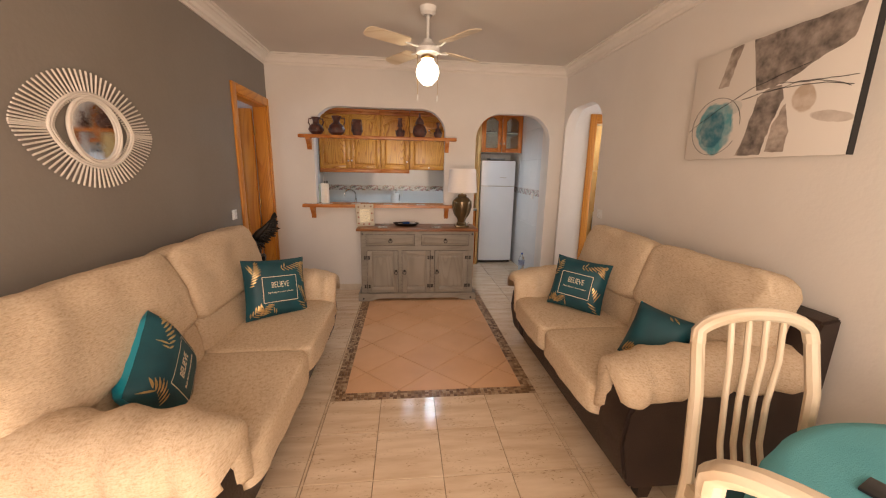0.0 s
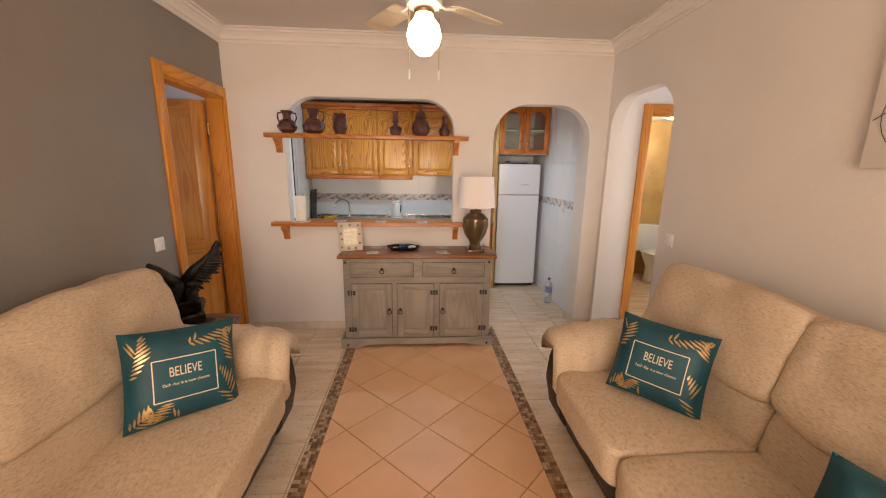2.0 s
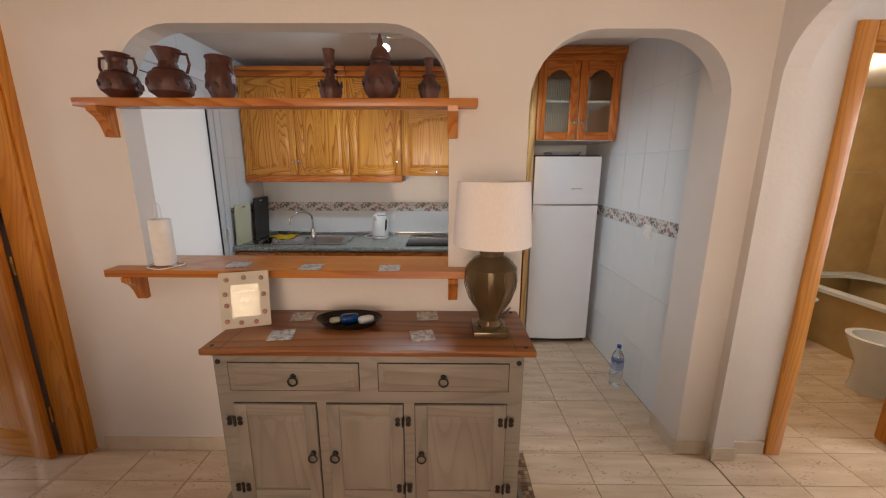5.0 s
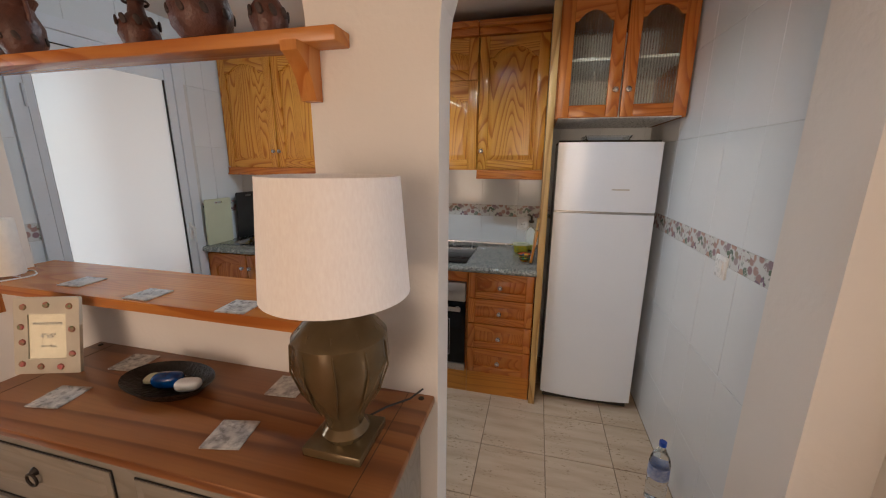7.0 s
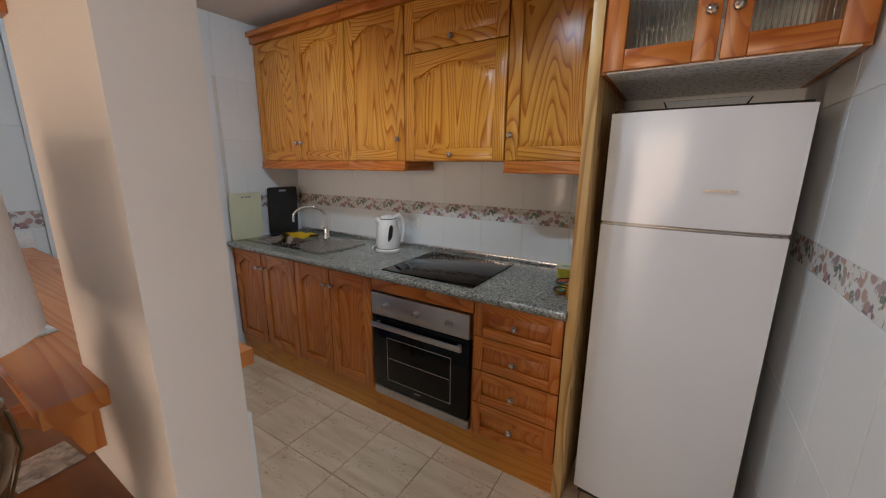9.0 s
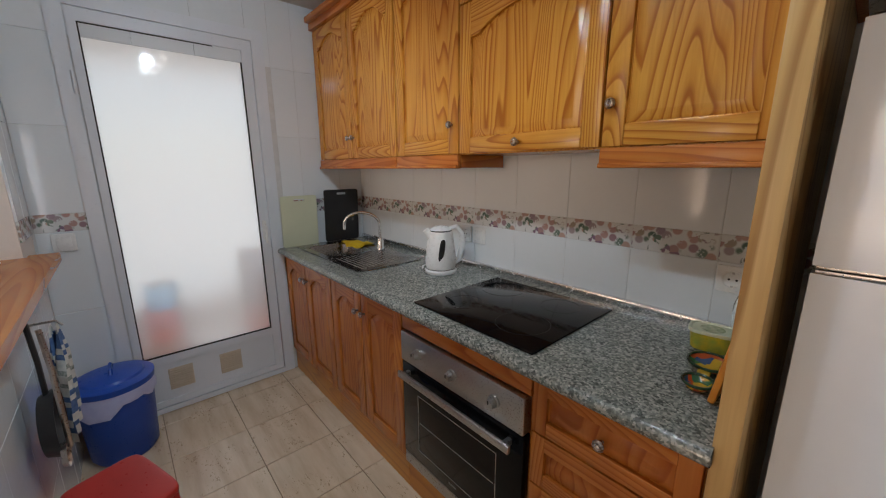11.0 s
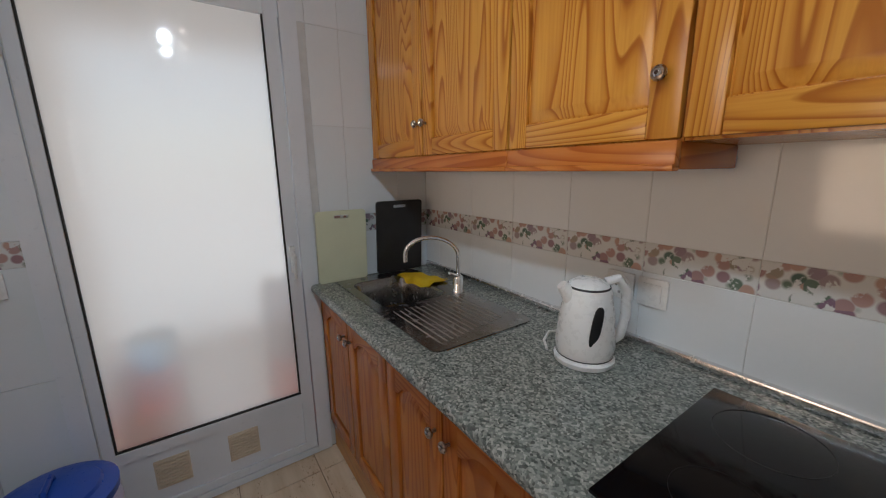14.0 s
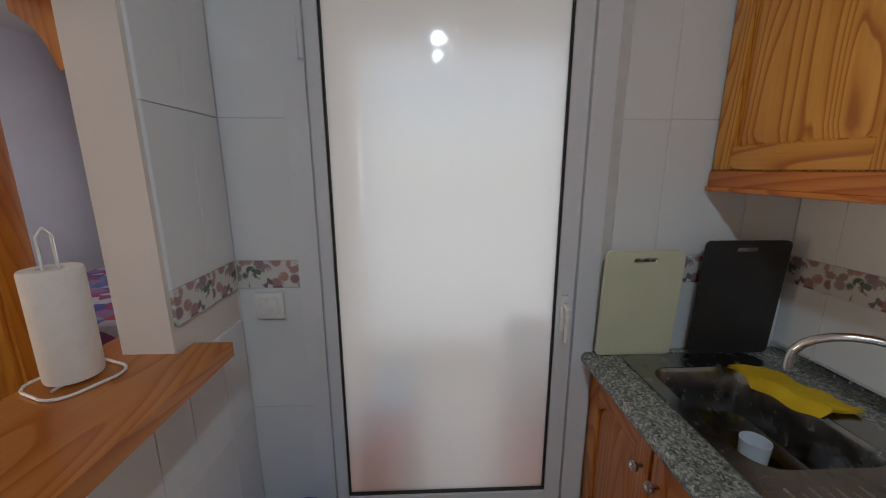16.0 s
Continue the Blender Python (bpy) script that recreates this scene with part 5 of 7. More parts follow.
def outlet(name, m, label, kind="switch"):
    s = thing(name, (0, 0, 0), 0, label, kind)
    s.matrix_world = m
    part("cover_plate", box(-0.042, 0.042, -0.009, 0, -0.042, 0.042, 0.004), WHITE, s)
    if kind == "switch":
        part("rocker", box(-0.026, 0.026, -0.013, -0.008, -0.026, 0.026, 0.002), WHITE, s)
    else:
        part("socket_face", lathe([(0.03, 0.008), (0.03, 0.0125), (0.026, 0.0125), (0.023, 0.0095), (0, 0.0095)], 24, m=pose(0, 0, 0, 90)), WHITE, s)
        for x in (-0.0095, 0.0095):
            part("socket_hole", lathe([(0.0035, 0.009), (0.0035, 0.0105), (0, 0.0105)], 10, m=pose(x, 0, 0, 90)), BLACK, s)
        for z in (-0.021, 0.021):
            part("earth_clip", box(-0.003, 0.003, -0.0125, -0.0095, z - 0.003, z + 0.003), STEEL, s)


outlet("light_switch", pose(XL, 3.27, 1.03, 0, 0, 90), "white light switch on the grey wall")
outlet("light_switch", pose(XR, 3.27, 1.06, 0, 0, -90), "white light switch on the white wall beside the arch")
outlet("light_switch", pose(XK + 0.008, 4.50, 1.05, 0, 0, 90), "white light switch on the tiled end wall")
outlet("light_switch", pose(1.70, 4.90, 1.115, 0, 0, -90), "cream light switch on the tiled wall beside the fridge")
outlet("wall_socket", pose(-0.133, 6.10, 1.045), "white switch plate on the tiles behind the kettle", "switch")
outlet("wall_socket", pose(-0.228, 6.10, 1.045), "white wall socket behind the kettle", "socket")
outlet("wall_socket", pose(0.925, 6.10, 1.05), "white wall socket on the kitchen tiles", "socket")
outlet("wall_socket", pose(XR, 3.22, 0.42, 0, 0, -90), "white wall socket low on the white wall", "socket")

# ---- living room: lamp and small things on the sideboard ----


def table_lamp():
    t = thing("table_lamp", (0.59, 4.06, 0.812), 0, "table lamp with bronze glazed urn base and cream drum shade", "table lamp")
    part("plinth", box(-0.075, 0.075, -0.075, 0.075, 0, 0.025, 0.005), BRONZEGLAZE, t)
    part("urn", lathe([(0.05, 0.025), (0.058, 0.042), (0.045, 0.06), (0.05, 0.088), (0.09, 0.155), (0.112, 0.235), (0.108, 0.292), (0.074, 0.33), (0.05, 0.342), (0.052, 0.358), (0.04, 0.37), (0, 0.37)], 36), BRONZEGLAZE, t)
    for k in range(10):
        a = 2 * math.pi * k / 10
        part("leaf_relief", tube([((r * 1.085 + 0.001) * math.cos(a + d), (r * 1.085 + 0.001) * math.sin(a + d), z) for r, z, d in ((0.0605, 0.11, 0), (0.084, 0.155, 0.06), (0.103, 0.22, 0.1), (0.1005, 0.28, 0.06), (0.079, 0.318, 0))], [0.001, 0.002, 0.0025, 0.002, 0.001], 6), BRONZEGLAZE, t)
    part("stem", lathe([(0.008, 0.37), (0.008, 0.46)], 10), BRASS, t)
    bm = lathe([(0.163, 0.392), (0.146, 0.647), (0.1445, 0.647), (0.1615, 0.392), (0.163, 0.392)], 48)
    part("shade", bm, SHADE, t, "cream cloth drum shade")
    part("bulb", lathe([(0, 0.45), (0.02, 0.46), (0.03, 0.50), (0.02, 0.53), (0, 0.54)], 16), WHITE, t)
    c = thing("lamp_cable", (0.6, 4.2, 0.812), 0, "thin dark lamp cable on the sideboard", "cable")
    part("cable", tube([(0.0, -0.06, 0.004), (0.04, 0.0, 0.004), (0.09, 0.05, 0.004), (0.12, 0.083, 0.02)], 0.003, 6), BLACK, c)


table_lamp()


def tray():
    t = thing("oval_dish", (-0.04, 4.12, 0.812), 0, "dark shallow oval dish holding small oddments", "dish")
    bm = lathe([(0.0, 0.004), (0.10, 0.004), (0.145, 0.03), (0.15, 0.034), (0.11, 0.0), (0, 0.0)], 36)
    bmesh.ops.scale(bm, vec=(1.0, 0.62, 1), verts=bm.verts)
    part("dish", bm, BRONZE, t)
    for x, y, sx, sy, sz, mat, nm, lab in ((0.0, 0.0, 0.09, 0.05, 0.045, mottled("deep_blue_shine", (0.0, 0.02, 0.09), (0.0, 0.06, 0.3), 30, 0.15), "sunglasses", "shiny dark blue sunglasses in the dish"), (0.075, 0.0, 0.075, 0.04, 0.035, ENAMEL, "white_remote", "small white oddment in the dish"), (-0.07, 0.01, 0.05, 0.05, 0.02, PALEPLASTIC, "paper_scrap", "pale folded paper in the dish")):
        o = thing(nm, (-0.04 + x, 4.12 + y, 0.818), 20, lab, "oddment")
        part("body", cushion(sx, sy, sz, 3, 10, 0.003, x, m=pose(0, 0, sz / 2)), mat, o, smooth="all")


tray()


def coaster(x, y, z, rz):
    c = thing("coaster", (x, y, z), rz, "thin square coaster with a grey and white floral face", "coaster", "floral coasters")
    part("coaster_body", box(-0.05, 0.05, -0.05, 0.05, 0, 0.005, 0.002), COASTER, c)
    return c


COASTER = mottled("grey_floral_print", (0.16, 0.15, 0.15), (0.62, 0.58, 0.54), 38, 0.3, shuffle=True)
first = coaster(-0.285, 4.20, 0.812, 8)
for x, y, z, rz in ((-0.30, 4.00, 0.812, 10), (0.31, 4.215, 0.812, 6), (0.30, 4.00, 0.812, 12), (-0.62, 4.30, 1.04, 4), (-0.25, 4.26, 1.04, 2), (0.13, 4.25, 1.04, 5)):
    copy_thing(first, pose(x, y, z, 0, 0, rz))


def photo_frame():
    f = thing("photo_frame", (-0.49, 4.08, 0.812), 18, "white rose-trimmed photo frame with a printed card", "photo frame")
    m = pose(0, 0, 0.003, -12)
    part("frame", plate(round_rect(-0.10, 0.10, -0.004, 0.245, 0.006), [[(-0.058, 0.045), (0.058, 0.045), (0.058, 0.19), (-0.058, 0.19)]], 0.012, m), mottled("cream_painted_frame", (0.5, 0.46, 0.38), (0.6, 0.56, 0.47), 12, 0.5), f)
    part("card", box(-0.06, 0.06, 0.005, 0.009, 0.043, 0.192, bm=None), IVORYPRINT, f, "printed white card", False, m)
    for body, size, z in (("PHOTO FRAME", 0.0135, 0.158), ('4"x6"', 0.022, 0.118), ("10 x 15cm", 0.011, 0.085)):
        part("writing", join(bmesh.new(), text_bm(body, size, pose(0, 0.0045, z, 90)), m), STEEL, f, "grey printed writing", False)
    part("glass", box(-0.058, 0.058, 0.001, 0.002, 0.045, 0.19), GLASS, f, "", False, m)
    rose = mottled("rose_enamel", (0.5, 0.07, 0.1), (0.12, 0.2, 0.08), 60, 0.4)
    for x, z in ((-0.076, 0.03), (-0.074, 0.10), (-0.078, 0.15), (-0.07, 0.214), (0.0, 0.22), (0.07, 0.215), (0.077, 0.14), (0.077, 0.06), (0.04, 0.018), (-0.02, 0.02)):
        part("rose", join(bmesh.new(), lathe([(0.011, 0), (0.009, 0.004), (0, 0.006)], 8, m=pose(x, 0, z, 90)), m), rose, f)
    part("strut", box(-0.015, 0.015, 0.012, 0.015, 0.0, 0.16, bm=None), BLACK, f, m=pose(0, 0.078, 0.002, 12))


photo_frame()


def vase(x, prof, label, handles=0, scale=1.0, rz=0, lid=False, reach=1.0):
    v = thing("pottery_vase", (x, 4.262, 1.80), rz, label, "vase", "pottery on the wall shelf")
    p = [(r * scale, z * scale) for r, z in prof]
    part("body", lathe(p + [(p[-1][0] * 0.8, p[-1][1]), (p[-1][0] * 0.7, p[-1][1] * 0.8)] if not lid else p, 28), CLAY, v)
    top, wide = p[-1][1], max(r for r, _ in p)
    for k in range(handles):
        s_ = 1 if k == 0 else -1
        part("handle", tube([(s_ * 0.022 * scale, 0, top * 0.93), (s_ * wide * 0.95 * reach, 0, top * 0.90), (s_ * wide * 1.02 * reach, 0, top * 0.70), (s_ * wide * 0.85, 0, top * 0.52)], 0.006 * scale, 8), CLAY, v)
    for k in range(9):
        a = 2 * math.pi * k / 9
        zz = top * (0.30 if not lid else 0.24)
        rr = wide * 0.985
        part("carved_mark", cushion(0.008, 0.016, 0.028, 2.5, 6, 0, m=pose(rr * math.cos(a), rr * math.sin(a), zz, 0, 0, math.degrees(a)) @ pose(0, 0, 0, 25)), POTTERY_DARK, v)
    part("collar_band", lathe([(wide * 0.62, top * 0.56), (wide * 0.66, top * 0.58), (wide * 0.6, top * 0.60)], 24), POTTERY_DARK, v)
    return v


vase(-1.02, [(0, 0), (0.04, 0.0), (0.072, 0.03), (0.078, 0.06), (0.065, 0.095), (0.035, 0.115), (0.03, 0.15), (0.045, 0.175), (0.05, 0.182)], "squat red-brown pottery vase with two ear handles", 2)
vase(-0.80, [(0, 0), (0.05, 0.0), (0.082, 0.025), (0.09, 0.06), (0.075, 0.10), (0.04, 0.125), (0.033, 0.15), (0.05, 0.19), (0.055, 0.20)], "wide red-brown pottery jug with one handle", 1)
vase(-0.58, [(0, 0), (0.04, 0.0), (0.058, 0.04), (0.06, 0.09), (0.045, 0.125), (0.042, 0.14), (0.055, 0.165), (0.052, 0.17)], "round red-brown pottery pot with small handles", 2, reach=0.9)
vase(-0.105, [(0, 0), (0.04, 0.0), (0.05, 0.03), (0.045, 0.06), (0.022, 0.085), (0.018, 0.11), (0.026, 0.14), (0.02, 0.155), (0.024, 0.19), (0.026, 0.20)], "slender red-brown pottery candlestick vase")
vase(0.114, [(0, 0), (0.05, 0.0), (0.072, 0.03), (0.078, 0.07), (0.065, 0.115), (0.042, 0.14), (0.046, 0.15), (0.045, 0.17), (0.03, 0.20), (0.012, 0.215), (0.014, 0.225), (0.005, 0.26), (0, 0.262)], "lidded red-brown pottery jar with a pointed finial", lid=True)
vase(0.322, [(0, 0), (0.035, 0.0), (0.046, 0.03), (0.042, 0.06), (0.02, 0.095), (0.014, 0.13), (0.02, 0.155), (0.025, 0.165)], "small bottle-shaped red-brown pottery vase")

roll = thing("kitchen_roll", (-0.96, 4.275, 1.04), 0, "white kitchen roll on a wire stand", "kitchen roll")
part("paper", lathe([(0.0, 0.012), (0.044, 0.012), (0.046, 0.018), (0.046, 0.225), (0.044, 0.23), (0.02, 0.23), (0.018, 0.1), (0, 0.1)], 32), PAPER, roll)
part("wire_base", tube([((0.072 + 0.006 * math.sin(4 * a)) * math.cos(a), (0.072 + 0.006 * math.sin(4 * a)) * math.sin(a), 0.004) for a in [k * math.pi / 16 for k in range(32)]], 0.003, 6, closed=True), WHITE, roll)
part("wire_stem", tube([(-0.05, 0, 0.005), (0.05, 0, 0.006), (0.014, 0, 0.008), (0.014, 0, 0.29), (0.0, 0, 0.305), (-0.014, 0, 0.29), (-0.014, 0, 0.02)], 0.0028, 6), WHITE, roll)

# ---- ceiling fan ----


def fan():
    f = thing("ceiling_fan", (0.12, 2.90, 2.6), 0, "white ceiling fan with four blades and a lit opal globe", "ceiling fan")
    part("canopy", lathe([(0.03, -0.055), (0.055, -0.04), (0.062, 0.0), (0, 0.0)], 28), WHITE, f)
    part("rod", lathe([(0.011, -0.22), (0.011, -0.05)], 12), WHITE, f)
    part("motor", lathe([(0, -0.325), (0.05, -0.323), (0.085, -0.31), (0.092, -0.28), (0.07, -0.255), (0.04, -0.245), (0.03, -0.215), (0.012, -0.21)], 32), WHITE, f)
    part("light_fitter", lathe([(0.03, -0.352), (0.048, -0.348), (0.05, -0.335), (0.035, -0.325), (0.035, -0.315)], 24), BRASS, f)
    part("globe", lathe([(0.0, -0.537), (0.035, -0.528), (0.075, -0.485), (0.087, -0.44), (0.074, -0.395), (0.048, -0.365), (0.044, -0.35)], 32), GLOBE, f, "lit opal glass globe")
    for k in range(4):
        a = 35 + 90 * k
        m = pose(0, 0, -0.275, 0, 0, a)
        b = part("blade_arm", join(bmesh.new(), tube([(0.08, 0, 0), (0.14, 0.012, -0.01), (0.20, 0, 0)], 0.007, 8), m), WHITE, f)
        bm = plate(round_rect(0.17, 0.52, -0.06, 0.06, 0.045), depth=0.006)
        bmesh.ops.transform(bm, matrix=m @ pose(0, 0, 0, 12) @ Matrix(((1, 0, 0, 0), (0, 0, 1, 0), (0, 1, 0, 0), (0, 0, 0, 1))), verts=bm.verts)
        part("blade", bm, CREAMWOOD["x"], b, "cream blade with a cane-pattern centre")
    for x in (-0.075, 0.075):
        c = part("pull_chain", tube([(x, 0, -0.30), (x, 0.0, -0.60)], 0.0018, 6), BRASS, f)
        part("chain_pull", lathe([(0.004, -0.645), (0.007, -0.63), (0.004, -0.60)], 10, m=pose(x, 0, 0)), WHITE, c)


fan()

# ---- mirror and picture ----


def eye_mirror():
    q = thing("sunburst_mirror", (XL, 1.90, 1.59), 90, "white wicker eye-shaped wall mirror with radiating rods", "mirror")

    def eye(a, w, h):
        return (w * math.cos(a), h * math.sin(a) * (abs(math.sin(a)) ** 0.35))
    N = 84
    for k in range(N):
        a = 2 * math.pi * k / N
        x0, z0 = 0.150 * math.cos(a), 0.150 * math.sin(a)
        xi, zi = eye(a, 0.245, 0.165)
        xo, zo = eye(a, 0.40, 0.265)
        part("rod", tube([(xi * 0.86, -0.012, zi * 0.86), (xo, -0.014, zo)], 0.0042, 5), CORNICE, q)
    for w, h, r in ((0.245, 0.168, 0.007), (0.232, 0.157, 0.006)):
        part("eye_hoop", tube([(*eye(2 * math.pi * k / 64, w, h)[:1], -0.018, eye(2 * math.pi * k / 64, w, h)[1]) for k in range(64)], r, 8, closed=True), CORNICE, q)
    for rr, r in ((0.150, 0.009), (0.138, 0.006)):
        part("round_hoop", tube([(rr * math.cos(a), -0.02, rr * math.sin(a)) for a in [k * math.pi / 24 for k in range(48)]], r, 8, closed=True), CORNICE, q)
    part("mirror_glass", lathe([(0.142, 0.006), (0.142, 0.014), (0, 0.014)], 48, m=pose(0, 0, 0, 90)), MIRROR, q, "round mirror glass", smooth=False)


eye_mirror()


def painting():
    p = thing("canvas_painting", (XR, 1.775, 1.84), -90, "abstract canvas in grey, black and turquoise washes on white", "painting")
    m, n, l, b = material("abstract_wash", 0.85)
    tc = n.new("ShaderNodeTexCoord")
    base = (0.74, 0.69, 0.64)
    col = base
    warp = noise_tex(n, l, tc.outputs["Object"], 5, 4)
    wn = noise_tex(n, l, tc.outputs["Object"], 14, 4)
    sep = n.new("ShaderNodeSeparateXYZ")
    l.new(tc.outputs["Object"], sep.inputs[0])

    def blob(cx, cz, rx, rz, ang, ink, prev, soft=0.25, amount=0.9):
        mp = n.new("ShaderNodeMapping")
        mp.vector_type = "TEXTURE"
        mp.inputs["Location"].default_value = (cx, 0, cz)
        mp.inputs["Rotation"].default_value = (0, radians(ang), 0)
        mp.inputs["Scale"].default_value = (rx, 50, rz)
        l.new(tc.outputs["Object"], mp.inputs[0])
        ln = n.new("ShaderNodeVectorMath")
        ln.operation = "LENGTH"
        l.new(mp.outputs[0], ln.inputs[0])
        add = n.new("ShaderNodeMath")
        add.operation, add.inputs[2].default_value = "MULTIPLY_ADD", -0.35
        add.inputs[1].default_value = 0.9
        l.new(warp, add.inputs[0])
        s2 = n.new("ShaderNodeMath")
        l.new(ln.outputs["Value"], s2.inputs[0]), l.new(add.outputs[0], s2.inputs[1])
        msk = ramp(n, l, s2.outputs[0], [(0.0, (amount,) * 3), (1.3 / 1.6 - soft * 0.3, (amount,) * 3), (1.3 / 1.6, (0, 0, 0))])
        inner = ramp(n, l, wn, [(0.3, (0.5,) * 3), (0.6, (1.0,) * 3)])
        return mix(n, l, mix(n, l, 1.0, msk, inner, "MULTIPLY"), prev, ink)
    col = blob(0.24, -0.04, 0.085, 0.10, 0, (0.40, 0.29, 0.20), col, amount=0.8)
    col = blob(0.37, -0.14, 0.13, 0.035, 12, (0.36, 0.29, 0.24), col, amount=0.7)
    col = blob(-0.25, -0.13, 0.19, 0.20, 25, (0.04, 0.30, 0.38), col)
    col = blob(-0.26, -0.13, 0.13, 0.14, 20, (0.01, 0.13, 0.20), col, amount=0.75)
    col = blob(-0.13, -0.03, 0.07, 0.05, 0, (0.30, 0.38, 0.36), col, amount=0.4)
    l.new(col, b.inputs["Base Color"])
    part("canvas", box(-0.455, 0.455, -0.035, -0.002, -0.305, 0.30, 0.003), m, p)
    part("canvas_edge", box(0.456, 0.459, -0.034, -0.002, -0.305, 0.30), BLACK, p, smooth=False)
    dark = mottled("charcoal_wash", (0.08, 0.065, 0.06), (0.40, 0.34, 0.30), 16, 0.85, fine=40)
    pale = mottled("pale_grey_wash", (0.20, 0.155, 0.13), (0.58, 0.50, 0.44), 18, 0.85, fine=40)
    for k, (ink, pts) in enumerate(((pale, [(0.115, -0.01), (0.05, -0.02), (-0.08, -0.29), (-0.03, -0.298), (0.12, -0.06)]),
                                    (dark, [(0.12, 0.04), (0.04, 0.03), (0.0, 0.0), (-0.065, -0.29), (0.065, -0.295), (0.105, -0.12), (0.14, -0.03)]),
                                    (pale, [(0.155, -0.055), (0.105, -0.15), (0.095, -0.28), (0.185, -0.285), (0.195, -0.19)]),
                                    (pale, [(-0.135, 0.298), (-0.205, 0.298), (-0.265, 0.095), (-0.195, 0.095), (-0.165, 0.21)]),
                                    (dark, [(-0.075, 0.298), (-0.015, 0.035), (0.075, 0.035), (0.155, 0.055), (0.265, 0.115), (0.395, 0.165), (0.415, 0.298)]))):
        edge = []
        for i, (x0, z0) in enumerate(pts):
            x1, z1 = pts[(i + 1) % len(pts)]
            for j in range(8):
                u = j / 8
                q = Vector((x0 + (x1 - x0) * u, 0, z0 + (z1 - z0) * u))
                w = noise.noise_vector(q * 30 + Vector((k, 0, 0))) * 0.008
                edge.append((q.x + w.x, min(max(q.z + w.z, -0.302), 0.2985)))
        part("ink_wash", plate(edge, depth=0.0003, m=pose(0, -0.0353 - 0.0002 * k, 0)), ink, p, "grey brushed wash", smooth=False)
    R = random.Random(8)
    for x0, z0, x1, z1, bow in ((-0.445, -0.13, 0.24, 0.11, 0.04), (-0.09, 0.005, 0.43, -0.02, 0.03), (0.11, 0.045, 0.44, 0.01, 0.0), (0.08, 0.02, 0.42, -0.025, 0.03)):
        part("ink_line", tube([(x0 + (x1 - x0) * t, -0.037, z0 + (z1 - z0) * t + bow * math.sin(math.pi * t) + R.uniform(-0.004, 0.004)) for t in [k / 10 for k in range(11)]], 0.0014, 5), BLACK, p)
    part("ink_line", tube([(-0.25 + 0.17 * math.cos(a), -0.037, -0.12 + 0.16 * math.sin(a)) for a in [k * math.pi / 16 for k in range(30)]], 0.0012, 5), BLACK, p)


painting()

# ---- end tables, eagle, chairs, table ----


def end_table(name, x0, x1, y0, y1, h, label):
    t = thing(name, ((x0 + x1) / 2, (y0 + y1) / 2, 0), 0, label, "end table")
    w, d = (x1 - x0) / 2, (y1 - y0) / 2
    part("top", box(-w, w, -d, d, h - 0.025, h, 0.005), DARKWAX["x"], t)
    part("apron", box(-w + 0.03, w - 0.03, -d + 0.02, d - 0.02, h - 0.10, h - 0.025), DARKWAX["x"], t)
    for sx in (-1, 1):
        for sy in (-1, 1):
            part("leg", lathe([(0.024, 0), (0.038, h - 0.026)] if w > 0.16 else [(0.02, 0), (0.024, h - 0.026)], 4, m=pose(sx * (w - 0.045), sy * (d - 0.04), 0, 0, 0, 45)), GREYWOOD["z"], t)
    return t


end_table("end_table", XL + 0.01, -1.15, 3.0, 3.44, 0.50, "dark waxed end table with grey legs beside the long sofa")
end_table("nest_table", 1.36, 1.665, 2.945, 3.26, 0.50, "small dark waxed nest table beside the two-seat sofa")
end_table("nest_table", 1.40, 1.625, 2.955, 3.225, 0.395, "smaller dark waxed nest table pushed under the larger one")


def feather(bm, a, c, width):
    """A flat pointed quill from a to c, lying in the plane of x and z."""
    d = (c - a)
    side = Vector((-d.z, 0, d.x)).normalized() * width
    thin = Vector((0, 0.004, 0))
    rings = [[bm.verts.new(a + d * t + side * k + thin * q) for k, q in ((w, 0), (0, 1), (-w, 0), (0, -1))] for t, w in ((0.0, 0.6), (0.45, 1.0), (0.85, 0.8), (1.0, 0.12))]
    for r0, r1 in zip(rings, rings[1:]):
        for i in range(4):
            bm.faces.new([r0[i], r0[(i + 1) % 4], r1[(i + 1) % 4], r1[i]])
    bm.faces.new(rings[0]), bm.faces.new(rings[-1])


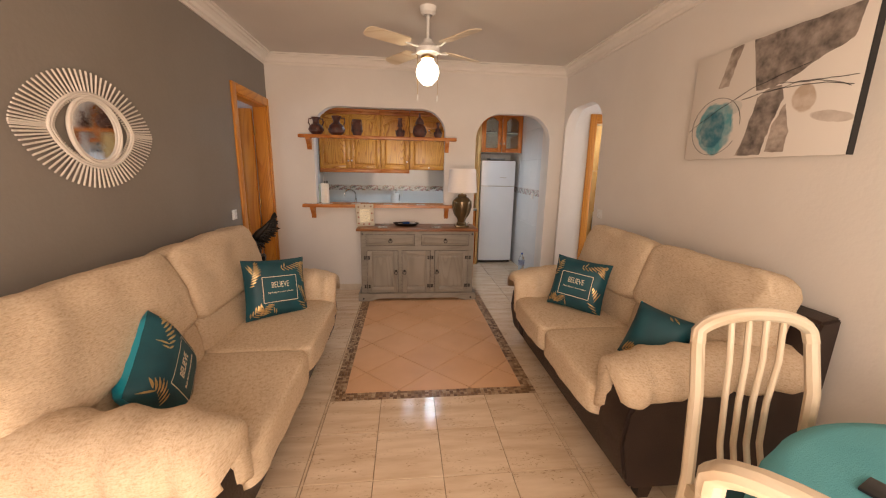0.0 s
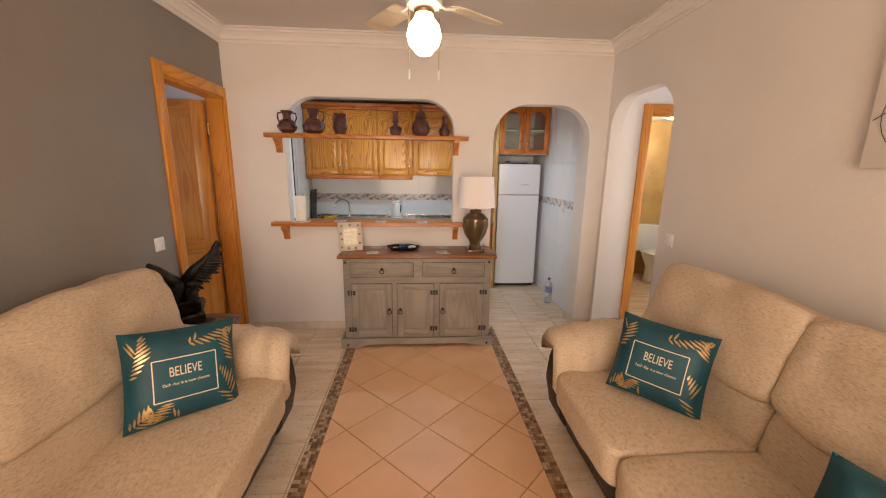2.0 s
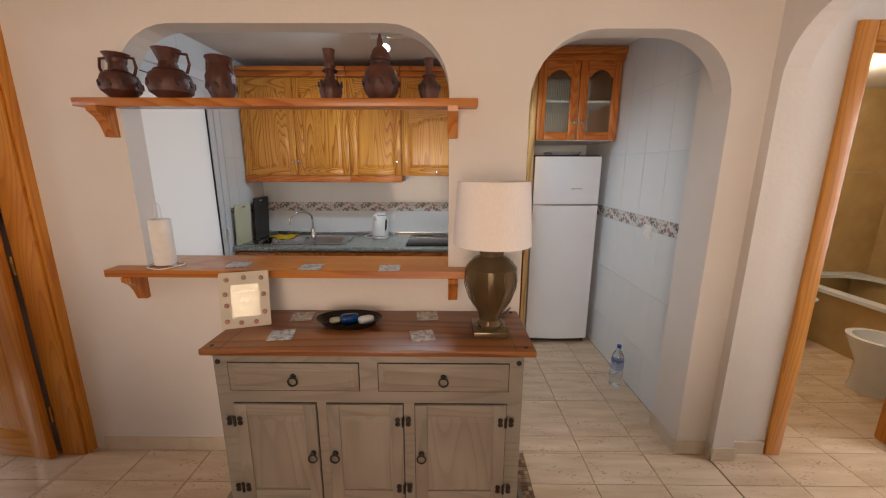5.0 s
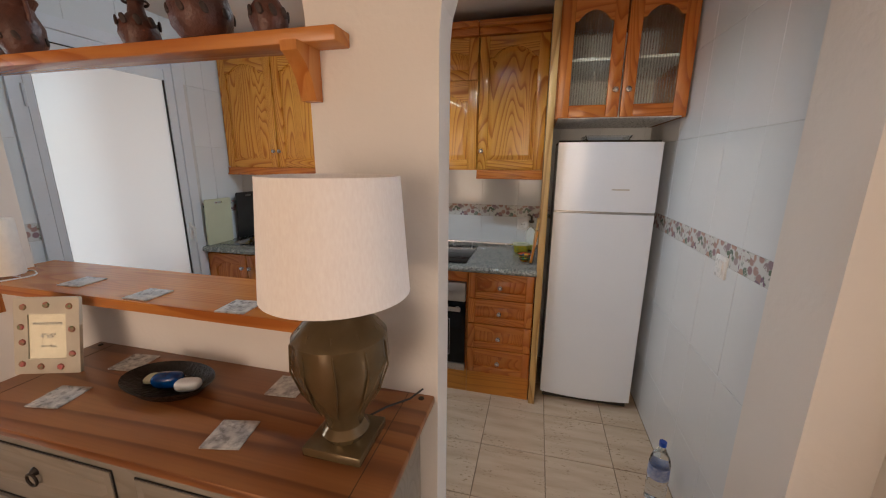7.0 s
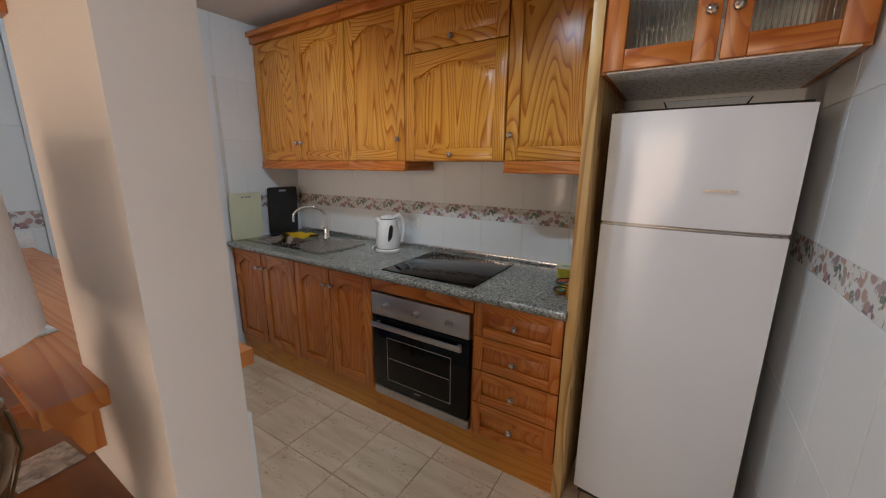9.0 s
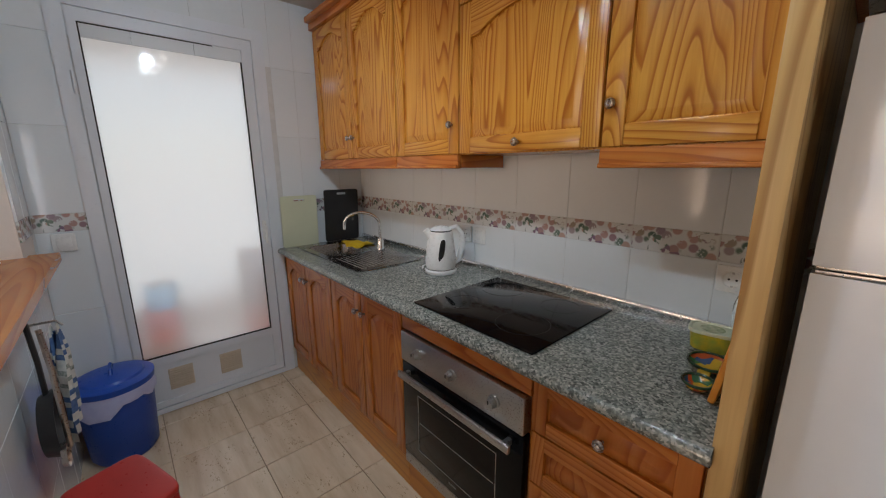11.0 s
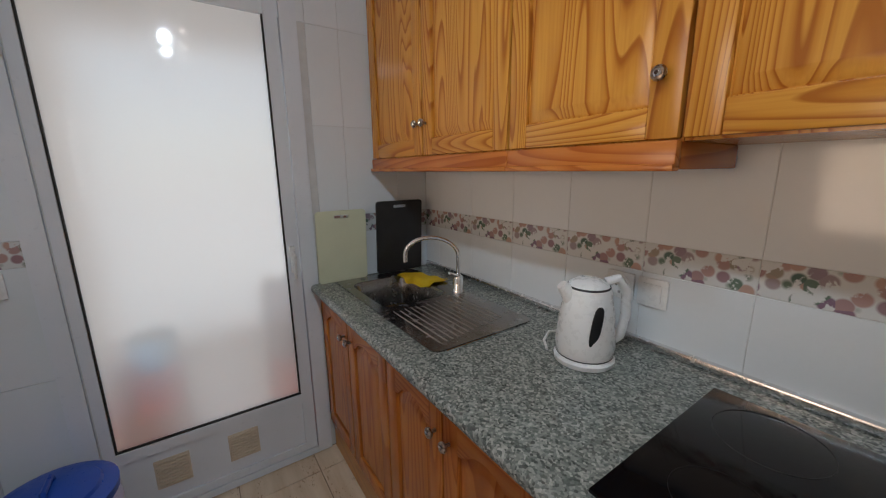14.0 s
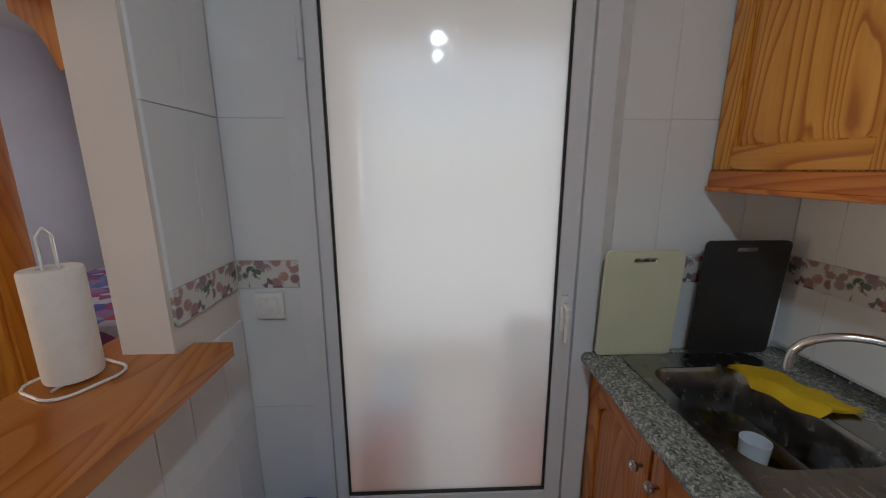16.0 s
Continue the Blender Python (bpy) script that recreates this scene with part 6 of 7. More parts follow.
def eagle():
    """One plain cast piece: base, rock, body and two raised wings of layered feathers."""
    bm = bmesh.new()
    join(bm, cushion(0.21, 0.13, 0.022, 7, 8, 0.001, m=pose(0.01, 0, 0.012)))
    join(bm, cushion(0.16, 0.11, 0.085, 3, 14, 0.04, 3, m=pose(0, 0, 0.05)))
    join(bm, cushion(0.12, 0.09, 0.12, 3, 12, 0.035, 5, m=pose(0.015, 0, 0.115, 0, 12)))
    join(bm, cushion(0.06, 0.06, 0.09, 3, 10, 0.025, 9, m=pose(0.02, 0, 0.18, 0, -10)))
    join(bm, cushion(0.085, 0.08, 0.17, 2.2, 14, 0.008, 7, m=pose(-0.045, 0, 0.20, 0, 28)))
    join(bm, cushion(0.05, 0.06, 0.11, 2.4, 10, 0.006, 8, m=pose(-0.075, 0, 0.115, 0, 8)))
    join(bm, cushion(0.055, 0.05, 0.05, 2, 10, 0.003, m=pose(0.022, 0, 0.245)))
    join(bm, lathe([(0.016, 0), (0.010, 0.025), (0, 0.042)], 8, m=pose(0.04, 0, 0.247, 0, 95)))
    for x in (-0.05, -0.02):
        join(bm, tube([(x, 0.01, 0.15), (x + 0.03, 0.01, 0.12), (x + 0.02, 0.01, 0.085)], [0.014, 0.009, 0.006], 8))
    for root, wrist, tip, spread, n in ((Vector((-0.03, -0.02, 0.26)), Vector((-0.20, -0.03, 0.39)), Vector((-0.33, -0.03, 0.425)), ((-0.03, -0.10), (-0.10, -0.05), (-0.12, 0.01)), 17),
                                        (Vector((-0.01, 0.02, 0.25)), Vector((0.09, 0.04, 0.365)), Vector((0.135, 0.05, 0.42)), ((0.07, -0.055), (0.11, -0.015), (0.035, 0.065)), 17)):
        join(bm, tube([root, (root + wrist) / 2 + Vector((0, 0, 0.012)), wrist, tip], [0.034, 0.028, 0.02, 0.01], 10))
        for layer, (size, shift) in enumerate(((1.0, 0.0), (0.62, 0.007))):
            for k in range(n):
                t = k / (n - 1)
                a = root.lerp(wrist, t / 0.6) if t < 0.6 else wrist.lerp(tip, (t - 0.6) / 0.4)
                (x0, z0), (x1, z1), (x2, z2) = spread
                u = t * 2
                dx, dz = (x0 + (x1 - x0) * u, z0 + (z1 - z0) * u) if u < 1 else (x1 + (x2 - x1) * (u - 1), z1 + (z2 - z1) * (u - 1))
                size_k = size * (1 + 0.12 * math.sin(k * 2.3))
                feather(bm, a + Vector((0, -shift + 0.002 * (k % 2), 0)), a + Vector((dx * size_k, 0.01 * t - shift, dz * size_k)), 0.012)
    q = tagged(new("eagle_statue", mesh_of(bm, "eagle_statue", BRONZE, "all")), "dark bronze eagle statue with raised wings on an end table", "statue")
    q.matrix_world = pose(-1.375, 3.22, 0.50, 0, 0, 12) @ Matrix.Scale(1.14, 4)


eagle()


def dining_chair():
    c = thing("dining_chair", (0, 0, 0), 0, "cream wooden dining chair with curved slats and teal seat pad", "chair", "chairs round the table")
    for s in (-1, 1):
        part("rear_leg", tube([(s * 0.185, 0.03, 0.0), (s * 0.19, 0, 0.45), (s * 0.195, 0.02, 0.75), (s * 0.19, 0.06, 0.93)], 0.02, 8), CREAMWOOD["z"], c)
        part("front_leg", tube([(s * 0.19, -0.40, 0.0), (s * 0.195, -0.39, 0.44)], [0.017, 0.022], 8), CREAMWOOD["z"], c)
        part("side_rail", box(s * 0.19 - 0.011, s * 0.19 + 0.011, -0.39, 0.0, 0.39, 0.44, 0.003), CREAMWOOD["y"], c)
    for y in (-0.395, 0.0):
        part("seat_rail", box(-0.18, 0.18, y - 0.011, y + 0.011, 0.39, 0.44, 0.003), CREAMWOOD["x"], c)
    arc = [(-0.19, 0.055, 0.91)] + [(-0.19 * math.cos(a), 0.065, 0.93 + 0.075 * math.sin(a)) for a in [k * math.pi / 14 for k in range(1, 14)]] + [(0.19, 0.055, 0.91)]
    part("crest_rail", tube(arc, 0.022, 10), CREAMWOOD["x"], c)
    for k in range(4):
        x = -0.072 + 0.048 * k
        part("slat", tube([(x, 0.0, 0.43), (x * 0.95, 0.035, 0.55), (x, 0.045, 0.70), (x * 1.15, 0.045, 0.85), (x * 1.2, 0.062, 0.93 + 0.075 * math.cos(x * 8))], 0.0095, 8), CREAMWOOD["z"], c)
    part("seat_pad", cushion(0.37, 0.39, 0.05, 6, 12, 0.002, m=pose(0, -0.195, 0.46)), TEALVELVET, c, "teal seat pad", smooth="all")
    return c


ch = dining_chair()
ch.matrix_world = pose(1.075, 0.855, 0, 0, 0, -4)
copy_thing(ch, pose(0.585, 0.235, 0, 0, 0, 110))


def dining_table():
    t = thing("dining_table", (1.2, 0.165, 0), 0, "round dining table on a central column", "table")
    part("tabletop", lathe([(0, 0.715), (0.55, 0.715), (0.56, 0.73), (0.55, 0.745), (0, 0.745)], 48), CREAMWOOD["x"], t)
    part("column", lathe([(0.05, 0.05), (0.06, 0.2), (0.04, 0.4), (0.07, 0.715)], 20), CREAMWOOD["z"], t)
    for k in range(3):
        a = 2 * math.pi * k / 3
        part("foot", tube([(0.04 * math.cos(a), 0.04 * math.sin(a), 0.10), (0.32 * math.cos(a), 0.32 * math.sin(a), 0.022)], [0.03, 0.02], 8), CREAMWOOD["x"], t)
    c = thing("tablecloth", (1.2, 0.165, 0.746), 0, "turquoise cloth draped over the round table", "tablecloth")
    bm = bmesh.new()
    rings = [[bm.verts.new((0, 0, 0.003))]]
    for r, z in ((0.3, 0.003), (0.53, 0.003), (0.567, -0.004), (0.575, -0.03), (0.585, -0.10), (0.592, -0.2)):
        rings.append([bm.verts.new(((r + (0.012 * math.sin(9 * a) if z < -0.02 else 0)) * math.cos(a), (r + (0.012 * math.sin(9 * a) if z < -0.02 else 0)) * math.sin(a), z)) for a in [k * math.pi / 36 for k in range(72)]])
    for a, b in zip(rings, rings[1:]):
        for i in range(72):
            j = (i + 1) % 72
            bm.faces.new([a[0], b[i], b[j]] if len(a) == 1 else [a[i], a[j], b[j], b[i]])
    part("cloth", bm, TEALCLOTH, c, smooth="all")
    p = thing("phone", (1.02, 0.46, 0.75), 20, "small black phone on the turquoise cloth", "phone")
    part("body", box(-0.035, 0.035, -0.07, 0.07, 0, 0.009, 0.003), BLACK, p)


dining_table()

# ---- kitchen floor things ----
b = thing("waste_bin", (-1.13, 4.575, 0), 0, "blue plastic bin with lid and lilac liner at the rim", "bin")
part("tub", lathe([(0, 0), (0.12, 0), (0.133, 0.02), (0.152, 0.37), (0.148, 0.37), (0, 0.36)], 36), BLUEP, b)
part("lid", lathe([(0.160, 0.372), (0.163, 0.40), (0.153, 0.408), (0.125, 0.412), (0.118, 0.422), (0.06, 0.436), (0, 0.44)], 36), BLUEP, b, "blue domed lid")
part("lid_grip", tube([(-0.05, 0, 0.435), (-0.04, 0, 0.455), (0.04, 0, 0.455), (0.05, 0, 0.435)], 0.009, 8), BLUEP, b)
_bm = lathe([(0.157, 0.372), (0.158, 0.35), (0.163, 0.325), (0.158, 0.29)], 36)
for _v in _bm.verts:
    _a = math.atan2(_v.co.y, _v.co.x)
    if _v.co.z < 0.35:
        _v.co.z += 0.03 * math.sin(2 * _a) + 0.012 * math.sin(5 * _a) + 0.008 * math.sin(11 * _a)
part("liner", _bm, BAG, b, "thin lilac liner")
for nm, x, y, rad, hh, mat, lab in (("mop_bucket", -1.62, 4.83, 0.10, 0.20, SEERED, "red bucket behind the frosted door"), ("cleaning_box", -1.60, 4.84, 0.09, 0.14, SEEBLUE, "blue tub stacked on the red bucket"), ("red_crate", -1.62, 5.36, 0.09, 0.42, SEERED, "red crate behind the frosted door"), ("dark_box", -1.68, 5.38, 0.09, 0.4, SEEDARK, "dark box on the red crate")):
    zz = {"mop_bucket": 0.36, "cleaning_box": 0.561, "red_crate": 0.0, "dark_box": 0.421}[nm]
    t_ = thing(nm, (x, y, zz), 0, lab, "container")
    part("body", lathe([(0, 0), (rad * 0.85, 0), (rad, hh), (0, hh)], 20), mat, t_)
t_ = thing("utility_stand", (-1.62, 4.83, 0), 0, "low white stand in the utility room", "stand")
part("body", box(-0.13, 0.13, -0.13, 0.13, 0, 0.359, 0.01), SKIRT, t_)
st = thing("step_stool", (-0.40, 4.58, 0), 20, "red plastic step stool under the hatch counter", "stool")
part("seat", cushion(0.34, 0.24, 0.03, 7, 10, 0, m=pose(0, 0, 0.285)), REDP, st, smooth="all")
for sx in (-1, 1):
    for sy in (-1, 1):
        part("leg", tube([(sx * 0.14, sy * 0.09, 0.28), (sx * 0.16, sy * 0.11, 0.0)], [0.02, 0.016], 8), REDP, st)
bt = thing("water_bottle", (1.615, 4.93, 0), 0, "large clear plastic water bottle with a blue label and cap", "bottle")
part("body", lathe([(0, 0.0), (0.038, 0), (0.043, 0.01), (0.043, 0.08), (0.04, 0.09), (0.043, 0.10), (0.043, 0.20), (0.036, 0.23), (0.015, 0.27), (0.013, 0.29), (0, 0.29)], 24), PET, bt)
part("label", lathe([(0.0435, 0.13), (0.0435, 0.19)], 24), mottled("blue_label", (0.01, 0.07, 0.35), (0.5, 0.55, 0.65), 26, 0.4), bt, "blue wrap label")
part("cap", lathe([(0.015, 0.285), (0.015, 0.305), (0, 0.307)], 16), BLUEP, bt, "blue cap")


def towel():
    t = thing("tea_towel", (-0.66, 4.465, 0.86), 0, "blue and white striped tea towel hanging under the hatch counter", "towel")
    inks = {"w": mottled("towel_white", (0.50, 0.52, 0.50), (0.66, 0.67, 0.63), 60, 0.95, relief=0.4, fine=300), "b": mottled("towel_blue", (0.04, 0.09, 0.22), (0.09, 0.17, 0.34), 90, 0.95, relief=0.4, fine=300), "g": mottled("towel_grey_green", (0.10, 0.14, 0.13), (0.45, 0.48, 0.44), 130, 0.95, relief=0.4, fine=300)}
    z = 0.0
    for layer, (rz, length, depth) in enumerate(((-7, 0.33, 0.03), (6, 0.44, 0.012))):
        z = 0.0
        for k, (ink, tall) in enumerate((("w", 0.03), ("b", 0.05), ("w", 0.02), ("b", 0.018), ("w", 0.035), ("g", 0.016), ("w", 0.03), ("g", 0.016), ("w", 0.035), ("b", 0.02), ("w", 0.02), ("b", 0.05), ("w", 0.03))):
            tall *= length / 0.37
            bm = bmesh.new()
            g = []
            for q in (0, 0.5, 1):
                zz = z - tall * q
                f = min(1.0, 0.25 + 1.6 * abs(zz) / length) * 0.12
                g.append([bm.verts.new((f * u + zz * math.tan(radians(rz)), depth + 0.014 * math.sin(u * 8 + zz * 5 + layer * 2) * min(1, abs(zz) * 9), zz)) for u in [-1 + i / 9 for i in range(19)]])
            for a, c in zip(g, g[1:]):
                for i in range(18):
                    bm.faces.new([a[i], a[i + 1], c[i + 1], c[i]])
            part("stripe", bm, inks[ink], t, smooth="all")
            z -= tall
    part("hook", tube([(0, -0.06, 0.01), (0, 0.03, 0.01), (0, 0.045, -0.01)], 0.004, 6), STEEL, t)
    for x, mat, nm, lab in ((-0.40, BLACK, "frying_pan", "black frying pan hanging under the hatch counter"), (-0.32, STEEL, "ladle", "steel ladle hanging under the hatch counter")):
        u = thing(nm, (x, 4.44 if nm == "frying_pan" else 4.475, 0.93), 0, lab, "utensil")
        rr = 0.11 if nm == "frying_pan" else 0.04
        part("bowl", lathe([(0, 0), (rr * 0.85, 0), (rr, rr * 0.35), (rr * 0.97, rr * 0.35), (rr * 0.82, 0.003), (0, 0.003)], 28, m=pose(0, 0.01, -(0.20 if rr > 0.1 else 0.34) - rr, -90)), mat, u)
        part("handle", tube([(0, 0.025, 0.02), (0, 0.03, -0.10), (0, 0.03, -0.22 if rr > 0.1 else -0.36)], 0.007, 8), BLACK if rr > 0.1 else STEEL, u)


towel()
# ceiling spots in the kitchen
cs = thing("spot_bar", (0.35, 5.2, HK), 0, "white ceiling spotlight bar with three lit heads", "ceiling light")
part("bar", box(-0.45, 0.45, -0.03, 0.03, -0.03, 0, 0.005), WHITE, cs)
for x in (-0.35, 0.0, 0.35):
    hd = part("spot_head", lathe([(0.02, 0), (0.035, 0.03), (0.037, 0.08), (0.03, 0.08)], 20, m=pose(x, 0.0, -0.04, 145)), WHITE, cs)
    part("lens", lathe([(0.03, 0.078), (0, 0.078)], 20, m=pose(x, 0.0, -0.04, 145)), SPOTLIT, hd, "lit spot lens")

# ---- bathroom ----
w = thing("toilet", (3.44, 5.78, 0), 0, "white ceramic toilet with a closed lid and cistern", "toilet")
part("pedestal", lathe([(0.12, 0), (0.11, 0.05), (0.10, 0.2), (0.17, 0.38), (0.17, 0.40), (0, 0.40)], 28), ENAMEL, w)
part("seat_lid", cushion(0.37, 0.45, 0.04, 3, 14, 0, m=pose(0, -0.05, 0.42)), ENAMEL, w, smooth="all")
part("cistern", box(-0.19, 0.19, 0.17, 0.36, 0.40, 0.78, 0.02), ENAMEL, w)
w = thing("bidet", (3.36, 4.88, 0), -90, "white ceramic bidet opposite the bathtub", "bidet")
part("pedestal", lathe([(0.11, 0), (0.10, 0.05), (0.10, 0.2), (0.17, 0.37), (0.175, 0.39), (0.14, 0.39), (0.10, 0.30), (0, 0.28)], 28), ENAMEL, w)
w = thing("bathtub", (4.14, 5.35, 0), 0, "white bathtub behind a beige tiled front", "bathtub")
part("tiled_front", box(-0.44, -0.38, -0.84, 0.84, 0, 0.46), BEIGETILE, w, smooth=False)
part("tub", plate([(-0.46, -0.845), (0.44, -0.845), (0.44, 0.845), (-0.46, 0.845)], [round_rect(-0.36, 0.36, -0.72, 0.72, 0.2)], 0.03, pose(0, 0, 0.46) @ Matrix(((1, 0, 0, 0), (0, 0, 1, 0), (0, 1, 0, 0), (0, 0, 0, 1)))), ENAMEL, w)
part("basin", box(-0.37, 0.37, -0.74, 0.74, 0.10, 0.12), ENAMEL, w)
part("rear_apron", box(0.40, 0.44, -0.84, 0.84, 0, 0.459), BEIGETILE, w, smooth=False)
w = thing("shower_bottle", (3.86, 5.93, 0.49), 0, "white bottle with a dark cap on the tub edge", "bottle")
part("body", lathe([(0, 0), (0.033, 0), (0.035, 0.14), (0.02, 0.16), (0, 0.16)], 16), WHITE, w)
part("cap", lathe([(0.022, 0.158), (0.022, 0.20), (0, 0.20)], 16), BLACK, w)
w = thing("bath_towel", (4.0, 6.17, 1.25), 0, "white hand towel hanging from a striped cap on the wall", "towel")
part("cloth", cushion(0.20, 0.05, 0.50, 3, 12, 0.012, 4, m=pose(0, 0, -0.38)), PAPER, w, smooth="all")
part("striped_cap", cushion(0.18, 0.09, 0.20, 2.4, 12, 0.004, 6, m=pose(0.02, -0.02, -0.05)), DARKMETAL, w, "black striped cloth cap", smooth="all")
w = thing("bath_ceiling_light", (3.25, 5.5, 2.24), 0, "round lit white glass ceiling light", "ceiling light")
part("base", lathe([(0.15, -0.02), (0.15, 0), (0, 0)], 32), WHITE, w)
part("dome", lathe([(0, -0.07), (0.06, -0.062), (0.095, -0.045), (0.11, -0.02)], 32), DOMELIT, w, "lit dome glass")
structure("trim", box(1.9, 4.7, 6.19, 6.2, 1.47, 1.49), mottled("beige_trim", (0.45, 0.33, 0.2), (0.5, 0.38, 0.25), 9, 0.3))

# ---- bedroom seen through the open door ----
q = thing("bed", (-3.35, 2.6, 0), 0, "made double bed under a patchwork quilt", "bed")
part("mattress", cushion(1.9, 1.5, 0.35, 8, 12, 0.004, m=pose(0, 0, 0.33)), WHITE, q, smooth="all")
part("bed_base", box(-0.94, 0.94, -0.74, 0.74, 0, 0.17, 0.01), DOORPINE["x"], q)
vq, nq, lq, bq = material("patchwork_quilt_cloth", 0.9)
_v = nq.new("ShaderNodeTexVoronoi")
_v.inputs["Scale"].default_value = 9
lq.new(coords(nq, lq, shuffle=False), _v.inputs["Vector"])
_s = nq.new("ShaderNodeSeparateColor")
lq.new(_v.outputs["Color"], _s.inputs[0])
lq.new(ramp(nq, lq, _s.outputs[0], [(0.1, (0.45, 0.06, 0.07)), (0.35, (0.07, 0.09, 0.3)), (0.6, (0.6, 0.6, 0.66)), (0.9, (0.3, 0.15, 0.3))]), bq.inputs["Base Color"])
part("quilt", cushion(1.94, 1.54, 0.16, 8, 12, 0.01, 3, m=pose(0, 0, 0.47)), vq, q, "patchwork quilt in red, blue and white", smooth="all")
q = thing("air_conditioner", (-4.5, 2.3, 2.05), 90, "white wall air conditioner", "air conditioner")
part("housing", box(-0.4, 0.4, -0.2, 0, -0.13, 0.13, 0.02), WHITE, q)
part("outlet_slot", box(-0.35, 0.35, -0.202, -0.15, -0.115, -0.09), BLACK, q)

# ---- wall tiles ----
back_m = Matrix(((1, 0, 0, 0), (0, 0, -1, 6.108), (0, 1, 0, 0), (0, 0, 0, 1)))
end_m = Matrix(((0, 0, 1, XK - 0.008), (1, 0, 0, 0), (0, 1, 0, 0), (0, 0, 0, 1)))
side_m = Matrix(((0, 0, -1, 1.708), (1, 0, 0, 0), (0, 1, 0, 0), (0, 0, 0, 1)))
rear_m = Matrix(((1, 0, 0, 0), (0, 0, 1, WY1), (0, 1, 0, 0), (0, 0, 0, 1)))
ZR = [0.0, 0.30, 0.70, 1.10, 1.185, 1.585, 1.985, 2.37]
for nm, fm, us in (("kitchen_tiles_back", back_m, steps(XK, 1.70, 0.092, 0.262)), ("kitchen_tiles_end", end_m, steps(WY1 + 0.008, 6.10, 4.62, 0.262)), ("kitchen_tiles_side", side_m, steps(4.52, 6.10, 6.10 - 0.262 * 7, 0.262)), ("kitchen_tiles_hatch", rear_m, steps(XK + 0.002, 0.765, 0.092, 0.262))):
    dz = 0.022 if nm.endswith("side") else 0.0
    hold = tagged(new(nm), "glossy white wall tiles with a fruit border", "", "", "structure")
    for i, (z0, z1) in enumerate(zip(ZR, ZR[1:])):
        border = i == 3

        def skip(u, v):
            if nm.endswith("back"):
                return v < 0.5 or (v > 1.985) or (u > 1.1 and v < 1.7)
            if nm.endswith("end"):
                return 4.63 < u < 5.53 and v < 2.17
            if nm.endswith("side"):
                return u > 5.75
            return v > 1.0 and u > -1.07
        vs = [z0 + dz if z0 else 0.0, min(z1 + dz, HK)]
        uu = us
        if nm.endswith("end"):
            uu = sorted(set(us + [4.63, 5.53]))
        if nm.endswith("hatch"):
            uu = sorted(set(us + [-1.072]))
            if z1 == 1.10:
                vs = [z0, 1.003]
        tiles("border_tile" if border else "tile", hold, FLORAL if border else TILEW, uu, vs, fm, 0.008, 0.0011, skip)

# ---- floor tiles ----
ft = tagged(new("floor_tiles"), "cream travertine-look floor tiles", "", "", "structure")
fm = pose(0, 0, -0.006)
RX0, RX1, RY0, RY1 = -0.525, 0.82, 2.045, 4.27
us = sorted(set([round(u, 4) for u in steps(XL, XR, 0.13, 0.335)] + [RX0, RX1]))
vs = sorted(set([round(v, 4) for v in steps(-1.4, WY0, 4.07, 0.333)] + [RY0, RY1]))
tiles("floor_tile", ft, TRAV, us, vs, fm, skip=lambda u, v: (RX0 < u < RX1 and RY0 < v < RY1))
tiles("floor_tile", ft, TRAV, steps(XK, 1.70, 0.13, 0.335), steps(WY0, 6.1, 4.07, 0.333), fm)
tiles("floor_tile", ft, TRAV, steps(XR, 4.0, 0.13, 0.335), steps(3.3, WY0, 4.07, 0.333), fm)
tiles("floor_tile", ft, TRAV, steps(1.9, 4.7, 0.13, 0.335), steps(WY0, 6.2, 4.07, 0.333), fm)
tiles("floor_tile", ft, TRAV, steps(-3.0, XL, 0.13, 0.335), steps(2.0, 4.29, 4.07, 0.333), fm)
# unseen utility floor, terracotta so its bounce warms the lower pane
tiles("floor_tile", ft, TERRA, steps(-3.0, -1.46, 0.13, 0.335), steps(4.5, 6.1, 4.07, 0.333), fm)

rug = tagged(new("tile_inlay"), "terracotta diamond tiles inside a brown mosaic border", "", "", "structure")
BW, S = 0.078, 0.238
IX0, IX1, IY0, IY1 = RX0 + BW, RX1 - BW, RY0 + BW, RY1 - BW


def clip(poly, axis, lim, keep_less):
    out = []
    for i, p in enumerate(poly):
        q_ = poly[(i + 1) % len(poly)]
        a, c = (p[axis] <= lim) == keep_less or p[axis] == lim, (q_[axis] <= lim) == keep_less or q_[axis] == lim
        if a:
            out.append(p)
        if a != c:
            t = (lim - p[axis]) / (q_[axis] - p[axis])
            out.append((p[0] + (q_[0] - p[0]) * t, p[1] + (q_[1] - p[1]) * t))
    return out


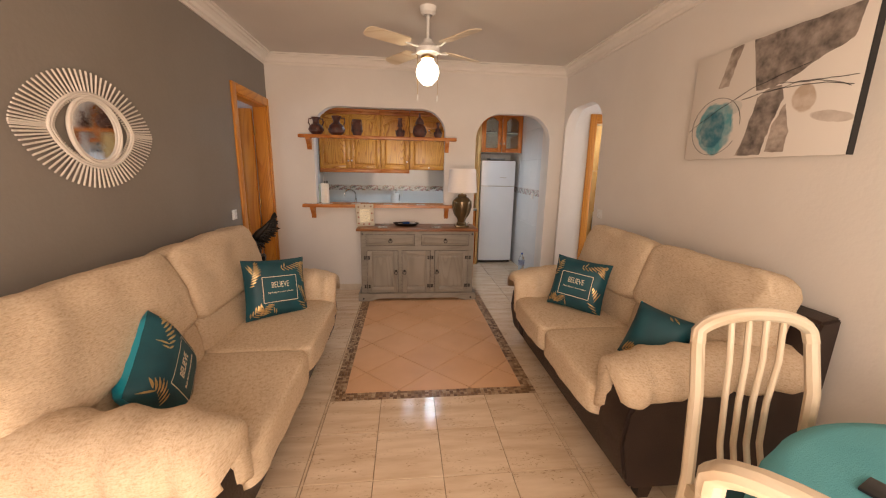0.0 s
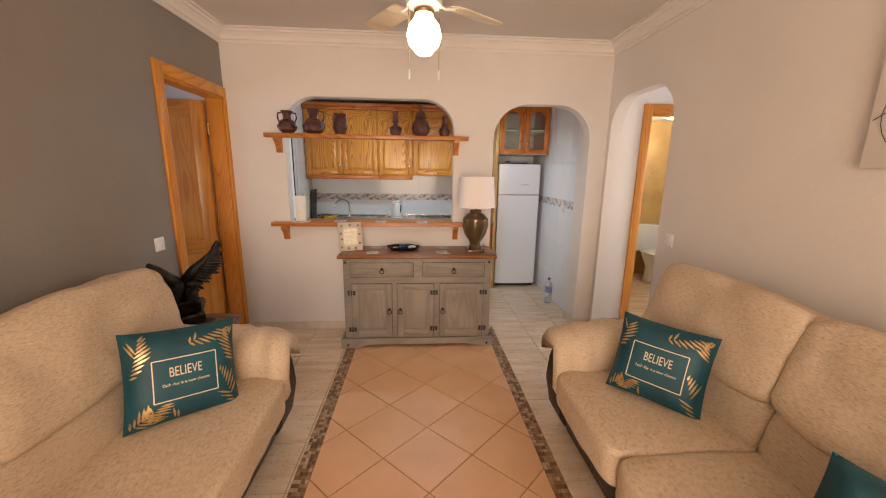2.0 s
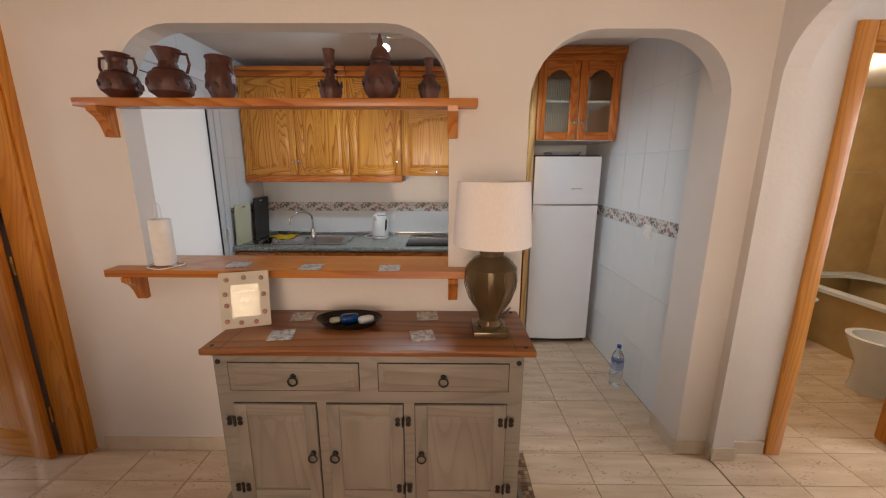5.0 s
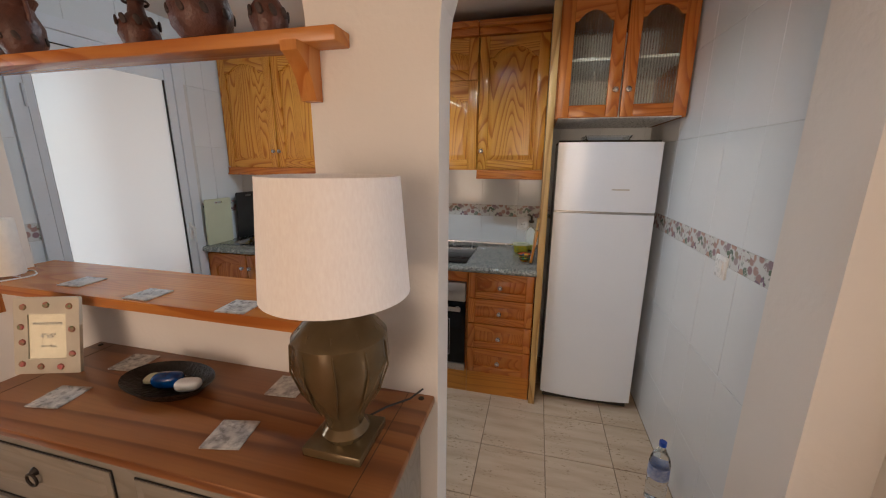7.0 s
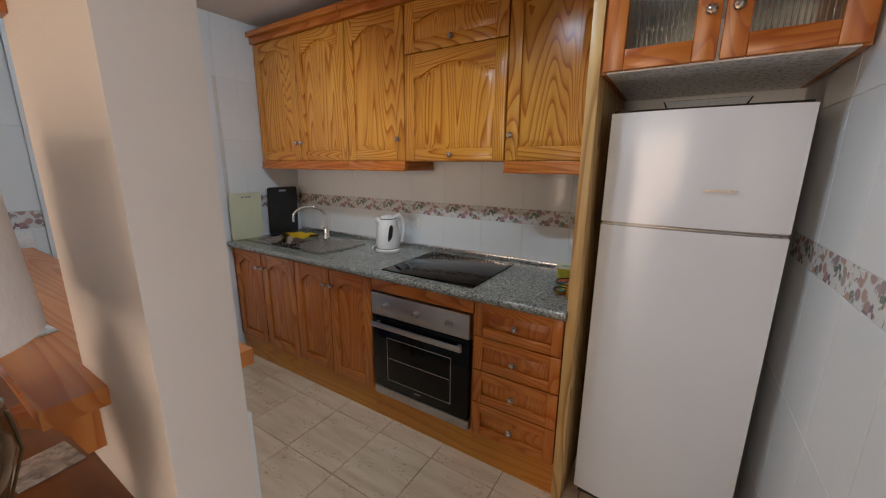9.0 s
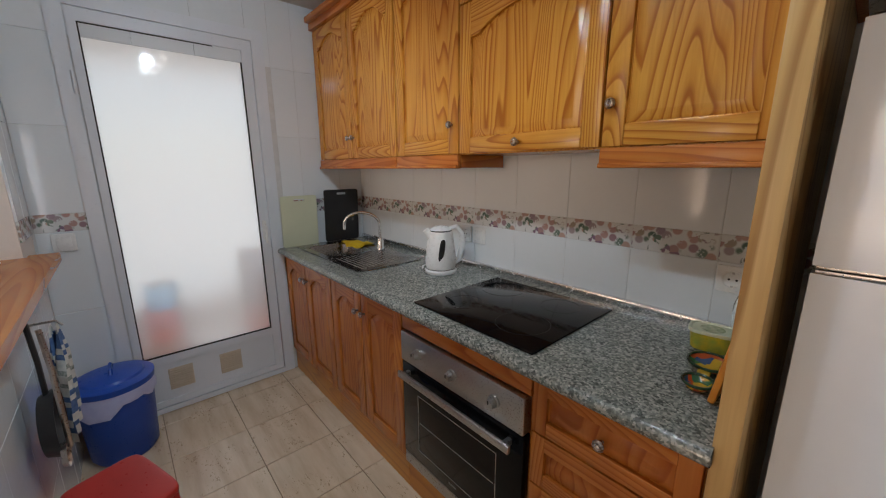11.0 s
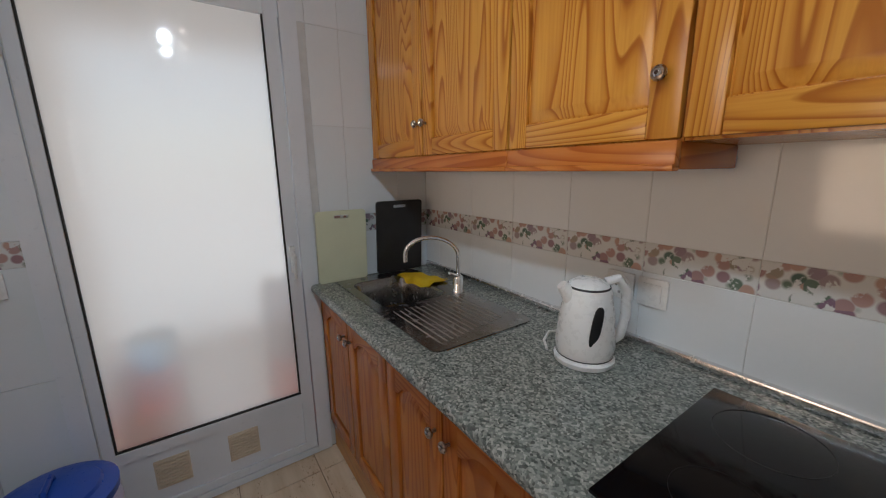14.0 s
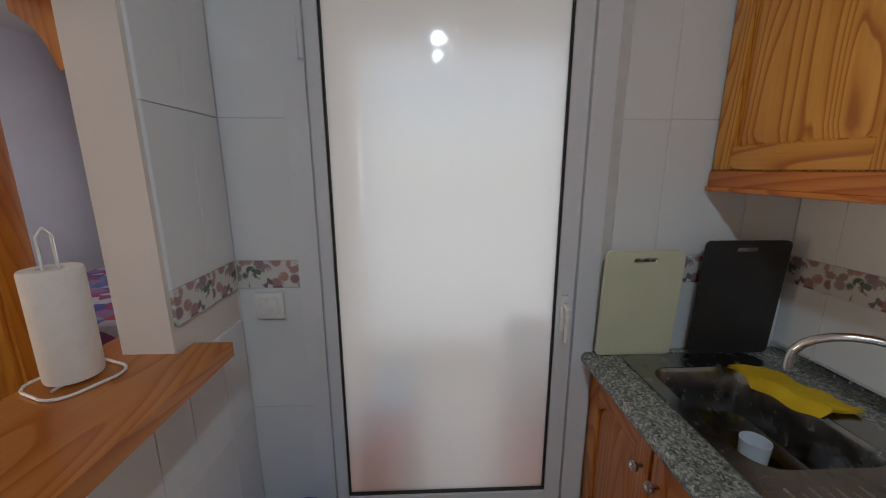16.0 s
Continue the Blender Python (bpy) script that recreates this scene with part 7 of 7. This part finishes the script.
for i in range(-6, 7):
    for j in range(-8, 12):
        if (i + j) % 2:
            continue
        cx, cy, g = 0.143 + S * i, 2.60 + 0.230 * j, 0.0038
        poly = [(cx - S + g, cy), (cx, cy - 0.23 + g), (cx + S - g, cy), (cx, cy + 0.23 - g)]
        for ax, lim, less in ((0, IX0 + 0.002, False), (0, IX1 - 0.002, True), (1, IY0 + 0.002, False), (1, IY1 - 0.002, True)):
            poly = clip(poly, ax, lim, less) if poly else poly
        if len(poly) < 3:
            continue
        area = abs(sum(poly[k][0] * poly[(k + 1) % len(poly)][1] - poly[(k + 1) % len(poly)][0] * poly[k][1] for k in range(len(poly)))) / 2
        if area < 0.0004:
            continue
        bm = bmesh.new()
        mx, my = sum(p[0] for p in poly) / len(poly), sum(p[1] for p in poly) / len(poly)
        lo = [bm.verts.new((p[0] - mx, p[1] - my, 0)) for p in poly]
        hi = [bm.verts.new(((p[0] - mx) * 0.994, (p[1] - my) * 0.994, 0.006)) for p in poly]
        bm.faces.new(hi)
        for k in range(len(poly)):
            bm.faces.new([lo[k], lo[(k + 1) % len(poly)], hi[(k + 1) % len(poly)], hi[k]])
        part("diamond_tile", bm, TERRA, rug, smooth=False, m=pose(mx, my, -0.006))
R = random.Random(2)
mos = bmesh.new()


def mosaic(x0, x1, y0, y1, nx, ny):
    for a in range(nx):
        for c in range(ny):
            u0, u1 = x0 + (x1 - x0) * a / nx, x0 + (x1 - x0) * (a + 1) / nx
            v0, v1 = y0 + (y1 - y0) * c / ny, y0 + (y1 - y0) * (c + 1) / ny
            box(u0 + 0.001, u1 - 0.001, v0 + 0.001, v1 - 0.001, -0.006, -0.0005 + R.uniform(0, 0.0008), bm=mos)


mosaic(RX0, RX1, RY0, RY0 + BW, 58, 4)
mosaic(RX0, RX0 + BW, RY0 + BW, RY1, 4, 90)
mosaic(RX1 - BW, RX1, RY0 + BW, RY1, 4, 90)
MOS, _n2, _l2, _b2 = material("mosaic_pieces", 0.35)
_geo = _n2.new("ShaderNodeNewGeometry")
_l2.new(ramp(_n2, _l2, _geo.outputs["Random Per Island"], [(0.0, (0.13, 0.065, 0.03)), (0.4, (0.24, 0.14, 0.07)), (0.75, (0.36, 0.24, 0.14)), (1.0, (0.5, 0.38, 0.25))]), _b2.inputs["Base Color"])
part("mosaic_border", mos, MOS, rug, "brown and cream mosaic border", smooth=False)["kind"] = "stuff"
